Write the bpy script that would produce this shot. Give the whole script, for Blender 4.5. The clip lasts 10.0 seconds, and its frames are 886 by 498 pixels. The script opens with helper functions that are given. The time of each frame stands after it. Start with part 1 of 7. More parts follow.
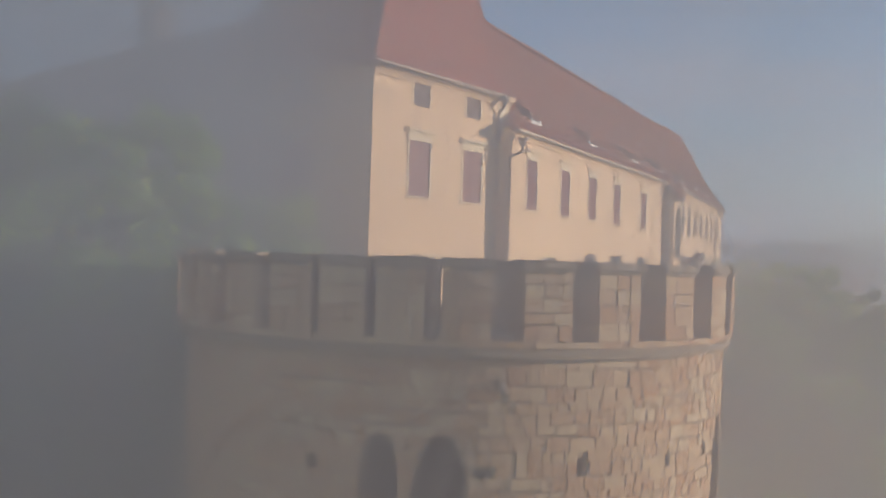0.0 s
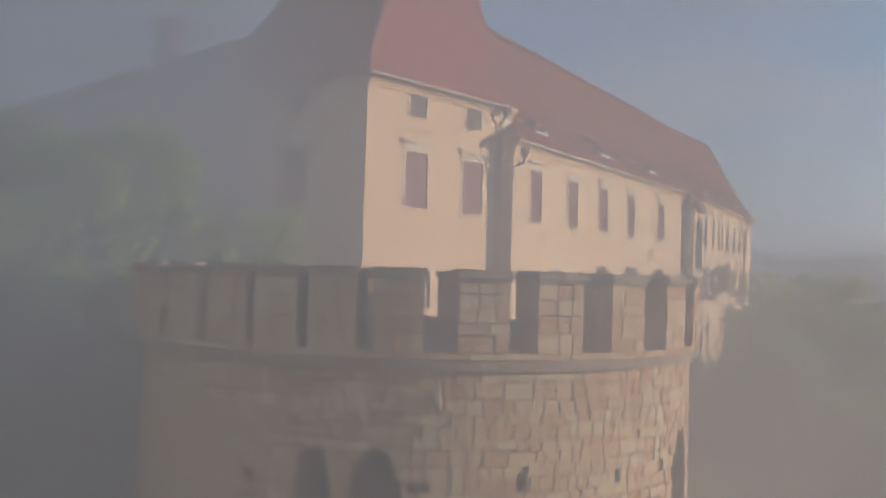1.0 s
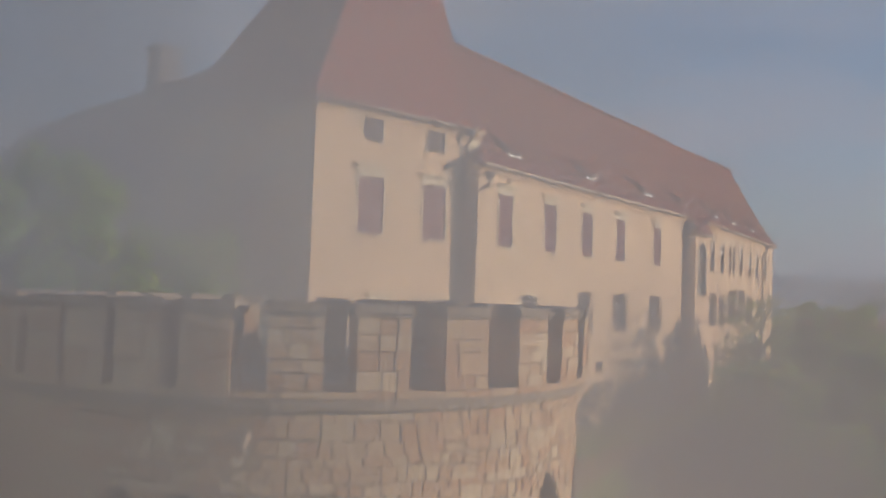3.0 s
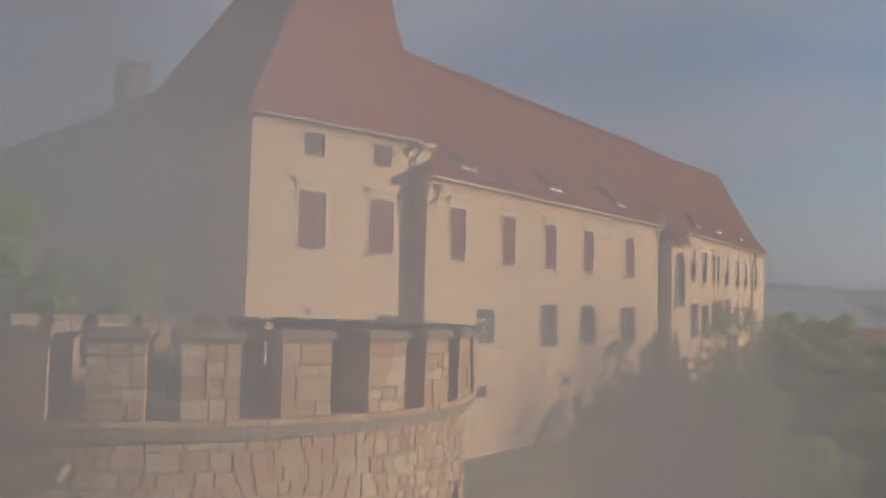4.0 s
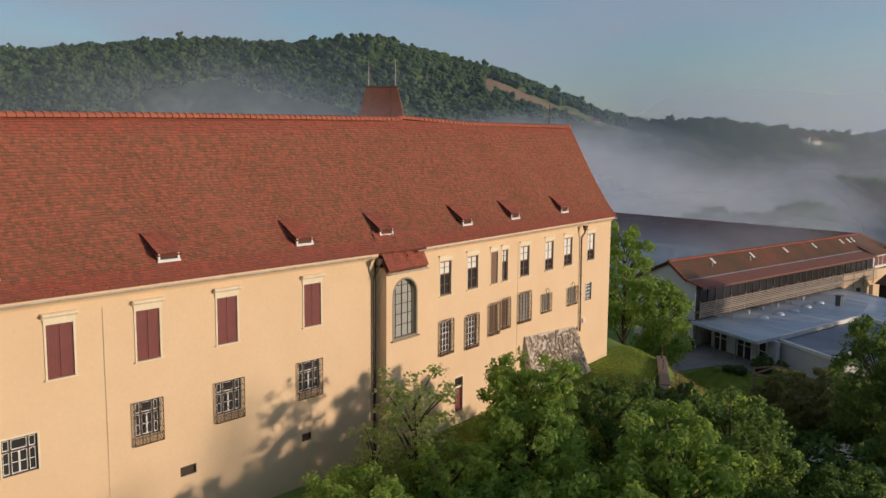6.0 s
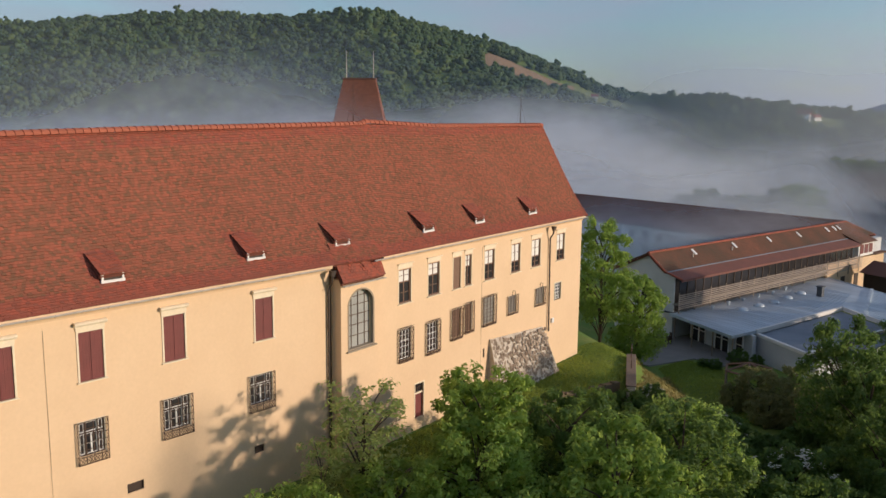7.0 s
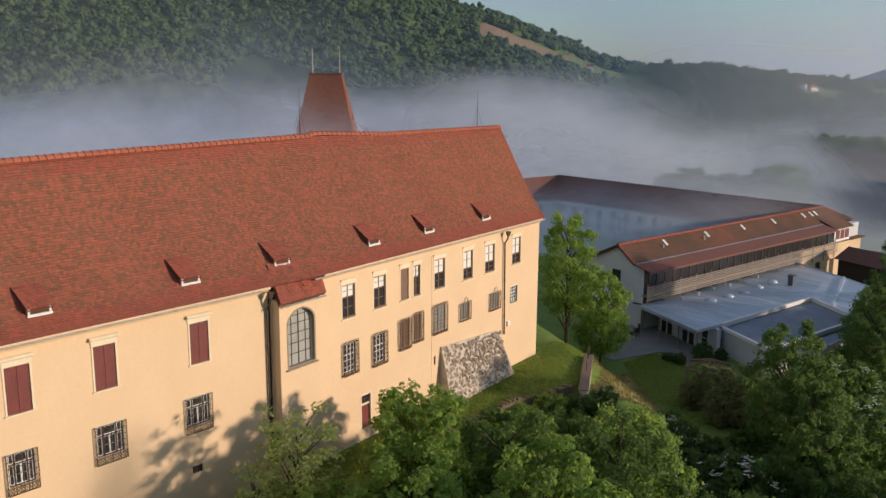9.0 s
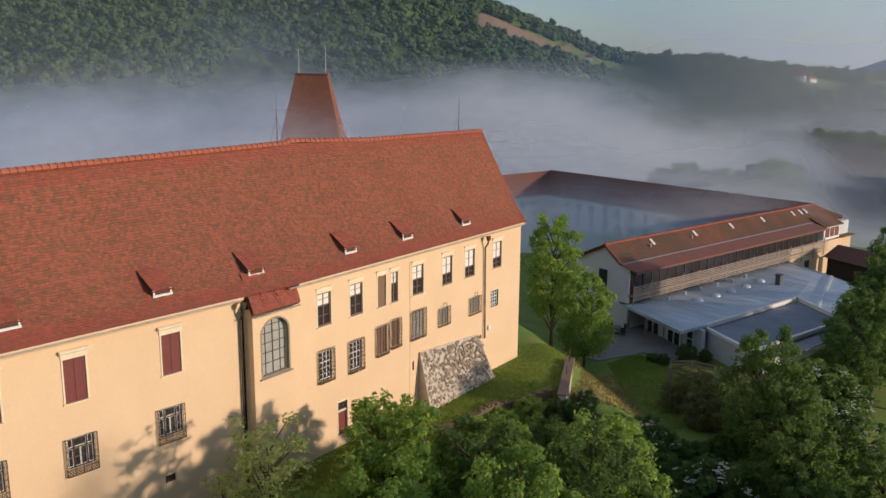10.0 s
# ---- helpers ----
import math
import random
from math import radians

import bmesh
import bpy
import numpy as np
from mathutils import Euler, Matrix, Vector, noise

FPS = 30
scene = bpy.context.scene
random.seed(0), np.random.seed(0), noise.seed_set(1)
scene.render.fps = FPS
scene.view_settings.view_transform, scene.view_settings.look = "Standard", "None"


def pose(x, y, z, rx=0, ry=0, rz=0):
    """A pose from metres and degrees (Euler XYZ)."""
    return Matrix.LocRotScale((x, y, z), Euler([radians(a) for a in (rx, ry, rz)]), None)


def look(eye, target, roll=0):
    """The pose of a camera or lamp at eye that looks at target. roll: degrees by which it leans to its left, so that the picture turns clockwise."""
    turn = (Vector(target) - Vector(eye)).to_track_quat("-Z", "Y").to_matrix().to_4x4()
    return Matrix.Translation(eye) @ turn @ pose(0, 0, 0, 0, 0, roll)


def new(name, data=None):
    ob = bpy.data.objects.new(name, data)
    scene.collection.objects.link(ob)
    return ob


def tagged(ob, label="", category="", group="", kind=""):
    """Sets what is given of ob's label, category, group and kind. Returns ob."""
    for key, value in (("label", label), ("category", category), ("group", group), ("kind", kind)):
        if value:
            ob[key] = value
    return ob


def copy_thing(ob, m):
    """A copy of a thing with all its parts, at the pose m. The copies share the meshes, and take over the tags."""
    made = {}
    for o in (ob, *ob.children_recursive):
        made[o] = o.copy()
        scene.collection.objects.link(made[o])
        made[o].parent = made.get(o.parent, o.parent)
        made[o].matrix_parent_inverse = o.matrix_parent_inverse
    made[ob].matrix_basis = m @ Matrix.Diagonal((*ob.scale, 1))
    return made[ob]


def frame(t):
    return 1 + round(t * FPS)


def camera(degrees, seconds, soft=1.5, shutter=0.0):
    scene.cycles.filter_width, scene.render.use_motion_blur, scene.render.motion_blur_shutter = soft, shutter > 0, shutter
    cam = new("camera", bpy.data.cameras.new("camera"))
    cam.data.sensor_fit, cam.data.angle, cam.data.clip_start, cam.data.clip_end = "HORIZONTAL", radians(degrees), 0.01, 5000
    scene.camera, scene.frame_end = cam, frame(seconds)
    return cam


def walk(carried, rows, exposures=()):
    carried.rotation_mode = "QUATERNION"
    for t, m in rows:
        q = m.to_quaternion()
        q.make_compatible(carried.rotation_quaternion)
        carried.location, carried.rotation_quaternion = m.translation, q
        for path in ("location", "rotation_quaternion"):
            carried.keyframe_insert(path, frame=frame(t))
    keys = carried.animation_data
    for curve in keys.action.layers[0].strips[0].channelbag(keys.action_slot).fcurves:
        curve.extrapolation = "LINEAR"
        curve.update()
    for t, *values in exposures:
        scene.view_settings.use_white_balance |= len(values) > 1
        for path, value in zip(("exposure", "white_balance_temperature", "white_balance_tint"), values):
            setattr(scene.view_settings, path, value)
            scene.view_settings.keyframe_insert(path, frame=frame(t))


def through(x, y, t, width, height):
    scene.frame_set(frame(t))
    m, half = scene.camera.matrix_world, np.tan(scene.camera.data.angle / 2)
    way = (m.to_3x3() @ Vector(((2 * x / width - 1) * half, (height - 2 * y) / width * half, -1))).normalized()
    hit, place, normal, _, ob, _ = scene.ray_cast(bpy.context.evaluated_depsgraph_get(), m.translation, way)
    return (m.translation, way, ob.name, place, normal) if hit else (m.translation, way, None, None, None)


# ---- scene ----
cam = camera(53.6, 10.0)
PATH = [
    (0, (0.458, -0.079, 6.704), (-0.772, 1.498, 6.733), 1.80),
    (0.5, (1.073, 0.430, 6.697), (-0.198, 1.974, 6.739), 1.80),
    (1, (1.524, 1.136, 6.691), (0.219, 2.651, 6.748), 1.70),
    (1.5, (2.065, 1.738, 6.684), (0.732, 3.228, 6.755), 1.80),
    (2, (2.604, 2.400, 6.659), (1.247, 3.867, 6.746), 1.70),
    (3.5, (4.041, 4.852, 7.063), (2.639, 6.274, 7.180), 1.70),
    (4, (4.917, 6.013, 7.169), (3.503, 7.421, 7.297), 1.30),
    (4.5, (5.853, 7.662, 7.764), (4.430, 9.062, 7.877), 1.50),
    (4.8, (6.793, 9.305, 8.455), (5.365, 10.700, 8.544), 1.70),
    (5, (7.505, 10.939, 9.068), (6.051, 12.310, 9.134), 1.80),
    (5.1, (7.754, 11.683, 9.469), (6.286, 13.039, 9.518), 1.74),
    (5.2, (8.337, 13.130, 10.185), (6.848, 14.464, 10.205), 1.74),
    (5.3, (8.750, 14.388, 10.916), (7.252, 15.711, 10.910), 1.66),
    (5.4, (9.649, 16.604, 12.236), (8.140, 17.915, 12.176), 1.61),
    (5.5, (10.432, 18.385, 13.370), (8.918, 19.687, 13.267), 1.60),
    (5.6, (11.766, 20.828, 15.180), (10.255, 22.128, 15.013), 1.37),
    (5.7, (12.601, 22.249, 16.344), (11.091, 23.546, 16.137), 1.14),
    (5.8, (13.257, 23.391, 17.177), (11.749, 24.684, 16.942), 0.97),
    (5.9, (13.539, 23.792, 17.529), (12.033, 25.087, 17.285), 0.72),
    (6, (13.869, 24.245, 17.921), (12.364, 25.537, 17.667), 0.50),
    (6.2, (14.246, 24.830, 18.479), (12.741, 26.119, 18.208), 0.52),
    (7.3, (15.562, 26.742, 20.494), (14.063, 28.022, 20.162), 0.60),
    (7.5, (15.698, 27.004, 20.839), (14.201, 28.286, 20.498), 0.60),
    (8, (16.223, 27.666, 21.537), (14.728, 28.944, 21.176), 0.50),
    (8.5, (16.763, 28.265, 22.168), (15.268, 29.540, 21.790), 0.50),
    (9, (17.339, 28.908, 22.817), (15.844, 30.177, 22.423), 0.40),
    (9.5, (17.731, 29.484, 23.430), (16.239, 30.751, 23.022), 0.50),
    (10, (18.247, 30.054, 23.981), (16.755, 31.318, 23.562), 0.50),
]
walk(cam, [(t, look(eye, target, roll)) for t, eye, target, roll in PATH], [(0, 0.50, 6500, 10), (3.5, 0.30, 6600, 10), (4.0, 0.26, 6750, 10), (4.5, 0.22, 7200, 10), (5.0, 0.02, 7650, 10), (5.3, -0.32, 7350, 10), (5.8, -0.18, 6750, 10), (7.3, 0.08, 6550, 10), (10, 0.09, 6550, 10)])

# ---- world, sun, exposure ----
SUN_AZ, SUN_EL = 38.5, 10.5          # degrees from +x, above the horizon
sun_dir = Vector((math.cos(radians(SUN_AZ)) * math.cos(radians(SUN_EL)), math.sin(radians(SUN_AZ)) * math.cos(radians(SUN_EL)), math.sin(radians(SUN_EL))))
world = bpy.data.worlds.new("world")
scene.world = world
scene.cycles.transparent_max_bounces = 32     # many thin banks of mist lie one behind another
world.use_nodes = True
wn, wl = world.node_tree.nodes, world.node_tree.links
sky = wn.new("ShaderNodeTexSky")
sky.sky_type, sky.sun_disc = "NISHITA", False
sky.sun_elevation, sky.sun_rotation = radians(SUN_EL), radians(90 - SUN_AZ)
sky.air_density, sky.dust_density, sky.ozone_density = 1.0, 0.45, 3.5
wtc, wmap, wnoise, wramp, wmix = wn.new("ShaderNodeTexCoord"), wn.new("ShaderNodeMapping"), wn.new("ShaderNodeTexNoise"), wn.new("ShaderNodeValToRGB"), wn.new("ShaderNodeMixRGB")
wmap.inputs["Scale"].default_value = (1.0, 1.0, 5.0)
wnoise.inputs["Scale"].default_value, wnoise.inputs["Detail"].default_value, wnoise.inputs["Roughness"].default_value = 2.6, 8, 0.62
wramp.color_ramp.elements[0].position, wramp.color_ramp.elements[1].position = 0.40, 0.64
wramp.color_ramp.elements[0].color, wramp.color_ramp.elements[1].color = (0.18, 0.18, 0.18, 1), (0.90, 0.90, 0.90, 1)
wmix.inputs["Color2"].default_value = (2.2, 2.5, 3.2, 1)
wl.new(wtc.outputs["Generated"], wmap.inputs["Vector"])
wl.new(wmap.outputs["Vector"], wnoise.inputs["Vector"])
wl.new(wnoise.outputs["Fac"], wramp.inputs["Fac"])
wl.new(wramp.outputs["Color"], wmix.inputs["Fac"])
wl.new(sky.outputs["Color"], wmix.inputs["Color1"])
wl.new(wmix.outputs["Color"], wn["Background"].inputs["Color"])
wn["Background"].inputs["Strength"].default_value = 0.15
sun = new("sun", bpy.data.lights.new("sun", "SUN"))
sun.data.energy, sun.data.angle, sun.data.color = 3.55, radians(2.6), (1.0, 0.82, 0.67)
sun.matrix_world = look(sun_dir * 100, (0, 0, 0))


# ---- helpers of the scene ----
def part(name, bm, material, parent=None, label=""):
    me = bpy.data.meshes.new(name)
    bm.to_mesh(me)
    bm.free()
    return link_mesh(name, me, material, parent, label)


def link_mesh(name, me, material, parent=None, label=""):
    ob = new(name, me)
    for m in material if isinstance(material, (list, tuple)) else (material,):
        me.materials.append(m)
    ob.parent = parent
    if label:
        ob["label"] = label
    return ob


def pydata(name, verts, faces, material, parent=None, label=""):
    me = bpy.data.meshes.new(name)
    me.from_pydata([tuple(v) for v in verts], [], faces)
    me.update()
    return link_mesh(name, me, material, parent, label)


def thing(name, m=None, label="", category="", group="", kind=""):
    ob = new(name)
    ob.matrix_basis = m if m is not None else Matrix()
    return tagged(ob, label, category, group, kind)


def box(bm, x0, x1, y0, y1, z0, z1, m=None, bevel=0.0):
    vs = [bm.verts.new((x, y, z)) for z in (z0, z1) for y in (y0, y1) for x in (x0, x1)]
    fs = [bm.faces.new([vs[i] for i in f]) for f in ((0, 2, 3, 1), (4, 5, 7, 6), (0, 1, 5, 4), (2, 6, 7, 3), (0, 4, 6, 2), (1, 3, 7, 5))]
    if bevel:
        es = {e for f in fs for e in f.edges}
        r = bmesh.ops.bevel(bm, geom=list(es), offset=bevel, segments=1, affect="EDGES")
        vs = list({v for f in r["faces"] for v in f.verts} | {v for v in vs if v.is_valid})
    if m is not None:
        bmesh.ops.transform(bm, matrix=m, verts=vs)
    return vs


def boxes(name, rows, material, parent, label="", bevel=0.0):
    bm = bmesh.new()
    for r in rows:
        box(bm, *r, bevel=bevel)
    return part(name, bm, material, parent, label)


def tube(bm, pts, r, sides=8):
    """A tube of radius r along the points."""
    rings = []
    for i, p in enumerate(pts):
        a, b = Vector(pts[max(i - 1, 0)]), Vector(pts[min(i + 1, len(pts) - 1)])
        q = (b - a).to_track_quat("Z", "Y")
        rr = r[i] if isinstance(r, (list, tuple)) else r
        rings.append([bm.verts.new(Vector(p) + q @ Vector((rr * math.cos(2 * math.pi * k / sides), rr * math.sin(2 * math.pi * k / sides), 0))) for k in range(sides)])
    for a, b in zip(rings, rings[1:]):
        for k in range(sides):
            bm.faces.new((a[k], a[(k + 1) % sides], b[(k + 1) % sides], b[k]))
    bm.faces.new(rings[0][::-1])
    bm.faces.new(rings[-1])


def prism(bm, outline, y0, y1):
    """A closed outline in x, z pushed from y0 to y1."""
    a = [bm.verts.new((x, y0, z)) for x, z in outline]
    b = [bm.verts.new((x, y1, z)) for x, z in outline]
    n = len(outline)
    bm.faces.new(a)
    bm.faces.new(b[::-1])
    for i in range(n):
        bm.faces.new((a[i], b[i], b[(i + 1) % n], a[(i + 1) % n]))


# ---- materials ----
def material(name, base, rough=0.8, dark=None, scale=1.0, amount=0.5, fine=0.25, fine_scale=20.0, bump=0.2, bump_scale=40.0, metal=0.0, spec=0.3, island=0.0, island_dark=None, piece=0.0, stretch=None):
    """A surface with large stains, fine grain and relief; island or piece: how far single pieces differ."""
    m = bpy.data.materials.new(name)
    m.use_nodes = True
    n, l = m.node_tree.nodes, m.node_tree.links
    p = n["Principled BSDF"]
    p.inputs["Roughness"].default_value, p.inputs["Metallic"].default_value, p.inputs["Specular IOR Level"].default_value = rough, metal, spec
    tc = n.new("ShaderNodeTexCoord")
    geo = n.new("ShaderNodeNewGeometry")
    vec = geo.outputs["Position"]
    if stretch:
        mp = n.new("ShaderNodeMapping")
        mp.inputs["Scale"].default_value = stretch
        l.new(vec, mp.inputs["Vector"])
        vec = mp.outputs["Vector"]

    def noisy(sc, det=5, rgh=0.6):
        t = n.new("ShaderNodeTexNoise")
        t.inputs["Scale"].default_value, t.inputs["Detail"].default_value, t.inputs["Roughness"].default_value = sc, det, rgh
        l.new(vec, t.inputs["Vector"])
        return t.outputs["Fac"]

    def mixed(fac, a, b):
        x = n.new("ShaderNodeMixRGB")
        for key, v in (("Fac", fac), ("Color1", a), ("Color2", b)):
            if isinstance(v, (tuple, list)):
                x.inputs[key].default_value = (*v, 1)
            elif isinstance(v, (int, float)):
                x.inputs[key].default_value = v
            else:
                l.new(v, x.inputs[key])
        return x.outputs["Color"]

    def ranged(v, a, b, c, d):
        r = n.new("ShaderNodeMapRange")
        for key, q in (("From Min", a), ("From Max", b), ("To Min", c), ("To Max", d)):
            r.inputs[key].default_value = q
        l.new(v, r.inputs["Value"])
        return r.outputs["Result"]

    dark = dark or tuple(c * 0.6 for c in base)
    col = mixed(ranged(noisy(scale), 0.35, 0.7, 0, amount), base, dark)
    if island:
        col = mixed(ranged(geo.outputs["Random Per Island"], 0, 1, 0, island), col, island_dark or dark)
    if piece:
        oi = n.new("ShaderNodeObjectInfo")
        col = mixed(ranged(oi.outputs["Random"], 0, 1, 0, piece), col, island_dark or dark)
    col = mixed(ranged(noisy(fine_scale, 3), 0.3, 0.75, 0, fine), col, tuple(c * 0.55 for c in base))
    l.new(col, p.inputs["Base Color"])
    if bump:
        b = n.new("ShaderNodeBump")
        b.inputs["Strength"].default_value, b.inputs["Distance"].default_value = bump, 0.02
        l.new(noisy(bump_scale, 4), b.inputs["Height"])
        l.new(b.outputs["Normal"], p.inputs["Normal"])
    return m


PLASTER = material("plaster", (0.78, 0.56, 0.35), 0.9, (0.69, 0.48, 0.29), 0.35, 0.5, 0.12, 6, 0.12, 25)
TRIM = material("pale_trim", (0.84, 0.72, 0.52), 0.85, (0.62, 0.5, 0.35), 1.5, 0.4, 0.2, 12, 0.1, 30)
WHITE = material("white_paint", (0.80, 0.78, 0.74), 0.6, (0.6, 0.57, 0.52), 3, 0.4, 0.1, 20, 0.05)
SHUTTER = material("red_brown_paint", (0.20, 0.052, 0.045), 0.55, (0.13, 0.04, 0.035), 2, 0.6, 0.2, 30, 0.1, 60)
# also colours dark sheets that stand for unlit rooms and openings
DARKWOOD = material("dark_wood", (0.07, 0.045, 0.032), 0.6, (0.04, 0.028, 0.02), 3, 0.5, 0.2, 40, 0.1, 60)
IRON = material("iron", (0.11, 0.07, 0.05), 0.7, (0.16, 0.085, 0.05), 4, 0.6, 0.2, 40, 0.1, 60, 0.25)
PIPE = material("drain_metal", (0.10, 0.085, 0.075), 0.5, (0.16, 0.10, 0.07), 2, 0.6, 0.2, 30, 0.05, 40, 0.6)
ZINC = material("zinc_gutter", (0.60, 0.54, 0.47), 0.5, (0.34, 0.28, 0.23), 1.5, 0.6, 0.2, 30, 0.05, 40, 0.15)
COPPER = material("copper_flashing", (0.22, 0.10, 0.07), 0.5, (0.13, 0.07, 0.05), 2, 0.6, 0.2, 30, 0.05, 40, 0.5)
TILE = material("roof_tile", (0.38, 0.12, 0.07), 0.95, (0.27, 0.10, 0.06), 0.9, 0.5, 0.3, 9, 0.7, 22, spec=0.15)


def mottle(m, low, high, amount, scale=0.35, lift=0.34):
    """Single pieces turn from the base colour to grey-brown, more of them in some stretches than in others."""
    n, l = m.node_tree.nodes, m.node_tree.links
    p = n["Principled BSDF"]
    old = p.inputs["Base Color"].links[0].from_socket
    geo, nz, add, rmp, mx = n.new("ShaderNodeNewGeometry"), n.new("ShaderNodeTexNoise"), n.new("ShaderNodeMath"), n.new("ShaderNodeValToRGB"), n.new("ShaderNodeMixRGB")
    nz.inputs["Scale"].default_value, nz.inputs["Detail"].default_value = scale, 6
    l.new(geo.outputs["Position"], nz.inputs["Vector"])
    add.operation = "MULTIPLY_ADD"
    add.inputs[1].default_value = 0.6
    l.new(nz.outputs["Fac"], add.inputs[0])
    sub = n.new("ShaderNodeMath")
    sub.operation, sub.inputs[1].default_value = "SUBTRACT", lift
    l.new(geo.outputs["Random Per Island"], sub.inputs[0])
    l.new(sub.outputs[0], add.inputs[2])
    r = rmp.color_ramp
    r.elements[0].position, r.elements[0].color = 0.18, (0, 0, 0, 1)
    r.elements[1].position, r.elements[1].color = 0.75, (1, 1, 1, 1)
    l.new(add.outputs[0], rmp.inputs["Fac"])
    shade = n.new("ShaderNodeValToRGB")
    shade.color_ramp.elements[0].color, shade.color_ramp.elements[1].color = (*low, 1), (*high, 1)
    l.new(nz.outputs["Fac"], shade.inputs["Fac"])
    mul = n.new("ShaderNodeMath")
    mul.operation, mul.inputs[1].default_value = "MULTIPLY", amount
    l.new(rmp.outputs["Color"], mul.inputs[0])
    l.new(mul.outputs[0], mx.inputs["Fac"])
    l.new(old, mx.inputs["Color1"])
    l.new(shade.outputs["Color"], mx.inputs["Color2"])
    l.new(mx.outputs["Color"], p.inputs["Base Color"])




def varied(m, stops, amount=0.85, scale=0.45, swing=0.5):
    """Each piece takes a colour of its own between the stops; stretches of the slope lean to one end or the other."""
    n, l = m.node_tree.nodes, m.node_tree.links
    p = n["Principled BSDF"]
    old = p.inputs["Base Color"].links[0].from_socket
    geo, nz, sub, mad, ramp, mx = n.new("ShaderNodeNewGeometry"), n.new("ShaderNodeTexNoise"), n.new("ShaderNodeMath"), n.new("ShaderNodeMath"), n.new("ShaderNodeValToRGB"), n.new("ShaderNodeMixRGB")
    nz.inputs["Scale"].default_value, nz.inputs["Detail"].default_value, nz.inputs["Roughness"].default_value = scale, 7, 0.62
    l.new(geo.outputs["Position"], nz.inputs["Vector"])
    sub.operation, sub.inputs[1].default_value = "SUBTRACT", 0.5
    l.new(nz.outputs["Fac"], sub.inputs[0])
    mad.operation, mad.inputs[1].default_value = "MULTIPLY_ADD", swing * 3
    l.new(sub.outputs[0], mad.inputs[0])
    l.new(geo.outputs["Random Per Island"], mad.inputs[2])
    r = ramp.color_ramp
    while len(r.elements) < len(stops):
        r.elements.new(0.5)
    for k, (pos, col) in enumerate(stops):
        r.elements[k].position, r.elements[k].color = pos, (*col, 1)
    l.new(mad.outputs[0], ramp.inputs["Fac"])
    mx.inputs["Fac"].default_value = amount
    l.new(old, mx.inputs["Color1"])
    l.new(ramp.outputs["Color"], mx.inputs["Color2"])
    l.new(mx.outputs["Color"], p.inputs["Base Color"])


varied(TILE, ((0.0, (0.40, 0.125, 0.075)), (0.3, (0.33, 0.116, 0.07)), (0.55, (0.285, 0.112, 0.067)), (0.8, (0.235, 0.107, 0.064)), (1.0, (0.19, 0.105, 0.062))), 0.9, 1.3, 0.10)
PAVTILE = material("pavilion_roof_tile", (0.38, 0.11, 0.065), 0.95, (0.27, 0.09, 0.055), 0.9, 0.5, 0.3, 9, 0.7, 22, spec=0.15)
varied(PAVTILE, ((0.0, (0.46, 0.12, 0.07)), (0.3, (0.38, 0.11, 0.066)), (0.6, (0.32, 0.105, 0.064)), (1.0, (0.22, 0.10, 0.062))), 0.9, 1.1, 0.16)
TILERED = material("roof_tile_red", (0.42, 0.11, 0.065), 0.85, (0.32, 0.085, 0.05), 0.9, 0.5, 0.25, 9, 0.25, 30, island=0.55, island_dark=(0.25, 0.085, 0.055))
mottle(TILERED, (0.26, 0.085, 0.055), (0.20, 0.09, 0.06), 0.55)
RIDGERED = material("ridge_tile_red", (0.45, 0.14, 0.08), 0.9, (0.33, 0.10, 0.06), 0.8, 0.6, 0.3, 9, 0.3, 20, island=0.5, island_dark=(0.30, 0.10, 0.06))
ROOFBASE = material("roof_under", (0.2, 0.07, 0.045), 0.9, None, 1.0, 0.5)
DARKROOF = material("dark_roof_tile", (0.23, 0.095, 0.065), 0.9, (0.15, 0.075, 0.055), 1, 0.6, 0.3, 8, island=0.7)
SPIRE = material("spire_roof_tile", (0.30, 0.115, 0.07), 0.9, (0.20, 0.085, 0.055), 1, 0.6, 0.3, 8, island=0.7)
STONE = material("tower_stone", (0.60, 0.47, 0.31), 0.95, (0.33, 0.24, 0.15), 1.6, 0.7, 0.5, 9, 0.9, 16, piece=0.9, island_dark=(0.38, 0.19, 0.09))
STONEREST = material("tower_stone_courses", (0.60, 0.47, 0.31), 0.95, (0.33, 0.24, 0.15), 1.6, 0.7, 0.5, 9, 0.9, 16, island=0.9, island_dark=(0.38, 0.19, 0.09))
MORTAR = material("mortar", (0.36, 0.28, 0.19), 1.0, (0.22, 0.165, 0.115), 2.5, 0.7, 0.4, 20, 0.6, 25)
CAPSTONE = material("cap_stone", (0.30, 0.24, 0.18), 0.95, (0.16, 0.13, 0.10), 3, 0.8, 0.4, 18, 0.6, 25)
RUBBLE = material("rubble_stone", (0.50, 0.40, 0.30), 0.95, (0.24, 0.17, 0.12), 2.6, 0.8, 0.5, 10, 0.7, 18, piece=1.0, island_dark=(0.14, 0.095, 0.065))
OLDWALL = material("mossy_wall", (0.24, 0.16, 0.10), 0.95, (0.10, 0.11, 0.05), 1.2, 0.8, 0.5, 10, 0.6, 18, island=0.5)
GRASS = material("grass", (0.135, 0.235, 0.04), 0.95, (0.26, 0.26, 0.07), 0.35, 0.9, 0.6, 5, 0.6, 12)


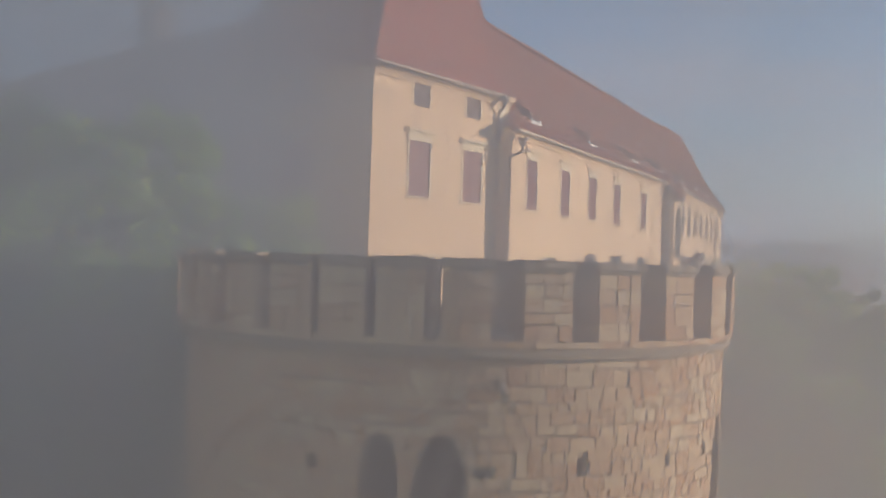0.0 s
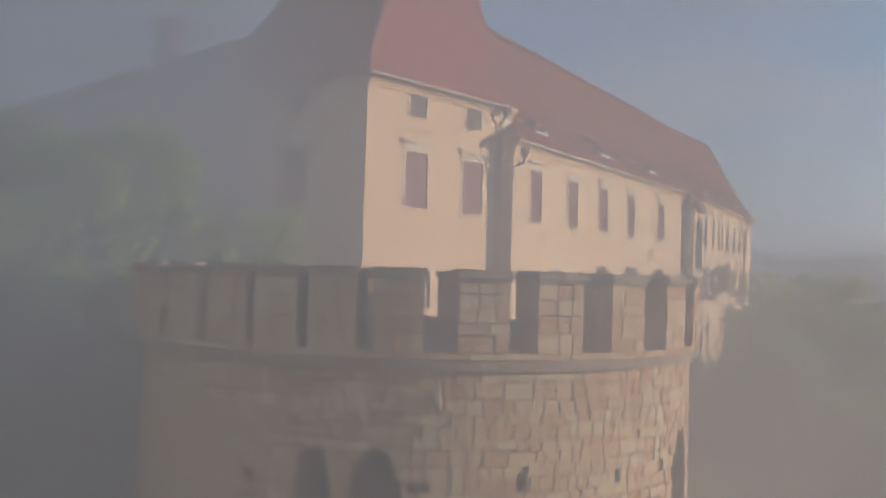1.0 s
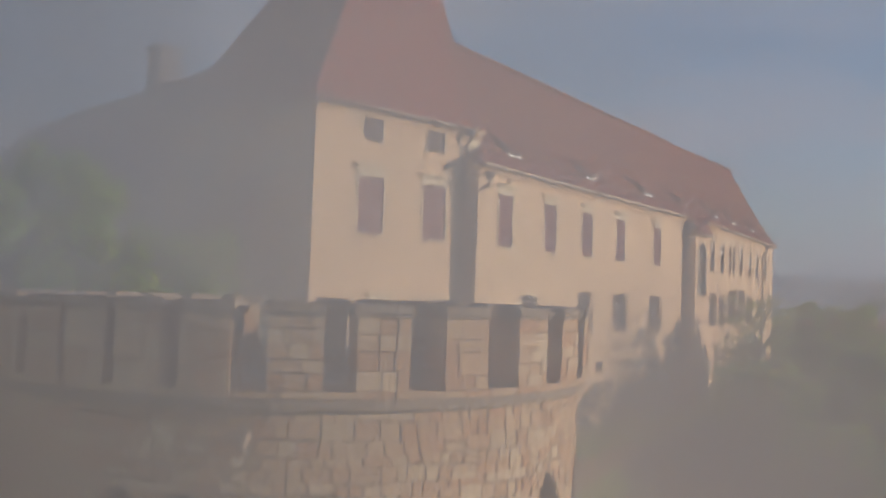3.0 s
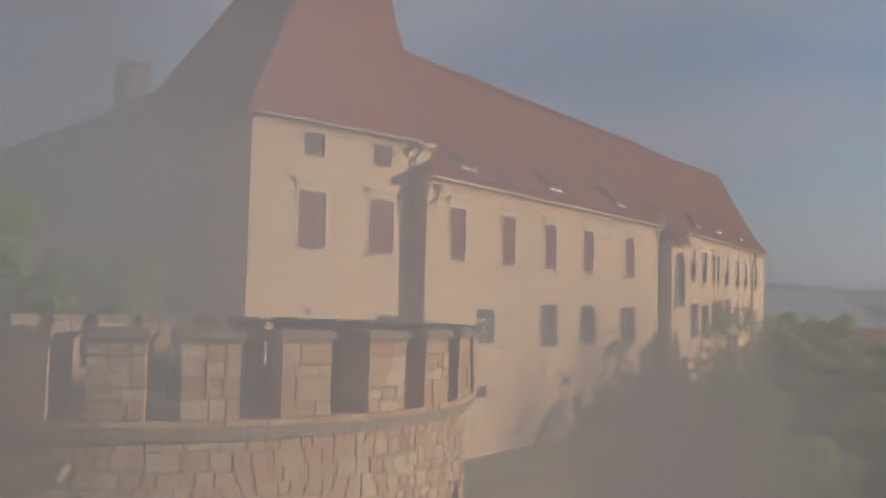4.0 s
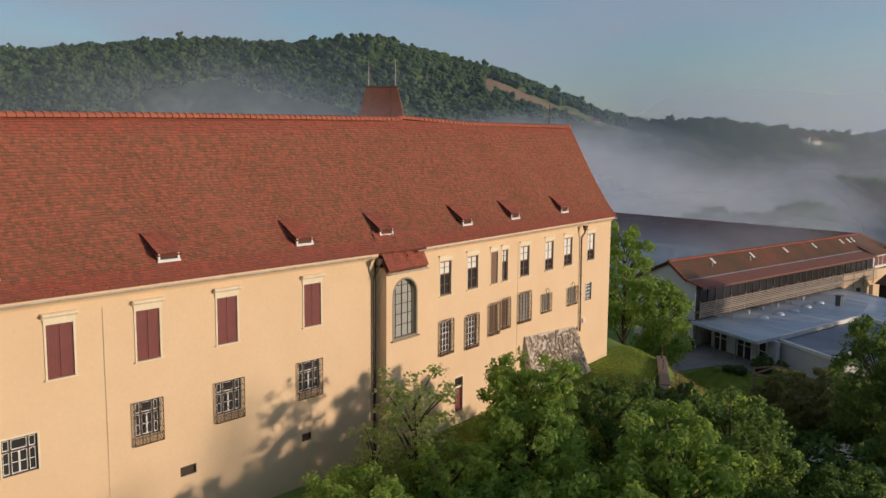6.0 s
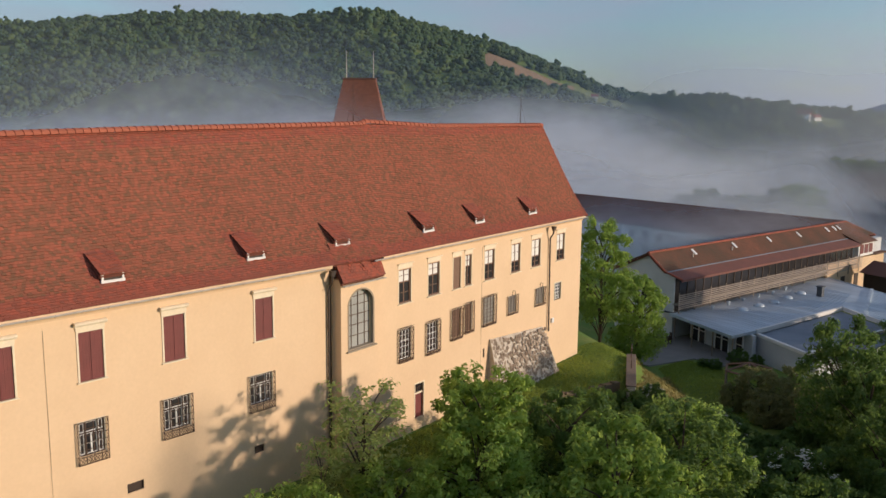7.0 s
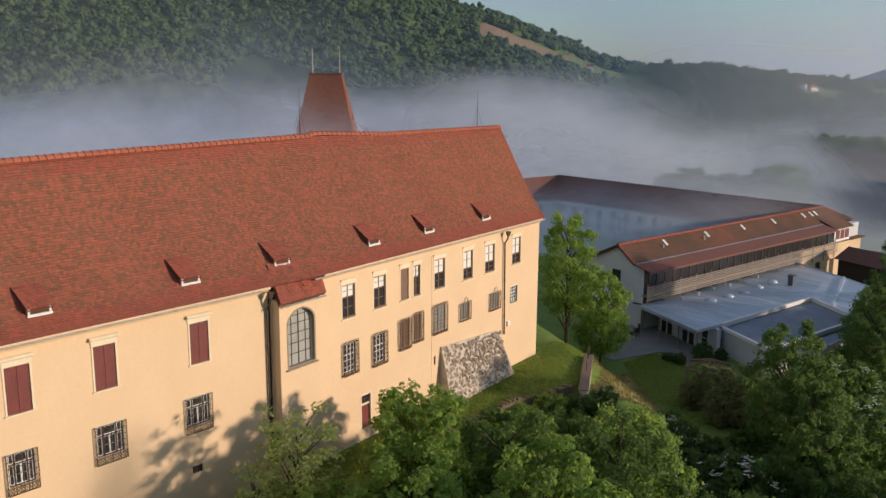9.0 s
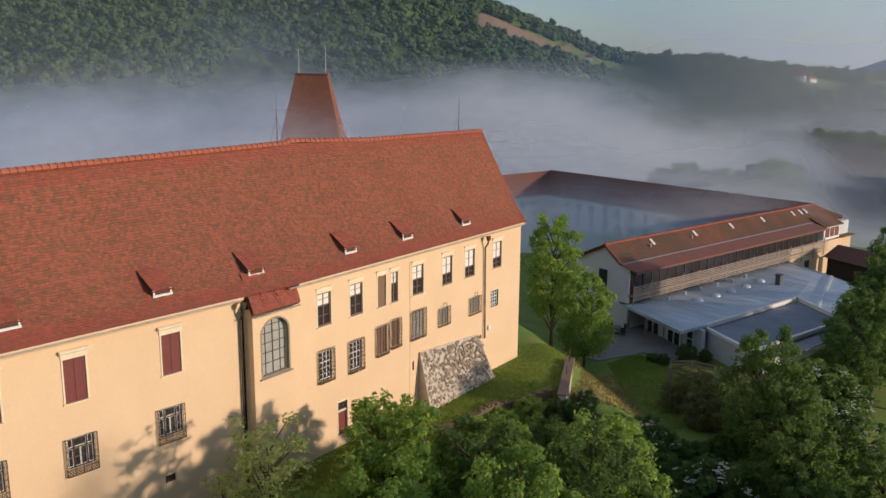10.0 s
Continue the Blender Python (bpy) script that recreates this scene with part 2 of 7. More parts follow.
def leaf_material(name, base, other, through):
    """Leaves that let part of the light through."""
    m = material(name, base, 0.6, other, 0.5, 0.6, 0.2, 8, 0.0, island=0.75, island_dark=other)
    n, l = m.node_tree.nodes, m.node_tree.links
    p = n["Principled BSDF"]
    tl, mx = n.new("ShaderNodeBsdfTranslucent"), n.new("ShaderNodeMixShader")
    tl.inputs["Color"].default_value = (*through, 1)
    mx.inputs[0].default_value = 0.54
    l.new(p.outputs[0], mx.inputs[1])
    l.new(tl.outputs[0], mx.inputs[2])
    l.new(mx.outputs[0], n["Material Output"].inputs["Surface"])
    return m


LEAF = leaf_material("leaves", (0.19, 0.305, 0.068), (0.12, 0.205, 0.05), (0.46, 0.59, 0.125))
LEAFLIME = leaf_material("bright_leaves", (0.25, 0.375, 0.085), (0.16, 0.265, 0.062), (0.50, 0.63, 0.145))
LEAFDARK = leaf_material("dark_leaves", (0.10, 0.175, 0.048), (0.055, 0.11, 0.032), (0.22, 0.32, 0.075))
LEAFBROWN = leaf_material("olive_leaves", (0.23, 0.23, 0.11), (0.15, 0.16, 0.07), (0.38, 0.38, 0.14))
LEAFPALE = leaf_material("grey_green_leaves", (0.30, 0.36, 0.14), (0.20, 0.26, 0.09), (0.52, 0.60, 0.2))
FOREST = material("forest", (0.045, 0.092, 0.028), 0.9, (0.022, 0.052, 0.020), 0.1, 0.9, 0.5, 0.9, 1.0, 0.9, island=0.5, island_dark=(0.03, 0.065, 0.018))
mottle(FOREST, (0.060, 0.105, 0.030), (0.10, 0.13, 0.040), 0.75, 0.03, 0.34)
BARK = material("bark", (0.10, 0.075, 0.05), 0.95, None, 3, 0.6, 0.4, 20, 0.6, 20)
GLASS = material("window_glass", (0.045, 0.042, 0.042), 0.12, (0.025, 0.024, 0.026), 1, 0.5, 0.0, 20, 0.0, spec=0.35)


# ---- plan ----
class Line:
    """A wall's line on the plan; local x runs along it, y into the building, z up."""

    def __init__(self, p0, p1):
        self.p0, self.p1 = Vector((*p0, 0)), Vector((*p1, 0))
        self.d = (self.p1 - self.p0).normalized()
        self.n = Vector((self.d.y, -self.d.x, 0))
        self.length = (self.p1 - self.p0).length
        self.m = Matrix(((self.d.x, -self.n.x, 0, p0[0]), (self.d.y, -self.n.y, 0, p0[1]), (0, 0, 1, 0), (0, 0, 0, 1)))

    def at(self, u, out=0.0, z=0.0):
        return self.p0 + self.d * u + self.n * out + Vector((0, 0, z))

    def spot(self, u, z=0.0, out=0.0):
        return Matrix.Translation(self.d * u + self.n * out + Vector((0, 0, z))) @ self.m


GROUND = 1.15
T = Line((-19.47, 21.42), (-19.28, 29.30))        # end pavilion
S = Line((-28.60, 21.25), (-19.47, 21.42))        # its shaded side
RET = Line((-19.22, 28.50), (-18.57, 28.50))      # step between pavilion and wing
B = Line((-18.57, 28.50), (-21.96, 50.40))        # first part of the long front
BAYS = Line((-21.98, 50.52), (-21.36, 50.72))     # side of the bay
D = Line((-21.36, 50.72), (-22.07, 53.58))        # bay with the arched window
C = Line((-22.03, 51.90), (-28.32, 77.31))        # second part of the long front
N = Line((-28.32, 77.31), (-37.7, 75.4))          # far gable end
EAVE_T, EAVE_B, EAVE_D, RIDGE = 13.35, 12.1, 11.15, 19.0


# ---- ground ----
CREST = ((-180, 3.6), (100, -0.5), (108, -0.5), (114, -0.35), (117, -0.1), (121, 0.3), (124.7, 0.7), (127, 0.65), (129.6, 1.3), (131.7, 2.1), (133.4, 2.5), (136.5, 3.5), (139, 3.9), (141.3, 4.6), (143, 5.1), (144.2, 5.5), (146.7, 5.6), (148.5, 5.4), (152, 5.2), (156.4, 5.25), (158.8, 5.15), (162, 4.8), (165, 4.0), (172, 3.6), (180, 3.6))


def crest(a):
    for (a0, h0), (a1, h1) in zip(CREST, CREST[1:]):
        if a0 <= a <= a1:
            k = (a - a0) / (a1 - a0)
            return h0 + (h1 - h0) * k
    return 0.5


def step(a, b, x):
    k = min(max((x - a) / (b - a), 0), 1)
    return k * k * (3 - 2 * k)


EDGE = ((-40, -12.0), (20, -14.6), (28, -15.2), (37, -15.95), (50, -18.3), (63.4, -21.9), (70, -22.6), (74.5, -22.0), (79, -24.2), (84, -27.3), (130, -27.3))


def edge(y):
    """x of the terrace's retaining wall at y."""
    for (y0, x0), (y1, x1) in zip(EDGE, EDGE[1:]):
        if y0 <= y <= y1:
            return x0 + (x1 - x0) * (y - y0) / (y1 - y0)
    return EDGE[0][1] if y < 0 else EDGE[-1][1]


def land(x, y):
    dx, dy = x - 17.0, y - 29.0
    r, a = math.hypot(dx, dy), math.degrees(math.atan2(dy, dx))
    top = 20.0 + 520 * math.tan(radians(crest(a)))
    z = -9.0
    hill = step(210, 525, r) * (top + 9) * (1 - 0.35 * step(560, 1100, r))
    rough = noise.noise(Vector((x * 0.012, y * 0.012, 3))) * 7 * step(240, 380, r)
    far = z + hill + rough
    # terrace round the palace behind a low retaining wall, then a wooded slope
    e = x - edge(y)
    near = GROUND - 0.25 * step(-3, 0, e) - 1.5 * step(0.05, 0.35, e) - 5.5 * step(0.3, 16, e)
    if y > 76:
        k = step(76, 84, y)
        north = GROUND + (-3.7 - GROUND) * step(79.3, 88.2, y + 0.45 * (x + 27)) - 2.5 * step(-14, 2, x)
        near = near + (north - near) * k
    if y < 20:
        near = near - 5.0 * step(20, 4, y)
    near += noise.noise(Vector((x * 0.15, y * 0.15, 0))) * 0.25 * step(1, 5, e)
    k = step(95, 175, math.hypot(x + 25, y - 60))
    return near + (far - near) * k


def ground_mesh():
    def axis(c):
        out = []
        for i in range(-120, 121):
            k = abs(i) / 120
            out.append(c + math.copysign(70 * k + 2600 * k ** 5, i))
        return out
    xs, ys = axis(-22), axis(62)
    verts = [(x, y, land(x, y)) for y in ys for x in xs]
    n = len(xs)
    faces = [(j * n + i, j * n + i + 1, (j + 1) * n + i + 1, (j + 1) * n + i) for j in range(len(ys) - 1) for i in range(n - 1)]
    g = pydata("ground", verts, faces, GRASS)
    for f in g.data.polygons:
        f.use_smooth = True
    return tagged(g, "grassy ground falling from the palace terrace to wooded hills", "ground", kind="structure")


ground_mesh()


# ---- walls with openings ----
def wall_mesh(name, line, z0, z1, openings, mat, thick=0.55, parent=None):
    us = sorted({0.0, line.length, *[o[0] for o in openings], *[o[1] for o in openings]})
    zs = sorted({z0, z1, *[o[2] for o in openings], *[o[3] for o in openings]})
    bm = bmesh.new()
    cache = {}

    def v(u, y, z):
        key = (round(u, 4), round(y, 4), round(z, 4))
        if key not in cache:
            cache[key] = bm.verts.new((u, y, z))
        return cache[key]

    def solid(i, j):
        if i < 0 or j < 0 or i >= len(us) - 1 or j >= len(zs) - 1:
            return False
        u, z = (us[i] + us[i + 1]) / 2, (zs[j] + zs[j + 1]) / 2
        return not any(a < u < b and c < z < d for a, b, c, d in openings)

    for i in range(len(us) - 1):
        for j in range(len(zs) - 1):
            if not solid(i, j):
                continue
            a, b, c, d = us[i], us[i + 1], zs[j], zs[j + 1]
            bm.faces.new((v(a, 0, c), v(b, 0, c), v(b, 0, d), v(a, 0, d)))
            bm.faces.new((v(a, thick, c), v(a, thick, d), v(b, thick, d), v(b, thick, c)))
            if not solid(i - 1, j):
                bm.faces.new((v(a, 0, c), v(a, 0, d), v(a, thick, d), v(a, thick, c)))
            if not solid(i + 1, j):
                bm.faces.new((v(b, 0, c), v(b, thick, c), v(b, thick, d), v(b, 0, d)))
            if not solid(i, j - 1):
                bm.faces.new((v(a, 0, c), v(a, thick, c), v(b, thick, c), v(b, 0, c)))
            if not solid(i, j + 1):
                bm.faces.new((v(a, 0, d), v(b, 0, d), v(b, thick, d), v(a, thick, d)))
    ob = part(name, bm, mat, parent)
    ob.matrix_basis = line.m
    return ob


T_ATTIC = [(2.02, 2.90, 12.20, 13.13), (5.05, 5.95, 12.20, 13.13)]
T_SHUT = [(1.88, 3.02, 8.98, 10.95), (4.93, 6.10, 8.98, 10.95)]
T_LOW = [(2.58, 3.34, 5.46, 6.55), (5.42, 6.62, 5.38, 6.76)]
T_SLIT = [(4.84, 5.14, 3.02, 3.85), (2.25, 2.58, 3.02, 3.86)]
B_SHUT = [(c - 0.52, c + 0.52, 8.92, 10.96) for c in (2.02, 5.76, 9.36, 13.16, 18.0)]
B_PLAIN = [(3.45, 4.76, 5.66, 7.04)]
B_GRILLE = [(a, b, 5.80, 7.24) for a, b in ((8.66, 9.76), (12.52, 13.80), (17.12, 18.40))]
B_VENT = [(3.50, 4.32, 3.48, 3.94), (10.64, 11.42, 3.56, 3.98), (17.28, 17.86, 3.33, 3.72)]
C_UP = [(a, b, 9.03, 10.98) for a, b in ((3.88, 4.98), (6.63, 7.76), (9.17, 9.97), (10.48, 11.16), (12.67, 13.84), (15.96, 17.10), (18.66, 19.88), (22.28, 23.47))]
C_LOW = [(3.92, 4.97, 5.72, 7.50), (6.55, 7.62, 5.60, 7.40), (9.08, 9.97, 5.95, 7.70), (10.50, 11.24, 6.10, 7.82), (12.58, 13.88, 6.12, 7.88), (15.65, 16.66, 6.28, 7.45), (19.37, 20.50, 6.22, 7.40), (22.12, 23.12, 6.08, 7.36)]
C_DOOR = [(5.42, 6.24, 1.85, 3.95)]
C_SLIT = [(12.66, 12.84, 3.92, 4.52)]
tagged(wall_mesh("wall_pavilion_front", T, 0.4, EAVE_T, T_ATTIC + T_SHUT + T_LOW + T_SLIT, PLASTER), "cream plaster front of the end pavilion", "wall", kind="structure")
S_OPEN = [(S.length - u1, S.length - u0, a, b) for u0, u1, a, b in ((2.95, 4.1, 12.25, 13.15), (2.85, 4.3, 9.0, 10.95), (6.3, 7.7, 9.0, 10.95))]
tagged(wall_mesh("wall_pavilion_side", S, -1.0, EAVE_T, S_OPEN, PLASTER), "shaded cream plaster side of the end pavilion", "wall", kind="structure")
tagged(wall_mesh("wall_step", RET, 0.4, 11.6, [], PLASTER), "narrow cream plaster return of the long wing", "wall", kind="structure")
tagged(wall_mesh("wall_wing_front", B, 0.4, EAVE_B, B_SHUT + B_PLAIN + B_GRILLE + B_VENT, PLASTER), "cream plaster front of the long palace wing", "wall", kind="structure")
tagged(wall_mesh("wall_bay_side", BAYS, 0.4, 11.25, [], PLASTER), "shaded narrow side of the projecting bay", "wall", kind="structure")
tagged(wall_mesh("wall_bay", D, 0.4, EAVE_D, [(0.50, 2.62, 7.42, 10.62)], PLASTER), "cream plaster front of the bay with an arched window", "wall", kind="structure")
tagged(wall_mesh("wall_far_front", C, 0.2, EAVE_B, C_UP + C_LOW + C_DOOR + C_SLIT, PLASTER), "cream plaster far front with two rows of windows", "wall", kind="structure")
BAYR = Line((-22.07, 53.58), (-23.0, 53.7))
tagged(wall_mesh("wall_bay_return", BAYR, 0.4, EAVE_D, [], PLASTER), "cream plaster return of the bay", "wall", kind="structure")
tagged(wall_mesh("wall_gable_end", N, -0.5, EAVE_B, [], PLASTER), "cream plaster end wall of the palace", "wall", kind="structure")
REAR = Line((-37.7, 75.4), (-28.6, 33.0))
tagged(wall_mesh("wall_rear", REAR, -0.5, EAVE_B, [], PLASTER), "cream plaster rear wall of the palace wing", "wall", kind="structure")
bm = bmesh.new()
v = [bm.verts.new(p) for p in (N.at(0, 0, EAVE_B), N.at(N.length, 0, EAVE_B), N.at(N.length / 2, 0, RIDGE - 0.3))]
r = bmesh.ops.extrude_face_region(bm, geom=[bm.faces.new(v)])
bmesh.ops.translate(bm, vec=-N.n * 0.5, verts=[g for g in r["geom"] if isinstance(g, bmesh.types.BMVert)])
tagged(part("wall_gable", bm, PLASTER), "cream plaster gable under the red tiled roof", "wall", kind="structure")


# ---- tiled roofs ----
def slope_point(e0, e1, r0, r1, flare):
    def p(s, v):
        q = e0.lerp(e1, s).lerp(r0.lerp(r1, s), v)
        q.z -= flare * v * (1 - v) * (1.6 - 1.2 * v)
        return q
    return p


TILE_MESHES = {}


def one_tile(a, b, c, d, nrm, mat, parent):
    """A single plain tile as a piece of its own; all share one mesh."""
    key = mat.name
    if key not in TILE_MESHES:
        bm = bmesh.new()
        box(bm, -0.5, 0.5, 0, 1, -0.022, 0, None, 0.006)
        me = bpy.data.meshes.new("roof_tile")
        bm.to_mesh(me)
        bm.free()
        me.materials.append(mat)
        TILE_MESHES[key] = me
    ob = new("roof_tile", TILE_MESHES[key])
    ob.parent = parent
    along, up = (b - a), (d - a)
    side, rise = along.normalized(), up.normalized()
    out = side.cross(rise).normalized()
    if out.dot(nrm) < 0:
        out = -out
    o = a + along * 0.5
    ob.matrix_basis = Matrix(((along.x, up.x, out.x, o.x), (along.y, up.y, out.y, o.y), (along.z, up.z, out.z, o.z), (0, 0, 0, 1)))


def tiles(name, e0, e1, r0, r1, parent, mat, flare=0.6, row=0.17, width=0.18, seed=1, wave=0.05, red=None, patches=(), single=0):
    """Rows of separate plain tiles on one slope, over a closed base sheet; red: newer courses at foot and top."""
    rng = np.random.RandomState(seed)
    p = slope_point(e0, e1, r0, r1, flare)
    verts, faces, newer = [], [], []
    rows = int((r0 - e0).length / row)
    nrm = (e1 - e0).cross(r0 - e0).normalized()
    if nrm.z < 0:
        nrm = -nrm
    for j in range(rows):
        v0, v1 = j / rows, min((j + 1.35) / rows, 1.0)
        a, b = p(0, v0), p(1, v0)
        count = max(2, int((b - a).length / width))
        for i in range(-1 if j % 2 else 0, count):
            s0 = (i + (0.5 if j % 2 else 0)) / count
            s1 = min(s0 + 0.96 / count, 1.0)
            s0 = max(s0, 0.0)
            if s0 >= 1 or s1 <= s0:
                continue
            lift = 0.030 + rng.rand() * 0.034
            sag = wave * math.sin(s0 * 23 + 3 * v0) * math.sin(v0 * math.pi) * math.sin(s0 * math.pi)
            k = len(verts)
            dv = (rng.rand() - 0.5) * 0.34 / rows
            o = nrm * (lift + sag)
            hi = nrm * (0.012 + sag)
            q0, q1 = p(s0, max(v0 + dv, 0)), p(s1, max(v0 + dv, 0))
            if j < single:
                one_tile(q0 + o, q1 + o, p(s1, v1) + hi, p(s0, v1) + hi, nrm, TILERED if red else mat, parent)
                continue
            verts += [q0 + o, q1 + o, p(s1, v1) + hi, p(s0, v1) + hi, q0 + hi - nrm * 0.02, q1 + hi - nrm * 0.02]
            faces += [(k, k + 1, k + 2, k + 3), (k + 4, k + 5, k + 1, k)]
            is_new = bool(red) and (j < red[0] + (rng.rand() < 0.3) or j >= rows - 2 or j == rows - red[1] - 1 or (j > rows - red[1] - 1 and rng.rand() < 0.8) or any(a0 < s0 * (b - a).length < a1 and b0 < j < b1 for a0, a1, b0, b1 in patches))
            newer += [is_new, is_new]
    ob = pydata(name, verts, faces, [mat, TILERED] if red else mat, parent)
    if red:
        ob.data.polygons.foreach_set("material_index", [int(q) for q in newer])
    ob["kind"] = "stuff"
    nu, nv = 24, 12
    base = [p(i / nu, j / nv) - nrm * 0.085 for j in range(nv + 1) for i in range(nu + 1)]
    low = [q - nrm * 0.12 for q in base]
    fs = []
    w = nu + 1
    for j in range(nv):
        for i in range(nu):
            a = j * w + i
            fs += [(a, a + 1, a + w + 1, a + w), (a + w + len(base), a + w + 1 + len(base), a + 1 + len(base), a + len(base))]
    for i in range(nu):
        fs.append((i, i + len(base), i + 1 + len(base), i + 1))
    for j in range(nv):
        for i in (0, nu):
            a = j * w + i
            fs.append((a, a + w, a + w + len(base), a + len(base)))
    pydata("roof_boarding", base + low, fs, ROOFBASE, parent)
    return ob


def ridge_tiles(name, pts, parent, mat, r=0.16, step_len=0.38):
    verts, faces = [], []
    for a, b in zip(pts, pts[1:]):
        a, b = Vector(a), Vector(b)
        d = b - a
        side = d.cross(Vector((0, 0, 1))).normalized()
        upv = side.cross(d).normalized()
        n = max(1, int(d.length / step_len))
        for i in range(n):
            q0, q1 = a + d * (i / n), a + d * ((i + 1.12) / n)
            k = len(verts)
            for q, rr in ((q0, r * 1.1), (q1, r * 0.92)):
                for j in range(6):
                    t = math.pi * j / 5
                    verts.append(q + side * rr * math.cos(t) + upv * (rr * math.sin(t) - 0.05))
            faces += [(k + j, k + j + 1, k + 7 + j, k + 6 + j) for j in range(5)]
            faces.append(tuple(k + j for j in range(6)))
    ob = pydata(name, verts, faces, mat, parent)
    ob["kind"] = "stuff"
    return ob


OUT = 0.28
TROW = 0.14                         # visible length of a tile on the long roof
BELL = 1.4                          # how far the slopes flatten towards the eaves
ra, rb, rc = Vector((-23.6, 28.0, 18.50)), Vector((-29.4, 57.6, 18.95)), Vector((-31.9, 76.3, 18.72))
main_roof = thing("palace_roof", None, "steep red and brown plain-tiled roof of the long wing, mottled and slightly sagging", "roof", kind="structure")
ea, eb = B.at(1.0, OUT, EAVE_B - 0.10), B.at(B.length + 0.25, OUT, EAVE_B - 0.10)
ec0, ec1 = C.at(2.0, OUT, EAVE_B - 0.10), C.at(C.length + 0.28, OUT, EAVE_B - 0.10)
rm0, rm1 = ra.lerp(rb, 0.80), ra.lerp(rb, 0.93)
pb = slope_point(ea, eb, ra, rm0, BELL)
knee = pb(0.0, 0.15)
tiles("corner_tiles", B.at(-0.35, OUT, EAVE_B - 0.10), ea, knee - B.d * 0.12, knee, main_roof, TILERED, 0.0, seed=7, wave=0.0)
ridge_tiles("verge_tiles", [B.at(-0.35, OUT, EAVE_B - 0.12), knee + Vector((0, 0, 0.03))], main_roof, TILERED, 0.1)
DORMERS_B, DORMERS_C = (3.46, 10.66, 17.85), (6.95, 12.45, 19.15)
NEW_B = [(u - 0.75 - 1.0, u + 0.6 - 1.0, 7, 21) for u in DORMERS_B]
NEW_C = [(u - 0.75 - 2.0, u + 0.6 - 2.0, 7, 21) for u in DORMERS_C]
tiles("roof_tiles", ea, eb, ra, rm0, main_roof, TILE, BELL, TROW, 0.17, seed=2, red=(7, 5), patches=NEW_B, single=2)
pm = slope_point(eb, ec0, rm0, rm1, BELL)
tiles("roof_tiles", eb, ec0, rm0, rm1, main_roof, TILE, BELL, TROW, 0.17, seed=4, wave=0.0, red=(2, 4))
tiles("roof_tiles", ec0, ec1, rm1, rc, main_roof, TILE, BELL, TROW, 0.17, seed=3, red=(7, 5), patches=NEW_C, single=1)
back0, back1 = Vector((-29.0, 32.0, EAVE_B - 0.15)), Vector((-37.9, 76.0, EAVE_B - 0.15))
backm = back0.lerp(back1, 0.58)
tiles("rear_roof_tiles", back1, backm, rc, rb, main_roof, TILE, 0.5, row=0.34, width=0.36, seed=5)
tiles("rear_roof_tiles", backm, back0, rb, ra, main_roof, TILE, 0.5, row=0.34, width=0.36, seed=8)
# the bay's lower eave
tiles("bay_roof_tiles", D.at(-0.12, 0.25, EAVE_D - 0.02), D.at(D.length + 0.25, 0.30, EAVE_D - 0.02), pm(0, 0.16) + Vector((0, 0, 0.10)), pm(1, 0.14) + Vector((0, 0, 0.10)), main_roof, TILERED, 0.0, seed=6)
ridge_tiles("ridge_tiles", [ra, ra.lerp(rb, 0.5) + Vector((0, 0, 0.05)), rb - Vector((0, 0, 0.02)), rb + Vector((-0.1, 0.3, 0.10)), rb.lerp(rc, 0.35) - Vector((0, 0, 0.12)), rc], main_roof, RIDGERED, 0.23)
p = slope_point(ec0, ec1, rm1, rc, BELL)
ridge_tiles("verge_tiles", [p(1, j / 8) for j in range(9)], main_roof, TILERED, 0.12)
# pavilion roof: tall, hipped and steep
pav_roof = thing("pavilion_roof", None, "tall steep hipped roof of red plain tiles over the end pavilion", "roof", kind="structure")
x0, x1, y0, y1 = -29.0, -19.02, 20.98, 28.85
levels = [(EAVE_T - 0.05, 0.0, 0.0), (14.2, 0.5, 0.62), (15.8, 1.12, 1.65), (18.4, 2.05, 3.25), (22.0, 3.3, 5.4), (26.4, 4.8, 7.9)]


def pav_ring(z, i, k):
    return [Vector((x0 + i, y0 + k, z)), Vector((x1 - i, y0 + k, z)), Vector((x1 - i, y1, z)), Vector((x0 + i, y1, z))]


for la, lb in zip(levels, levels[1:]):
    lo, hi = pav_ring(*la), pav_ring(*lb)
    for k in (0, 1, 3):
        fine = k in (0, 1)
        tiles("pavilion_tiles", lo[k], lo[(k + 1) % 4], hi[k], hi[(k + 1) % 4], pav_roof, PAVTILE if k == 1 else TILE, 0.0, 0.15 if fine else 0.34, 0.17 if fine else 0.36, seed=20 + k, wave=0.02)
for k in range(2):
    ridge_tiles("hip_tiles", [pav_ring(*l)[k] + Vector((0, 0, 0.05)) for l in levels], pav_roof, TILERED, 0.14)
ridge_tiles("verge_tiles", [pav_ring(*l)[2] + Vector((0, 0, 0.03)) for l in levels], pav_roof, TILERED, 0.13)
bm = bmesh.new()
bm.faces.new([bm.verts.new(pav_ring(*l)[2] - Vector((0.05, 0.22, 0))) for l in levels] + [bm.verts.new(pav_ring(*l)[3] - Vector((-0.05, 0.22, 0))) for l in levels[::-1]])
r = bmesh.ops.extrude_face_region(bm, geom=bm.faces[:])
bmesh.ops.translate(bm, vec=(0, -0.4, 0), verts=[g for g in r["geom"] if isinstance(g, bmesh.types.BMVert)])
part("gable_wall", bm, PLASTER, pav_roof)


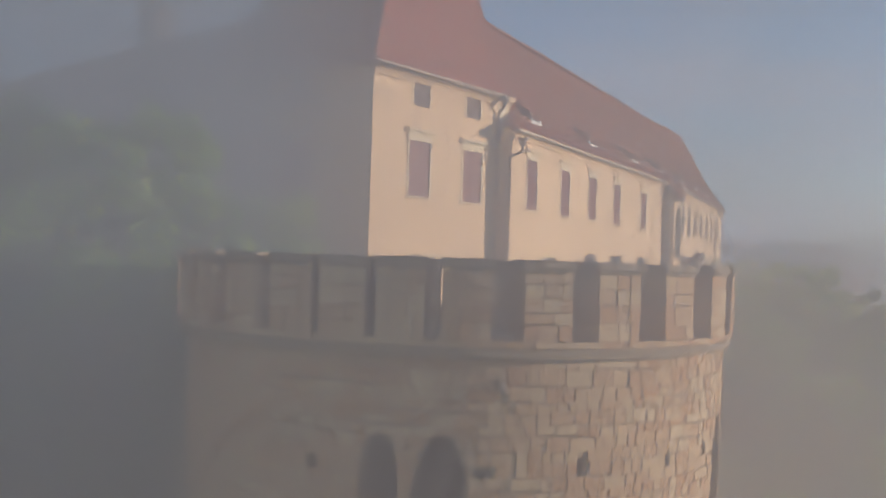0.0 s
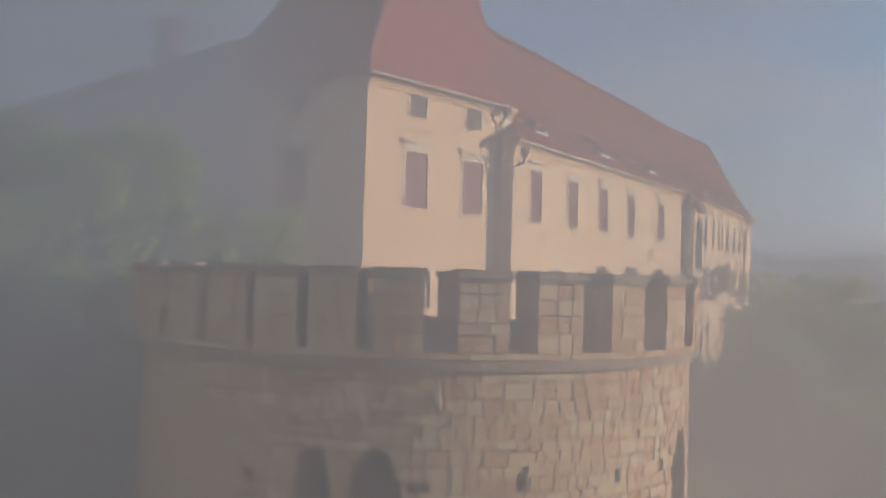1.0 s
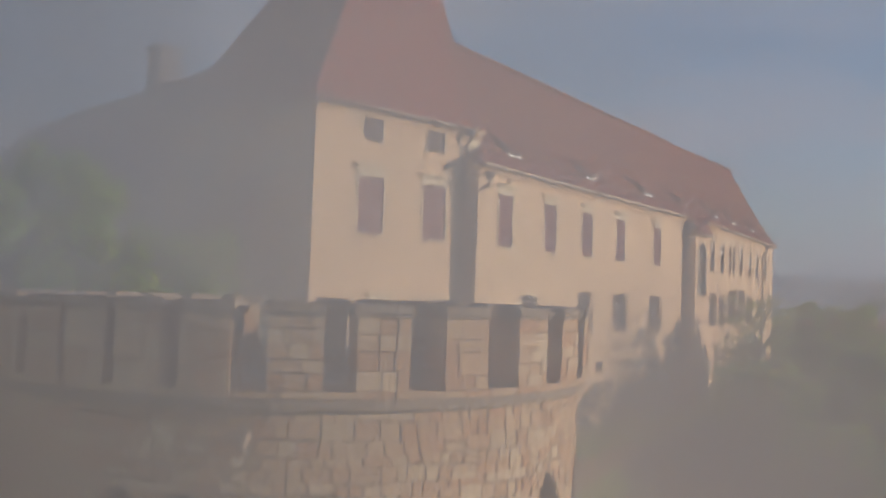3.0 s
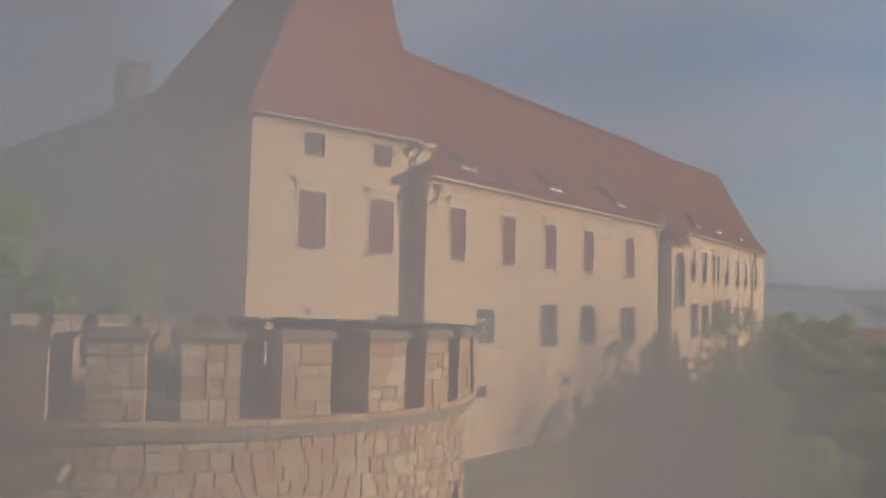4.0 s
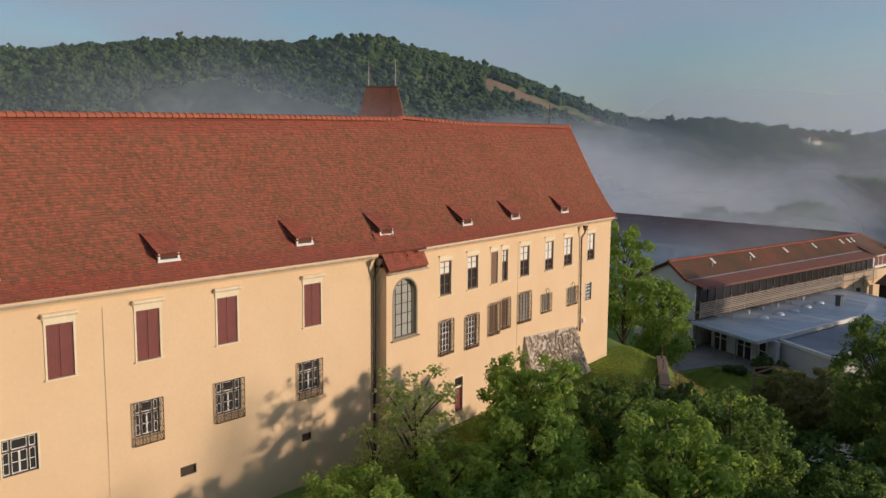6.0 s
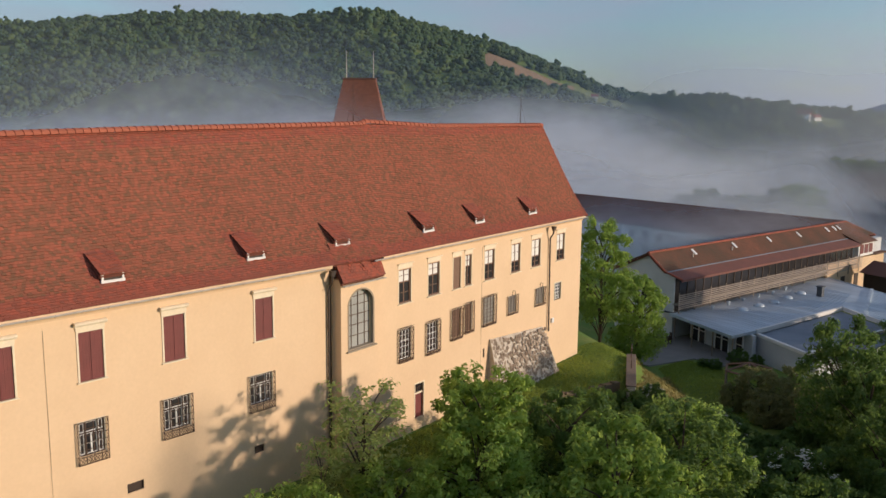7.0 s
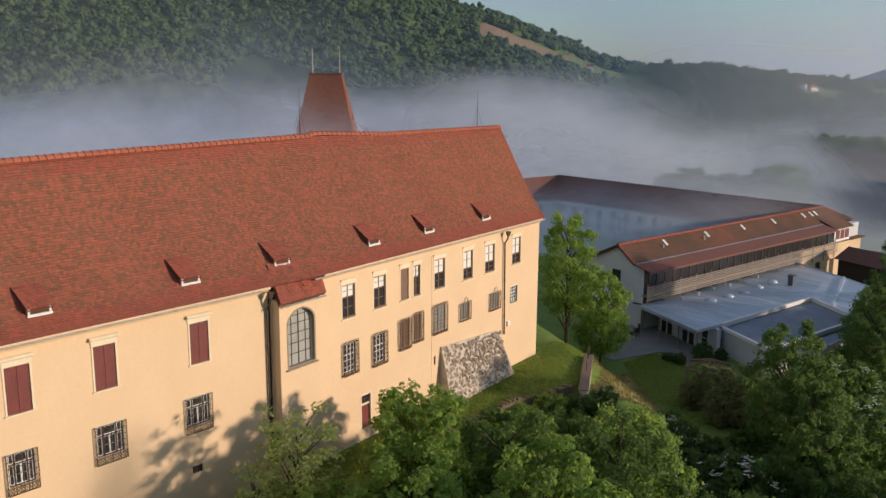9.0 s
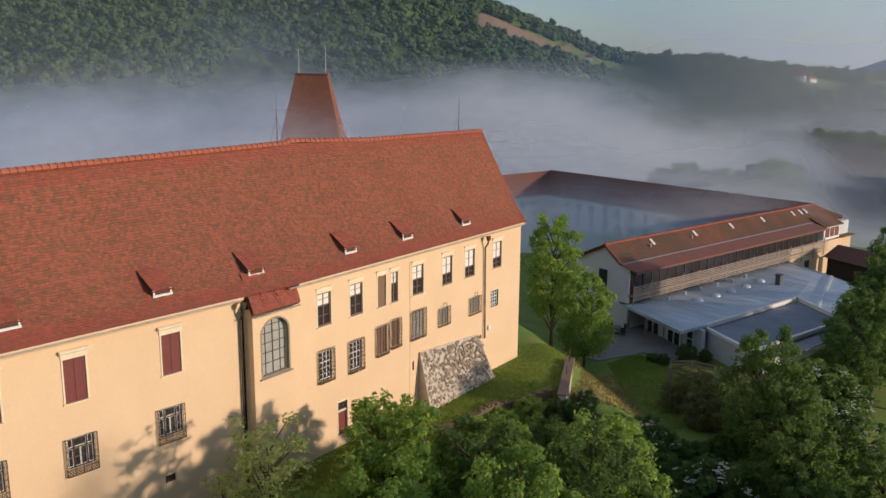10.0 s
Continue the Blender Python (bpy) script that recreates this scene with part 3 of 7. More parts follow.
# ---- round tower ----
TC, TR = Vector((-10.65, 14.60, -0.04)), 5.38
RING, SILL = TR + 0.2, 5.62


def arc_block(bm, a0, a1, r0, r1, z0, z1, n=2, bevel=0.0):
    """A block of a round wall between two angles (degrees)."""
    rows = []
    for r in (r0, r1):
        for z in (z0, z1):
            rows.append([bm.verts.new((r * math.cos(radians(a0 + (a1 - a0) * i / n)), r * math.sin(radians(a0 + (a1 - a0) * i / n)), z)) for i in range(n + 1)])
    il, ih, ol, oh = rows
    fs = []
    for i in range(n):
        fs += [bm.faces.new((ol[i], ol[i + 1], oh[i + 1], oh[i])), bm.faces.new((il[i], ih[i], ih[i + 1], il[i + 1])),
               bm.faces.new((oh[i], oh[i + 1], ih[i + 1], ih[i])), bm.faces.new((ol[i], il[i], il[i + 1], ol[i + 1]))]
    fs += [bm.faces.new((ol[0], oh[0], ih[0], il[0])), bm.faces.new((ol[n], il[n], ih[n], oh[n]))]
    if bevel:
        es = [e for e in {e for f in fs for e in f.edges} if len(e.link_faces) == 2 and e.calc_face_angle(0) > 0.6]
        bmesh.ops.bevel(bm, geom=es, offset=bevel, segments=1, affect="EDGES")


tower = thing("round_tower", Matrix.Translation(TC), "round bastion tower of squared tan stone with battlements", "tower")
ARCHES = [(-64.4, 3.4, 2.4, 4.18), (-54.3, 4.4, 2.4, 4.18), (12.2, 5.0, 2.0, 4.08), (31.0, 3.9, 2.4, 4.08)]   # middle, half width, foot, tip
HOLES = [(-11.6, 0.9, 3.54, 3.76), (-30.8, 1.0, 3.56, 3.84), (-76.0, 1.1, 3.50, 3.74), (-100.0, 1.2, 3.32, 3.54), (-47.6, 1.6, 3.44, 3.66), (2.0, 0.8, 3.52, 3.72)]


def open_at(a, z):
    """Whether the tower's wall has an opening there; pointed arches narrow towards their tip."""
    for m, w, z0, z1 in ARCHES:
        if z0 < z < z1:
            k = max(0.0, (z - (z1 - 0.75)) / 0.75)
            if abs(a - m) < w * math.sqrt(max(0.0, 1 - k ** 1.7)):
                return True
    return any(z0 < z < z1 and abs(a - m) < w for m, w, z0, z1 in HOLES)


bm = bmesh.new()
for i in range(360):
    a = -180 + i
    zs = [-7.5] + [2.0 + 0.07 * j for j in range(47)] + [5.34]
    z_start = None
    for z0, z1 in zip(zs, zs[1:]):
        shut = not open_at(a + 0.5, (z0 + z1) / 2)
        if shut and z_start is None:
            z_start = z0
        if z_start is not None and (not shut or z1 == zs[-1]):
            arc_block(bm, a, a + 1, TR - 1.1, TR - 0.022, z_start, z1 if shut else z0, 1)
            z_start = None
part("drum", bm, MORTAR, tower)
bm = bmesh.new()
arc_block(bm, 0, 360, TR - 1.0, RING - 0.06, 5.34, SILL - 0.03, 96)
part("parapet_core", bm, MORTAR, tower)
bm = bmesh.new()
for r, z0, z1 in ((TR + 0.07, 5.30, 5.38), (TR + 0.16, 5.38, 5.47), (TR + 0.12, 5.47, 5.50)):
    arc_block(bm, 0, 360, TR - 0.3, r, z0, z1, 120)
part("cornice", bm, CAPSTONE, tower, "dark moulded stone string course")
bm = bmesh.new()
bmesh.ops.create_circle(bm, cap_ends=True, segments=64, radius=TR - 0.6)
bmesh.ops.translate(bm, vec=(0, 0, 5.05), verts=bm.verts)
part("tower_floor", bm, CAPSTONE, tower)


# ---- trees ----
def leaf_cloud(rng, clumps, per, size, spread):
    verts, faces = [], []
    for c, cr in clumps:
        d = rng.normal(size=(per, 3))
        d /= np.linalg.norm(d, axis=1)[:, None]
        rad = cr * (0.35 + 0.95 * rng.rand(per) ** 0.8) * spread
        pos = np.array(c) + d * rad[:, None] * np.array((1, 1, 0.8))
        nrm = d + rng.normal(size=(per, 3)) * 0.55 + np.array((0, 0, 0.35))
        nrm /= np.linalg.norm(nrm, axis=1)[:, None]
        t = np.cross(nrm, rng.normal(size=(per, 3)))
        t /= np.linalg.norm(t, axis=1)[:, None]
        b = np.cross(nrm, t)
        s = size * (0.6 + 0.8 * rng.rand(per))[:, None]
        k = len(verts)
        tip, tail = pos + t * s, pos - t * s
        le, ri = pos + b * s * 0.55 + nrm * s * 0.15, pos - b * s * 0.55 + nrm * s * 0.15
        verts.extend(np.stack([tail, ri, tip, le], 1).reshape(-1, 3).tolist())
        faces.extend([(k + 4 * i, k + 4 * i + 1, k + 4 * i + 2, k + 4 * i + 3) for i in range(per)])
    return verts, faces


def make_tree(seed, height, radius, mat, per=150, size=0.17, low=0.18, nclump=46, peaked=0.5, name="tree", label="leafy deciduous tree in full summer green", puff=0.27):
    rng = np.random.RandomState(seed)
    root = thing(name, None, label, "tree", "trees below the palace")
    clumps, limbs = [], []
    for i in range(nclump):
        f = (i + 0.5) / nclump
        z = height * (low + (0.97 - low) * f)
        k = (f - 0.0)
        env = radius * (math.sin(math.pi * min(max(0.12 + 0.80 * (1 - peaked * 0.45) * k + 0.0, 0), 1)) ** 0.75) * (1 - peaked * 0.55 * k)
        a = i * 2.399 + rng.rand() * 0.8
        rr = env * (0.45 + 0.55 * rng.rand())
        cr = max(0.22, radius * puff * (0.7 + 0.6 * rng.rand()) * (1 - 0.4 * k))
        c = (rr * math.cos(a), rr * math.sin(a), z + rng.normal() * 0.03 * height)
        clumps.append((c, cr))
        if i % 4 == 0:
            limbs.append(c)
    bm = bmesh.new()
    tube(bm, [(0, 0, -0.6), (0.05, 0, height * 0.25), (0.0, 0.1, height * 0.55), (0.05, 0, height * 0.85)], [0.035 * height * 0.55, 0.028 * height * 0.5, 0.018 * height * 0.5, 0.03], 8)
    for c in limbs:
        z0 = max(c[2] - 0.22 * height, height * 0.12)
        tube(bm, [(0, 0, z0), (c[0] * 0.5, c[1] * 0.5, (z0 + c[2]) / 2 + 0.1), c], [0.012 * height * 0.5, 0.008 * height * 0.5, 0.015], 5)
    part("trunk", bm, BARK, root)
    verts, faces = leaf_cloud(rng, clumps, per, size, 1.0)
    pydata("crown", verts, faces, mat, root)
    return root


ROUND = make_tree(11, 7.0, 2.9, LEAF, per=88, size=0.108, nclump=150, puff=0.18)
WIDE = make_tree(12, 6.0, 3.4, LEAFLIME, per=88, size=0.103, low=0.12, nclump=160, peaked=0.25, puff=0.165, label="broad bright green deciduous tree on the slope")
SLIM = make_tree(13, 8.0, 1.9, LEAFPALE, per=40, size=0.085, nclump=95, peaked=0.8, low=0.2, puff=0.26, label="slender open grey-green young tree")
AIRY = make_tree(16, 17.0, 2.6, LEAFDARK, per=15, size=0.13, nclump=130, peaked=0.6, low=0.35, puff=0.24, label="tall slender dark green tree beyond the slope")
DARK = make_tree(14, 8.5, 3.2, LEAFDARK, per=84, size=0.108, nclump=160, peaked=0.4, puff=0.17, label="dense dark green deciduous tree")
BUSH = make_tree(18, 3.4, 1.9, LEAFBROWN, per=80, size=0.085, low=0.05, nclump=90, puff=0.18, peaked=0.3, name="shrub", label="loose olive-brown shrub beside the lawn")
HIGH = make_tree(17, 10.0, 2.9, LEAF, per=80, size=0.115, low=0.27, nclump=150, peaked=0.15, puff=0.19, label="rounded green tree on a dark trunk by the gable")
IVY = make_tree(19, 2.4, 1.7, LEAFLIME, per=80, size=0.07, low=0.05, nclump=90, puff=0.17, peaked=0.2, name="shrub", label="yellow-green sunlit shrub along the terrace wall")
SHRUB = make_tree(15, 2.6, 1.7, LEAFDARK, per=90, size=0.075, low=0.05, nclump=90, puff=0.17, peaked=0.2, name="shrub", label="rounded dark green shrub on the slope")
for k, ob in enumerate((ROUND, WIDE, SLIM, DARK, SHRUB, AIRY, BUSH, HIGH, IVY)):
    ob.matrix_basis = pose(30 + 8 * k, -14, land(30 + 8 * k, -14))
used = set()


def plant(kind, x, y, top, turn=0.0, wide=1.0, label=""):
    """A tree whose crown reaches the height top."""
    z = land(x, y)
    heights = {"ROUND": 7.0, "WIDE": 6.0, "SLIM": 8.0, "AIRY": 17.0, "DARK": 8.5, "SHRUB": 2.6, "BUSH": 3.4, "HIGH": 10.0, "IVY": 2.4}
    src = {"ROUND": ROUND, "WIDE": WIDE, "SLIM": SLIM, "AIRY": AIRY, "DARK": DARK, "SHRUB": SHRUB, "BUSH": BUSH, "HIGH": HIGH, "IVY": IVY}[kind]
    s = max(top - z, 0.8) / heights[kind]
    m = pose(x, y, z - 0.1, 0, 0, turn) @ Matrix.Diagonal((s * wide, s * wide, s, 1))
    if kind in used:
        ob = copy_thing(src, m)
        ob.matrix_basis = m
    else:
        used.add(kind)
        ob = src
        ob.matrix_basis = m
    if label:
        ob["label"] = label
    return ob


for row in (
    ("SHRUB", -18.6, 74.4, 0.6, 121, 1.05),
    ("SHRUB", -16.8, 75.2, 0.2, 66, 0.99),
    ("SHRUB", -15.2, 75.6, -0.1, 309, 1.02),
    ("SHRUB", -13.9, 75.8, -0.7, 297, 0.92),
    ("SHRUB", -14.9, 72.7, 0.3, 6, 1.13),
    ("SHRUB", -14.8, 78.2, -0.7, 240, 0.96),
    ("SHRUB", -12.8, 77.5, -1.5, 119, 0.95),
    ("SHRUB", -13.1, 79.6, -1.6, 240, 1.04),
    ("SHRUB", -16.4, 72.7, 0.6, 281, 1.02),
    ("SHRUB", -12.0, 82.4, -1.2, 327, 1.12),
    ("SHRUB", -10.0, 77.0, -1.4, 118, 1.06),
    ("SHRUB", -10.4, 82.0, -1.2, 267, 1.00),
    ("SHRUB", -7.7, 86.1, -1.4, 7, 1.07),
    ("SHRUB", -8.2, 79.6, -1.6, 32, 0.94),
    ("SHRUB", -10.3, 95.8, -1.0, 302, 0.91),
    ("SHRUB", -9.8, 87.6, -1.1, 15, 1.11),
    ("SHRUB", -12.8, 73.4, -0.6, 137, 1.02),
    ("SHRUB", -11.4, 74.8, -1.2, 198, 1.08),
    ("IVY", -20.6, 63.5, 1.00, 10, 1.20),
    ("IVY", -21.2, 66.4, 1.25, 70, 1.10),
    ("IVY", -21.6, 69.2, 1.00, 140, 1.20),
    ("IVY", -21.4, 71.6, 1.30, 200, 1.10),
    ("SHRUB", -20.2, 74.4, 0.60, 250, 1.30),
    ("SHRUB", -21.4, 77.8, 0.30, 300, 1.10),
    ("IVY", -20.0, 60.6, 1.50, 330, 1.10),
    ("SLIM", -16.6, 48.7, 7.3, 0, 1.5), ("SLIM", -16.8, 46.6, 5.0, 120, 1.2), ("ROUND", -15.2, 55.0, 7.2, 40, 0.95), ("ROUND", -17.8, 57.4, 5.6, 200, 0.9), ("WIDE", -14.4, 44.0, 4.3, 10, 1.0), ("ROUND", -13.9, 48.6, 4.4, 80, 1.1), ("WIDE", -13.6, 53.2, 5.3, 120, 0.95),
    ("DARK", -13.2, 59.0, 5.8, 200, 1.0), ("ROUND", -15.8, 63.2, 3.6, 20, 1.2), ("WIDE", -9.8, 40.5, 2.4, 260, 1.0), ("ROUND", -8.8, 46.0, 3.0, 160, 1.15), ("WIDE", -8.4, 51.4, 3.6, 33, 1.0),
    ("ROUND", -8.6, 57.4, 5.4, 130, 1.05), ("DARK", -9.6, 64.0, 4.9, 75, 1.1), ("WIDE", -12.6, 69.0, 3.0, 310, 1.0), ("SHRUB", -17.8, 69.5, 1.4, 220, 1.2), ("SHRUB", -20.4, 73.4, 1.1, 30, 1.1),
    ("WIDE", -3.4, 44.5, 2.2, 100, 1.0), ("ROUND", -2.8, 50.4, 3.4, 15, 1.1), ("DARK", -3.6, 65.5, 2.4, 215, 1.1), ("SHRUB", -8.0, 75.5, -2.6, 140, 1.2), ("WIDE", -15.6, 74.0, 1.2, 77, 0.9),
    ("HIGH", -37.3, 91.0, 9.7, 33, 0.86), ("ROUND", -32.0, 89.8, 5.2, 130, 0.84), ("BUSH", -19.7, 89.2, -0.1, 20, 1.0), ("BUSH", -16.4, 89.2, 0.7, 75, 1.0), ("BUSH", -21.0, 88.0, -1.5, 140, 1.1), ("BUSH", -14.2, 87.0, 0.1, 200, 1.0), ("BUSH", -17.2, 86.6, -0.9, 260, 1.2), ("SHRUB", -29.4, 96.6, -2.9, 30, 1.3), ("SHRUB", -28.2, 96.6, -2.7, 80, 1.3), ("SHRUB", -27.2, 99.0, -2.0, 130, 1.0), ("SHRUB", -26.0, 100.2, -2.5, 210, 1.0), ("DARK", -10.2, 83.0, 6.5, 250, 0.86), ("DARK", -7.5, 81.0, 4.4, 100, 0.85), ("DARK", -5.3, 78.5, 2.6, 190, 0.95), ("DARK", -3.4, 76.0, 0.8, 300, 1.1),  ("DARK", -14.9, 113.6, 7.6, 30, 0.95), ("DARK", -8.5, 104.0, 6.0, 70, 0.9), ("DARK", -13.5, 116.0, 5.0, 170, 0.9), ("DARK", -17.5, 128.0, 4.0, 270, 0.9),
    ("DARK", -9.8, 72.4, -0.6, 20, 1.1), ("DARK", -6.2, 76.6, -1.2, 80, 1.1), ("DARK", -4.2, 72.0, -0.2, 130, 1.1), ("DARK", -2.2, 83.4, 0.6, 210, 1.1), ("DARK", -5.6, 81.0, -1.4, 280, 1.1), ("SHRUB", -13.6, 76.0, -1.6, 10, 1.3), ("SHRUB", -14.0, 81.4, -2.2, 60, 1.3), ("SHRUB", -12.6, 84.4, -1.6, 160, 1.3), ("DARK", -0.5, 76.5, 0.6, 330, 1.1), ("SHRUB", -16.0, 75.6, -0.6, 250, 1.2), ("SHRUB", -18.6, 77.8, -0.6, 200, 1.1), ("DARK", 1.5, 80.0, 2.0, 12, 0.9), 
    ("AIRY", 12.4, 61.4, 11.7, 45, 1.2), ("AIRY", 11.4, 67.3, 14.4, 60, 0.8), ("AIRY", 10.9, 70.8, 11.3, 170, 1.0),
    ("SHRUB", -14.2, 36.5, 0.9, 0, 1.1), ("SHRUB", -13.8, 39.6, 1.3, 90, 1.2), ("SHRUB", -15.0, 41.6, 1.5, 200, 1.1), ("WIDE", -4.6, 21.5, 1.5, 150, 0.9), ("ROUND", -9.5, 33.5, 0.2, 240, 1.2), ("WIDE", -5.5, 36.5, 0.8, 50, 1.0), ("ROUND", -2.0, 31.0, -0.5, 50, 1.2),
    ("ROUND", -20.2, 12.4, 10.2, 10, 0.9), ("ROUND", -19.6, 16.6, 8.6, 70, 0.8), ("DARK", -24.0, 9.0, 11.0, 10, 1.0), ("DARK", -30.0, 7.5, 11.6, 120, 1.0), ("ROUND", -34.5, 13.5, 11.0, 220, 1.0), ("DARK", -21.0, 7.5, 6.5, 300, 1.0), ("ROUND", -24.5, 2.0, 8.0, 20, 1.0), ("WIDE", -17.5, 4.0, 2.0, 20, 1.0), ("DARK", -33.0, 0.0, 11.0, 70, 1.0),
    ("ROUND", -89.0, 181.0, 2.9, 70, 1.2), ("ROUND", -84.0, 180.0, 4.5, 110, 1.2), ("DARK", -79.5, 183.0, 3.6, 210, 1.3), ("ROUND", -74.5, 181.0, 4.0, 10, 1.2), ("DARK", -69.0, 182.0, 5.6, 60, 1.3), ("ROUND", -64.0, 180.0, 6.8, 150, 1.2),
    ("DARK", -99.0, 226.0, 4.6, 210, 1.3), ("ROUND", -94.0, 225.0, 6.4, 300, 1.3), ("DARK", -89.0, 226.0, 8.4, 200, 1.3), ("ROUND", -84.5, 225.0, 9.2, 20, 1.3), ("DARK", -80.0, 226.0, 9.8, 90, 1.3), ("ROUND", -75.5, 225.0, 9.6, 160, 1.3), ("DARK", -71.0, 226.0, 9.4, 240, 1.3), ("ROUND", -66.5, 225.0, 9.2, 310, 1.3), ("DARK", -62.0, 226.0, 9.0, 30, 1.3),
    ("DARK", -14.0, 104.5, 5.0, 200, 1.0), ("DARK", -15.6, 110.6, 5.4, 20, 0.95), ("DARK", -11.6, 98.6, 4.2, 120, 1.0), ("DARK", -17.0, 118.8, 8.8, 80, 0.72), ("SHRUB", -15.8, 100.2, -1.6, 30, 1.2), ("SHRUB", -15.2, 97.0, -2.0, 130, 1.2),
):
    plant(*row)


BLOSSOM = material("elder_blossom", (0.62, 0.60, 0.48), 0.8, (0.45, 0.45, 0.30), 3, 0.5)


def flowering(x, y, top, seed):
    """A shrub with flat white flower heads."""
    ob = plant("SHRUB", x, y, top, seed * 40, 1.0, "dark green elder shrub in white flower")
    rng = np.random.RandomState(seed)
    verts, faces = [], []
    for i in range(38):
        a, k = rng.uniform(0, 6.28), math.sqrt(rng.rand())
        c = np.array((1.6 * k * math.cos(a), 1.6 * k * math.sin(a), 2.55 - 1.2 * k * k + rng.normal() * 0.1))
        for j in range(12):
            q = c + rng.normal(size=3) * np.array((0.09, 0.09, 0.04))
            s = 0.034
            n0 = len(verts)
            verts += [tuple(q + np.array(d) * s) for d in ((-1, -1, 0), (1, -1, 0.3), (1, 1, 0), (-1, 1, 0.3))]
            faces.append((n0, n0 + 1, n0 + 2, n0 + 3))
    pydata("blossom", verts, faces, BLOSSOM, ob, "white flower heads")
    return ob


for x, y, top, seed in ((-20.6, 76.5, 0.85, 2), (-15.5, 77.0, 0.15, 3), (-8.9, 75.0, 0.0, 1), (-10.9, 93.2, 1.4, 5), (-7.5, 89.2, 0.3, 6)):
    flowering(x, y, top, seed)


# ---- dry bank beside the end of the garden wall ----
DRY = material("dry_grass", (0.54, 0.42, 0.16), 0.95, (0.20, 0.19, 0.06), 0.9, 0.8, 0.5, 9, 0.6, 14, island=0.7, island_dark=(0.17, 0.19, 0.05))


def dry_bank():
    rng = np.random.RandomState(8)
    p00, p01, p11, p10 = Vector((-22.5, 77.3)), Vector((-29.2, 84.8)), Vector((-29.0, 90.2)), Vector((-18.4, 81.8))

    def spot(s, v):
        return p00.lerp(p01, s).lerp(p10.lerp(p11, s), v)
    n = 20
    verts = []
    for i in range(n + 1):
        for j in range(n + 1):
            q = spot(i / n, j / n + (0.16 * noise.noise(Vector((i * 0.6, j * 0.9, 0))) if j in (0, n) else 0))
            verts.append((q.x, q.y, land(q.x, q.y) + 0.05))
    faces = [(i * (n + 1) + j, i * (n + 1) + j + 1, (i + 1) * (n + 1) + j + 1, (i + 1) * (n + 1) + j) for i in range(n) for j in range(n)]
    tagged(pydata("bank", verts, faces, DRY), "dry yellow grass bank sloping to the lawn", "bank", kind="structure")
    verts, faces = [], []
    for k in range(2600):
        q = spot(rng.uniform(-0.04, 1.04), rng.uniform(-0.08, 1.08))
        z = land(q.x, q.y)
        for b in range(4):
            a, h, w = rng.uniform(0, 6.28), rng.uniform(0.12, 0.36), 0.025
            dx, dy = math.cos(a), math.sin(a)
            x, y = q.x + rng.normal() * 0.07, q.y + rng.normal() * 0.07
            m = len(verts)
            verts += [(x - dy * w, y + dx * w, z), (x + dy * w, y - dx * w, z), (x + dx * h * 0.6, y + dy * h * 0.6, z + h)]
            faces.append((m, m + 1, m + 2))
    tagged(pydata("dry_grass", verts, faces, DRY), "tufts of dry yellow grass on the bank", "grass", kind="stuff")


dry_bank()


# ---- blades of grass ----
BLADES = leaf_material("grass_blades", (0.25, 0.33, 0.06), (0.16, 0.24, 0.045), (0.40, 0.46, 0.09))


def blades(count, seed, spot, label):
    """Short tufts of grass over a patch; spot(a, b) gives a place for two numbers from 0 to 1."""
    rng = np.random.RandomState(seed)
    verts, faces = [], []
    for k in range(count):
        x0, y0 = spot(rng.rand(), rng.rand())
        z = land(x0, y0) - 0.01
        for j in range(3):
            a, h, w = rng.uniform(0, 6.28), rng.uniform(0.06, 0.17), rng.uniform(0.02, 0.04)
            dx, dy = math.cos(a), math.sin(a)
            x, y = x0 + rng.normal() * 0.08, y0 + rng.normal() * 0.08
            m = len(verts)
            verts += [(x - dy * w, y + dx * w, z), (x + dy * w, y - dx * w, z), (x + dx * h * 0.5, y + dy * h * 0.5, z + h)]
            faces.append((m, m + 1, m + 2))
    tagged(pydata("grass", verts, faces, BLADES), label, "grass", kind="stuff")


def terrace_spot(a, b):
    y = 52 + 30 * a
    wall = -22.03 - 0.2475 * (y - 51.9) if y < 77.3 else -30.0
    return wall + 0.35 + (edge(y) - 0.3 - wall) * b, y


def lawn_spot(a, b):
    x = -31.5 + 13.5 * b
    foot = 82.2 - 0.792 * (x + 18.4)      # the dry bank ends here
    return x, foot + (97 - foot) * a


blades(11000, 61, terrace_spot, "short sunlit grass on the terrace before the palace")
blades(10000, 62, lawn_spot, "short green grass of the garden lawn")


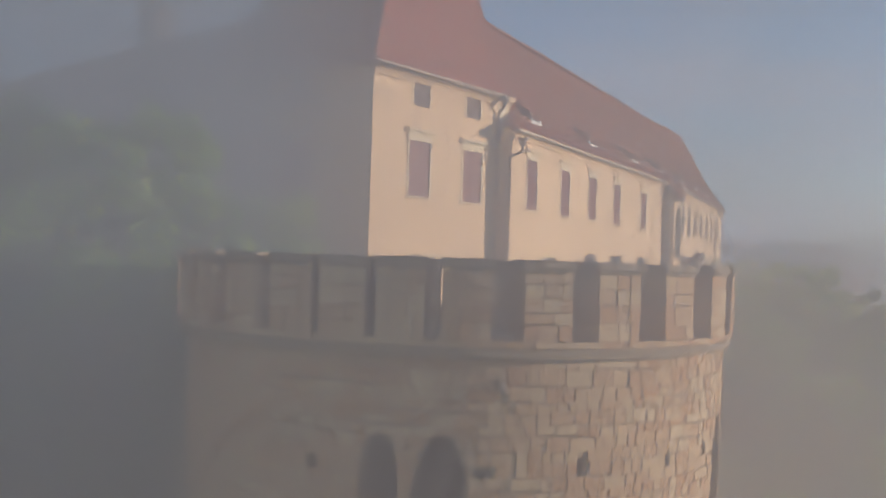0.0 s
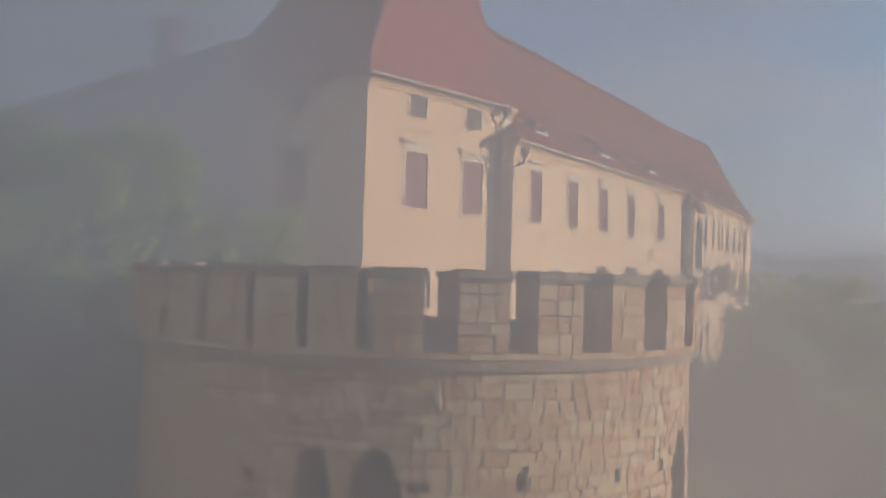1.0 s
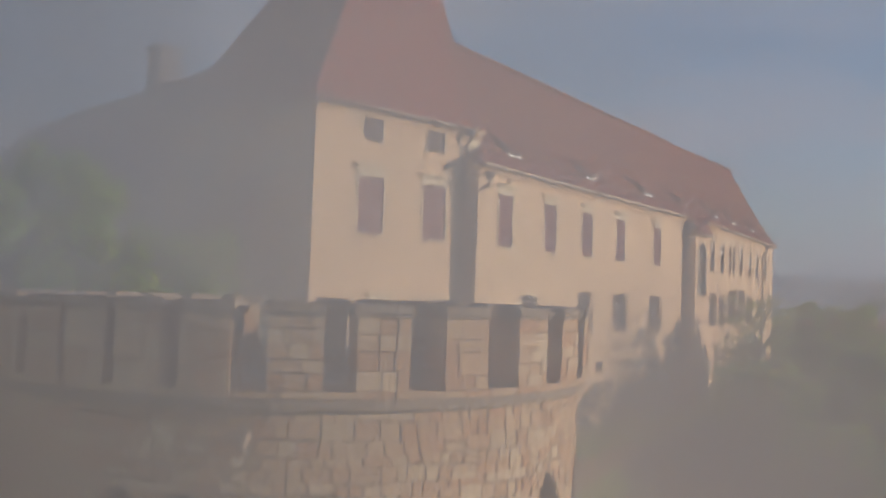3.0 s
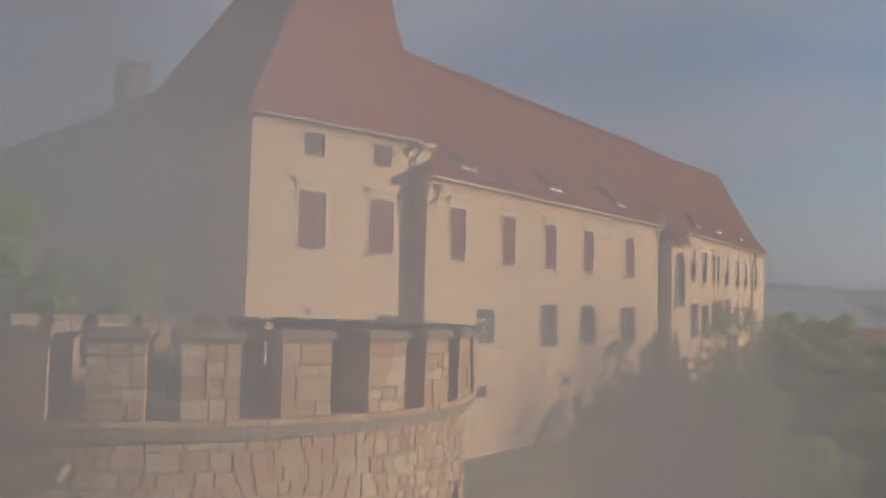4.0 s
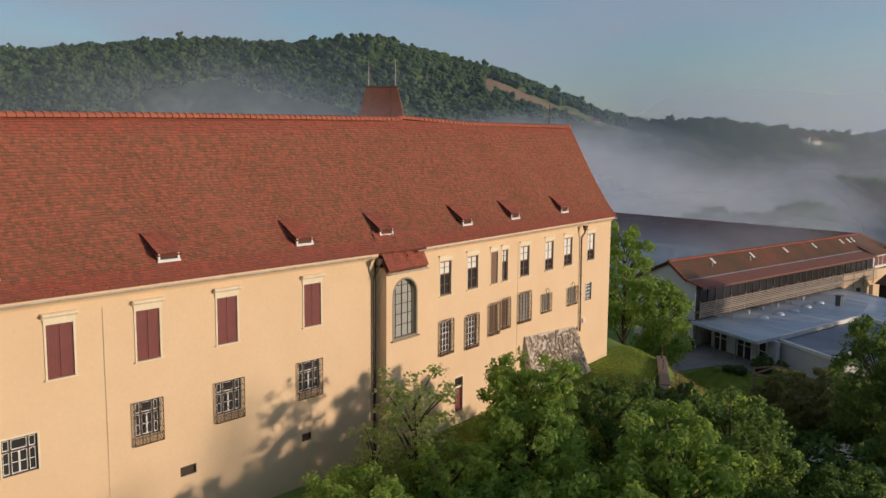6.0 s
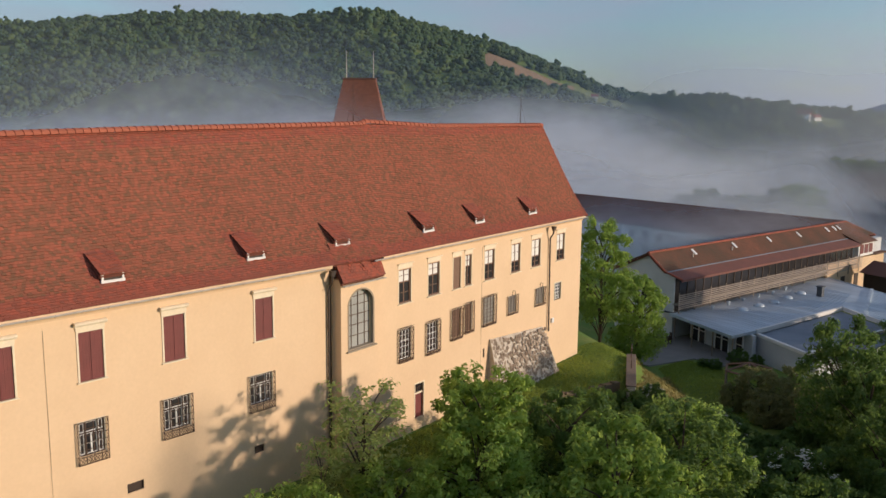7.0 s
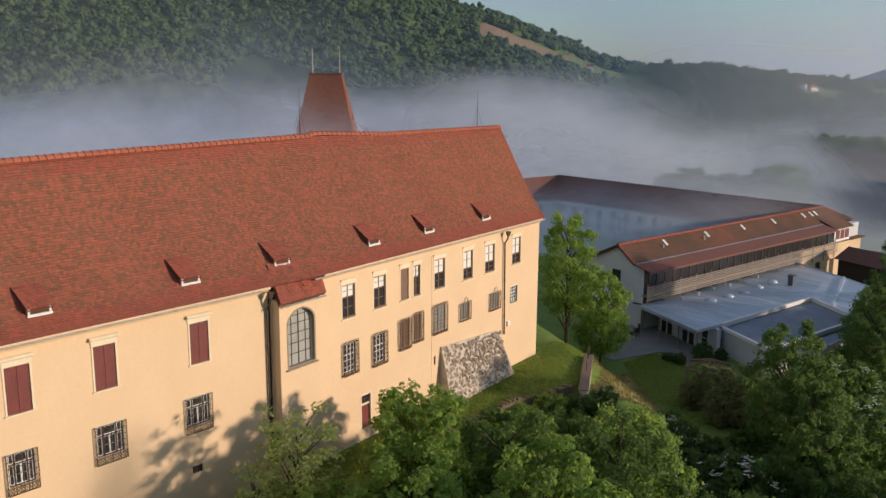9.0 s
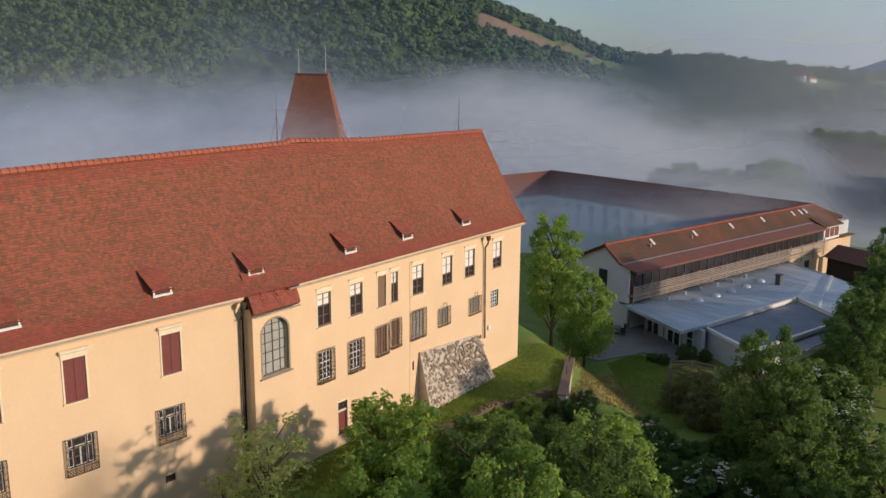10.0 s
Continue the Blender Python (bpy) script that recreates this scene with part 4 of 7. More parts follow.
# ---- wooded hills ----
def forest():
    """Crowns of several clumps each, crowded over the hills."""
    rng = np.random.RandomState(5)
    bm = bmesh.new()
    bmesh.ops.create_icosphere(bm, subdivisions=1, radius=1.0)
    bm.verts.ensure_lookup_table()
    vv = np.array([v.co[:] for v in bm.verts])
    ff = np.array([tuple(v.index for v in f.verts) for f in bm.faces])
    bm.free()
    verts, faces, n = [], [], 0
    count = 0
    while count < 8800:
        a, r = rng.uniform(106, 170), math.sqrt(rng.uniform(215 ** 2, 545 ** 2))
        x, y = 17 + r * math.cos(radians(a)), 29 + r * math.sin(radians(a))
        if meadow(a, r):
            continue
        stand = noise.noise(Vector((x * 0.02, y * 0.02, 7)))
        w = rng.uniform(1.5, 3.0) * (1 + 0.35 * stand)
        h = w * rng.uniform(0.55, 0.85) if stand > -0.15 or rng.rand() < 0.7 else w * rng.uniform(0.9, 1.4)
        z = land(x, y) + rng.uniform(-0.2, 0.7)
        k = 6
        f = rng.rand(k)
        ang = np.arange(k) * 2.4 + rng.rand() * 6
        out = np.sqrt(1 - f ** 1.5) * rng.uniform(0.55, 0.95, k)
        c = np.stack([x + w * out * np.cos(ang), y + w * out * np.sin(ang), z + h * (0.35 + 1.25 * f)], 1)
        s = w * rng.uniform(0.30, 0.60, k)
        d = c[:, None, :] + vv[None] * s[:, None, None] * np.array((1, 1, 0.9)) * (1 + 0.22 * rng.normal(size=(k, len(vv), 1)))
        d = np.concatenate([d, np.array((x, y, z + 0.5 * h))[None, None] + vv[None] * np.array((w * 0.75, w * 0.75, h * 0.85))])
        for q in range(k + 1):
            faces.append(ff + n)
            n += len(vv)
        verts.append(d.reshape(-1, 3))
        count += 1
    ob = pydata("forest", np.concatenate(verts).tolist(), np.concatenate(faces).tolist(), FOREST)
    ob.data.polygons.foreach_set("use_smooth", [True] * len(ob.data.polygons))
    return tagged(ob, "mixed green forest covering the hills", "forest", kind="stuff")


# open land between the woods: bearing from, to, distance from, to
CLEARINGS = ((131.7, 137.4, 432, 470), (126.6, 131.9, 432, 482), (115.2, 117.9, 424, 452), (119.5, 122.4, 470, 500), (109.5, 114.0, 440, 470), (123.4, 125.4, 500, 540))


def meadow(a, r):
    return any(a0 < a < a1 and r0 < r < r1 + 8 for a0, a1, r0, r1 in CLEARINGS)


forest()


def field(name, a0, a1, ra, rb, mat, label):
    verts = [(17 + r * math.cos(radians(a)), 29 + r * math.sin(radians(a)), land(17 + r * math.cos(radians(a)), 29 + r * math.sin(radians(a))) + 1.2)
             for i in range(25) for a in [a0 + (a1 - a0) * i / 24] for j in range(13) for r in [ra + (rb - ra) * j / 12 + 5 * noise.noise(Vector((a * 0.9, j / 12 * 2, 1)))]]
    faces = [(i * 13 + j, i * 13 + j + 1, i * 13 + j + 14, i * 13 + j + 13) for i in range(24) for j in range(12)]
    tagged(pydata(name, verts, faces, mat), label, "field", kind="structure")


SOIL = material("bare_soil", (0.30, 0.19, 0.11), 1.0, (0.24, 0.17, 0.09), 0.05, 0.6)
MEADOW = material("meadow_grass", (0.17, 0.20, 0.06), 1.0, (0.12, 0.16, 0.05), 0.05, 0.6)
field("field_soil", *CLEARINGS[0], SOIL, "brown ploughed field on the far hillside")
for row in CLEARINGS[1:]:
    field("field_meadow", *row, MEADOW, "pale green meadow on the far hillside")


def cottage(a, r, s, turn):
    x, y = 17 + r * math.cos(radians(a)), 29 + r * math.sin(radians(a))
    root = thing("cottage", pose(x, y, land(x, y) + 1.0, 0, 0, turn), "small white farmhouse with a red roof on the hill", "house", "farmhouses on the hills")
    boxes("wall", [(-4 * s, 4 * s, -3 * s, 3 * s, -2, 3.6 * s)], WHITE, root)
    bm = bmesh.new()
    prism(bm, [(-3.4 * s, 3.4 * s), (3.4 * s, 3.4 * s), (0, 6.6 * s)], -4.3 * s, 4.3 * s)
    bmesh.ops.rotate(bm, cent=(0, 0, 0), matrix=Matrix.Rotation(math.pi / 2, 3, "Z"), verts=bm.verts)
    part("roof", bm, TILERED, root)


for row in ((117.9, 438, 0.7, 20), (117.2, 440, 0.45, 70), (130.4, 458, 0.45, 40), (125.0, 520, 0.5, 0), (121.0, 488, 0.4, 30), (112.0, 455, 0.5, 10)):
    cottage(*row)


def far_ridge():
    """The next range beyond the valley's mouth."""
    verts = []
    for i in range(61):
        a = radians(96 + 24 * i / 60)
        top = 46 * step(118, 111, 96 + 24 * i / 60) + 4 * noise.noise(Vector((i * 0.25, 2, 0)))
        verts += [(17 + 1500 * math.cos(a), 29 + 1500 * math.sin(a), -30), (17 + 1620 * math.cos(a), 29 + 1620 * math.sin(a), top)]
    faces = [(2 * i, 2 * i + 1, 2 * i + 3, 2 * i + 2) for i in range(60)]
    # the blue of distance is painted into the hills' base colour
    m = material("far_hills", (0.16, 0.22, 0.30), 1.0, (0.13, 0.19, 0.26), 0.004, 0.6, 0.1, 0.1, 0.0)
    tagged(pydata("backdrop_hills", verts, faces, m), "range of far hills with haze blue put into its colour", "hills", kind="structure")


far_ridge()


# ---- mist ----
def mist(name, pts, z0, z1, density, low, high, color, seed, edge=0.12, scale=(0.03, 0.03, 0.09), curve=1.0, tops=None, lean=0.15, foot=0.0):
    """A thin upright bank of mist along the points; it thins out towards its top and its ends."""
    m = bpy.data.materials.new(name)
    m.use_nodes = True
    n, l = m.node_tree.nodes, m.node_tree.links
    n.remove(n["Principled BSDF"])
    uv, nz, geo, mp = n.new("ShaderNodeUVMap"), n.new("ShaderNodeTexNoise"), n.new("ShaderNodeNewGeometry"), n.new("ShaderNodeMapping")
    mp.inputs["Scale"].default_value, mp.inputs["Location"].default_value = scale, (seed * 7.3, seed * 3.1, 0)
    l.new(geo.outputs["Position"], mp.inputs["Vector"])
    nz.inputs["Scale"].default_value, nz.inputs["Detail"].default_value, nz.inputs["Roughness"].default_value = 1.0, 6, 0.55
    l.new(mp.outputs["Vector"], nz.inputs["Vector"])
    sep = n.new("ShaderNodeSeparateXYZ")
    l.new(uv.outputs["UV"], sep.inputs["Vector"])

    def calc(op, a, b=None, clamp=False):
        x = n.new("ShaderNodeMath")
        x.operation, x.use_clamp = op, clamp
        for i, q in enumerate((a, b)):
            if q is None:
                continue
            if isinstance(q, (int, float)):
                x.inputs[i].default_value = q
            else:
                l.new(q, x.inputs[i])
        return x.outputs[0]

    def ramp(q, a, b):
        r = n.new("ShaderNodeMapRange")
        r.interpolation_type = "SMOOTHSTEP"
        r.inputs["From Min"].default_value, r.inputs["From Max"].default_value = a, b
        l.new(q, r.inputs["Value"])
        return r.outputs["Result"]

    height = calc("ADD", sep.outputs["Y"], calc("MULTIPLY", calc("SUBTRACT", nz.outputs["Fac"], 0.5), curve))
    a = calc("SUBTRACT", 1.0, ramp(height, low, high))
    ends = calc("MULTIPLY", ramp(sep.outputs["X"], 0.0, edge), ramp(calc("SUBTRACT", 1.0, sep.outputs["X"]), 0.0, edge))
    if foot:
        ends = calc("MULTIPLY", ends, ramp(sep.outputs["Y"], 0.0, foot))
    a = calc("MULTIPLY", calc("MULTIPLY", a, ends), density, True)
    tr, df, tl, ad, mx = n.new("ShaderNodeBsdfTransparent"), n.new("ShaderNodeBsdfDiffuse"), n.new("ShaderNodeBsdfTranslucent"), n.new("ShaderNodeAddShader"), n.new("ShaderNodeMixShader")
    # color also holds the bank's light: sunlit, shaded or sky-blue tint
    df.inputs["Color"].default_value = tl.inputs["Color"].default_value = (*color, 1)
    # fine drops scatter the light from above whichever way the bank stands
    up = (Vector((sun_dir.x, sun_dir.y, 0)) * lean + Vector((0, 0, 1))).normalized()
    for shader, side in ((df, up), (tl, -up)):
        nv = n.new("ShaderNodeCombineXYZ")
        for i in range(3):
            nv.inputs[i].default_value = side[i]
        l.new(nv.outputs[0], shader.inputs["Normal"])
    l.new(df.outputs[0], ad.inputs[0])
    l.new(tl.outputs[0], ad.inputs[1])
    l.new(a, mx.inputs[0])
    l.new(tr.outputs[0], mx.inputs[1])
    l.new(ad.outputs[0], mx.inputs[2])
    l.new(mx.outputs[0], n["Material Output"].inputs["Surface"])
    cols = len(pts)
    tops = tops or [1.0] * cols
    verts = [(x, y, z0 + (z1 - z0) * k * q) for k in (0, 0.5, 1.0) for (x, y), q in zip(pts, tops)]
    faces = [(j * cols + i, j * cols + i + 1, (j + 1) * cols + i + 1, (j + 1) * cols + i) for j in range(2) for i in range(cols - 1)]
    ob = pydata(name, verts, faces, m)
    uvl = ob.data.uv_layers.new(name="UVMap")
    for poly in ob.data.polygons:
        for li in poly.loop_indices:
            vi = ob.data.loops[li].vertex_index
            uvl.data[li].uv = ((vi % cols) / (cols - 1), (vi // cols) / 2)
    return tagged(ob, "thin pale bank of morning mist", "mist", "banks of morning mist", kind="stuff")


def arc_points(r, a0, a1, n=120):
    return [(17 + r * math.cos(radians(a0 + (a1 - a0) * i / n)), 29 + r * math.sin(radians(a0 + (a1 - a0) * i / n))) for i in range(n + 1)]


def across(s, l0, l1, n=12):
    return [(-0.66 * s + 0.75 * (l0 + (l1 - l0) * i / n), 0.75 * s + 0.66 * (l0 + (l1 - l0) * i / n)) for i in range(n + 1)]


def chord_points(r, a0, turn, length, n=90):
    """A straight run from bearing a0."""
    x, y = 17 + r * math.cos(radians(a0)), 29 + r * math.sin(radians(a0))
    return [(x + length * k / n * math.cos(radians(turn)), y + length * k / n * math.sin(radians(turn))) for k in range(n + 1)]


def falling(pts, a0, a1, least):
    """Heights that sink from 1 to least between two bearings."""
    return [1.0 - (1 - least) * step(a0, a1, math.degrees(math.atan2(y - 29, x - 17))) for x, y in pts]


# Mist tints carry light and shade: VALLEY bright, DIM shaded, HAZE blue, MILK lifted
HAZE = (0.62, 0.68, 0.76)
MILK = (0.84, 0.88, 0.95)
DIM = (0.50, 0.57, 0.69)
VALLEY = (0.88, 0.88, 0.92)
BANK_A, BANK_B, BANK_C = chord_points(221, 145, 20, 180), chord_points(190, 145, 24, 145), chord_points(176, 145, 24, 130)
# LIT is toned down in colour where the sun strikes the straight banks
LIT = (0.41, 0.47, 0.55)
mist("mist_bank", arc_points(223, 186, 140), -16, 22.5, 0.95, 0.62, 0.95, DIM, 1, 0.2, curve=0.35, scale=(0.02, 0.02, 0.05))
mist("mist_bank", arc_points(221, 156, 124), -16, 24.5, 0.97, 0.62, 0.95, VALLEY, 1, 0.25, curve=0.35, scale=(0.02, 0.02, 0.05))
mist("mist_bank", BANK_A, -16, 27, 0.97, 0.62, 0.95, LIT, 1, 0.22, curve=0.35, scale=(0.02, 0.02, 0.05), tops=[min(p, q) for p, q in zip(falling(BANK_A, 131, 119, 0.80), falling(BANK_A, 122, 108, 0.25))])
# this and the other dark inline tints dim the right-hand mist by colour
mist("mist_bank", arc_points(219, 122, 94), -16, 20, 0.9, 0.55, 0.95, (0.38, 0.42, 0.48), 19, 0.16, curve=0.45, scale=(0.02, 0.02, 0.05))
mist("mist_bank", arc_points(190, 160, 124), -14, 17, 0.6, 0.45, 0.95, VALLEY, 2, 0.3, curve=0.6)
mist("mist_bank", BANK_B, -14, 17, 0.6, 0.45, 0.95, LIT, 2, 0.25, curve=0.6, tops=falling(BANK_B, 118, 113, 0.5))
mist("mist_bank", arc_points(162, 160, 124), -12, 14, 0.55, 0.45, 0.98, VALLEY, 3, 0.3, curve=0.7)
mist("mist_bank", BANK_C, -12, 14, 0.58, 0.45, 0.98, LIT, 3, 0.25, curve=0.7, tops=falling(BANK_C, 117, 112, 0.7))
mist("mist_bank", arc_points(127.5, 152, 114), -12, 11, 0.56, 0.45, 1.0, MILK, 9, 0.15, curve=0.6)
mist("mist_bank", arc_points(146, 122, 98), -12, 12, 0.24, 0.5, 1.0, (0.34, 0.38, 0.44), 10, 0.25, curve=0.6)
# added sheets with the distant woods' haze blue put into their colour
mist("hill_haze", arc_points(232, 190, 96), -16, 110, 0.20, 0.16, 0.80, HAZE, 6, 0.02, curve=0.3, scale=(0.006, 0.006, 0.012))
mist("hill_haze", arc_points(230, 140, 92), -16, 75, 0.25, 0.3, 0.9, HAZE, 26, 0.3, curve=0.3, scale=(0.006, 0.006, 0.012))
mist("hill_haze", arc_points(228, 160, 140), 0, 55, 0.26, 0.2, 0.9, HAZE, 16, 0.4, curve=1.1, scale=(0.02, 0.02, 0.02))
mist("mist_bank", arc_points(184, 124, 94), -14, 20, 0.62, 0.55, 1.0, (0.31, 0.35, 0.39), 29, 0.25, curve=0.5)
COURT = [1.0 - 0.25 * step(66, 100, i) for i in range(121)]
mist("mist_bank", arc_points(79.0, 175, 132), -4, 26.0, 0.62, 0.52, 1.0, VALLEY, 18, 0.3, curve=0.4, scale=(0.06, 0.06, 0.1), tops=COURT)
# Fog tints carry light: GREY and GREYB sun-warm, SHADE shaded, BLUISH cool and dim
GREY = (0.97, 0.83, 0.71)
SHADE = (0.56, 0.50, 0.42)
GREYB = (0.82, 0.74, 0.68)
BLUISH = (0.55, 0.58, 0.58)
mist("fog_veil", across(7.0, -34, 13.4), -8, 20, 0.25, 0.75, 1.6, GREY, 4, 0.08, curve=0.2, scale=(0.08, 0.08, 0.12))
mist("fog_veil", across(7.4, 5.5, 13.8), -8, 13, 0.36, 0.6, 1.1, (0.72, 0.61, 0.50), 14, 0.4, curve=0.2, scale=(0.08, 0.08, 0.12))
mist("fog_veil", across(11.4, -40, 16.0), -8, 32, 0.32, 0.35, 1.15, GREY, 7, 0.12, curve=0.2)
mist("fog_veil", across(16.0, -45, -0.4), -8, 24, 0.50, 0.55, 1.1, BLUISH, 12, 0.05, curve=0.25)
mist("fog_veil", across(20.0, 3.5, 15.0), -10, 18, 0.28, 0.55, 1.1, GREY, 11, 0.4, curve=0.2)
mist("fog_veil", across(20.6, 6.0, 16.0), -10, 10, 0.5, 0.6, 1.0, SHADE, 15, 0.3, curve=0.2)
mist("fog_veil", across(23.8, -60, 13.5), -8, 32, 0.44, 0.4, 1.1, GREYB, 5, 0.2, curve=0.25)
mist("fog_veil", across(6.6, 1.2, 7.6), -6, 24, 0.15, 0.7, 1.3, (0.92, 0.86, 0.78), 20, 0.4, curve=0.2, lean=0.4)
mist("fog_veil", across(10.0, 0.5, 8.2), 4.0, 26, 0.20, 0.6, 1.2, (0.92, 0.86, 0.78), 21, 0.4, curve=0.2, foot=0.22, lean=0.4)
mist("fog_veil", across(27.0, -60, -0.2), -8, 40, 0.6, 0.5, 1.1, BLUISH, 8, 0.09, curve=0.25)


# ---- windows and fittings of the palace fronts ----
def hood(parent, w, z):
    """A moulded hood over a window of half width w, at height z: a flat frieze under a bulging cornice."""
    boxes("frieze", [(-w - 0.10, w + 0.10, -0.05, 0.02, z, z + 0.17)], TRIM, parent)
    bm = bmesh.new()
    prof = ((0.0, 0.0), (-0.07, 0.0), (-0.10, 0.04), (-0.17, 0.06), (-0.19, 0.10), (-0.17, 0.15), (-0.10, 0.19), (0.0, 0.20))
    ends = [[bm.verts.new((sx * (w + 0.17), y, z + 0.17 + h)) for y, h in prof] for sx in (-1, 1)]
    bm.faces.new(ends[0])
    bm.faces.new(ends[1][::-1])
    for i in range(len(prof) - 1):
        bm.faces.new((ends[0][i], ends[1][i], ends[1][i + 1], ends[0][i + 1]))
    part("hood_mould", bm, TRIM, parent)


def surround(parent, w, z0, z1, band=0.09, proud=0.03, mat=None):
    boxes("window_surround", [(-w - band, -w, -proud, 0.03, z0, z1), (w, w + band, -proud, 0.03, z0, z1), (-w - band, w + band, -proud - 0.003, 0.03, z1, z1 + band)], mat or TRIM, parent)


def sill(parent, w, z, mat=None):
    boxes("window_sill", [(-w - 0.13, w + 0.13, -0.09, 0.04, z - 0.06, z)], mat or TRIM, parent, bevel=0.01)


def leaf(parent, x0, x1, z0, z1, y=0.02):
    """One closed shutter leaf: frame, boards and a middle rail."""
    rows = [(x0 + 0.01, x0 + 0.07, y, y + 0.05, z0 + 0.01, z1 - 0.01), (x1 - 0.07, x1 - 0.01, y, y + 0.05, z0 + 0.01, z1 - 0.01)]
    zm = (z0 + z1) / 2
    for z in (z0 + 0.01, zm - 0.04, z1 - 0.09):
        rows.append((x0 + 0.07, x1 - 0.07, y + 0.003, y + 0.05, z, z + 0.08))
    n = 3
    for k in range(n):
        a = x0 + 0.07 + (x1 - x0 - 0.14) * k / n
        rows.append((a, a + (x1 - x0 - 0.14) / n - 0.003, y + 0.007, y + 0.045, z0 + 0.02, z1 - 0.02))
    return boxes("shutter_leaf", rows, SHUTTER, parent, "dark red-brown boarded shutter")


# a flat dark sheet stands for the unlit room behind the panes
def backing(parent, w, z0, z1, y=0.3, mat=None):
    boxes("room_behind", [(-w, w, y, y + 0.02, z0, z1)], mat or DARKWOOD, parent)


WALNUT = material("brown_wood", (0.22, 0.13, 0.085), 0.6, (0.18, 0.10, 0.065), 3, 0.5, 0.2, 40, 0.1, 60)
GREYLEAF = material("grey_green_paint", (0.30, 0.28, 0.24), 0.7, (0.20, 0.19, 0.17), 3, 0.6, 0.2, 40, 0.1, 60)
ATTIC = material("grey_brown_boards", (0.15, 0.10, 0.08), 0.7, (0.09, 0.065, 0.055), 3, 0.6, 0.2, 40, 0.1, 60)


def shutter_window(w, h, hooded=True):
    root = thing("window", None, "window with closed red-brown shutters under a moulded hood" if hooded else "small square attic window with closed grey-brown shutters", "window", kind="structure")
    for x0, x1 in ((-w, 0), (0, w)):
        ob = leaf(root, x0, x1, 0, h)
        if not hooded:
            ob.data.materials[0] = ATTIC
            ob["label"] = "grey-brown boarded shutter"
    surround(root, w, 0, h, 0.08)
    if hooded:
        sill(root, w, 0)
        hood(root, w, h + 0.08)
    return root


def casement(root, w, h, y=0.10, cols=3, split=0.62):
    """A glazed window with an outer frame, a transom and small panes."""
    boxes("outer_frame", [(-w, -w + 0.06, y - 0.06, y + 0.02, 0, h), (w - 0.06, w, y - 0.06, y + 0.02, 0, h), (-w, w, y - 0.061, y + 0.02, h - 0.06, h), (-w, w, y - 0.061, y + 0.02, 0, 0.06)], DARKWOOD, root, "dark wooden outer frame")
    zt = h * split
    rows = [(-w + 0.06, w - 0.06, y - 0.03, y + 0.02, zt - 0.03, zt + 0.03)]
    for k in range(cols + 1):
        x = -w + 0.075 + (2 * w - 0.15) * k / cols
        rows.append((x - 0.026, x + 0.026, y - 0.02, y + 0.02, 0.06, h - 0.06))
    for z in (0.075, zt * 0.35, zt * 0.68, (h + zt) / 2, h - 0.075):
        rows.append((-w + 0.07, w - 0.07, y - 0.017, y + 0.017, z - 0.025, z + 0.025))
    boxes("glazing_bars", rows, WHITE, root)
    for k in range(cols):
        x0 = -w + 0.09 + (2 * w - 0.18) * k / cols
        x1 = x0 + (2 * w - 0.18) / cols
        for z0, z1 in ((0.08, zt - 0.03), (zt + 0.03, h - 0.08)):
            boxes("pane", [(x0, x1, y, y + 0.006, z0, z1)], GLASS, root)


def quad_casement(root, w, h, y=0.10):
    """Four lights wide: side sashes, a wide top light and a pair of white leaves, between dark posts."""
    zt, xs = h * 0.66, w * 0.50
    rows = [(-w, -w + 0.05, y - 0.06, y + 0.02, 0, h), (w - 0.05, w, y - 0.06, y + 0.02, 0, h), (-w, w, y - 0.061, y + 0.02, h - 0.05, h), (-w, w, y - 0.061, y + 0.02, 0, 0.05)]
    rows += [(x - 0.03, x + 0.03, y - 0.055, y + 0.02, 0.05, h - 0.05) for x in (-xs, xs)]
    boxes("outer_frame", rows + [(-w + 0.05, w - 0.05, y - 0.056, y + 0.02, zt - 0.03, zt + 0.03)], DARKWOOD, root, "dark wooden outer frame")
    cells = [(-w + 0.05, -xs - 0.03), (xs + 0.03, w - 0.05)]
    lights = [(x0, x1, z0, z1) for x0, x1 in cells for z0, z1 in ((0.05, zt - 0.03), (zt + 0.03, h - 0.05))]
    lights += [(-xs + 0.03, xs - 0.03, zt + 0.03, h - 0.05), (-xs + 0.03, -0.002, 0.05, zt - 0.03), (0.002, xs - 0.03, 0.05, zt - 0.03)]
    for x0, x1, z0, z1 in lights:
        t = 0.032
        bars = [(x0, x0 + t, y - 0.03, y + 0.01, z0, z1), (x1 - t, x1, y - 0.03, y + 0.01, z0, z1), (x0 + t, x1 - t, y - 0.029, y + 0.01, z0, z0 + t), (x0 + t, x1 - t, y - 0.029, y + 0.01, z1 - t, z1)]
        if z1 < zt:
            bars.append((x0 + t, x1 - t, y - 0.025, y + 0.01, (z0 + z1) / 2 - 0.014, (z0 + z1) / 2 + 0.014))
        boxes("sash", bars, WHITE, root)
        boxes("pane", [(x0 + t, x1 - t, y, y + 0.006, z0 + t, z1 - t)], GLASS, root)


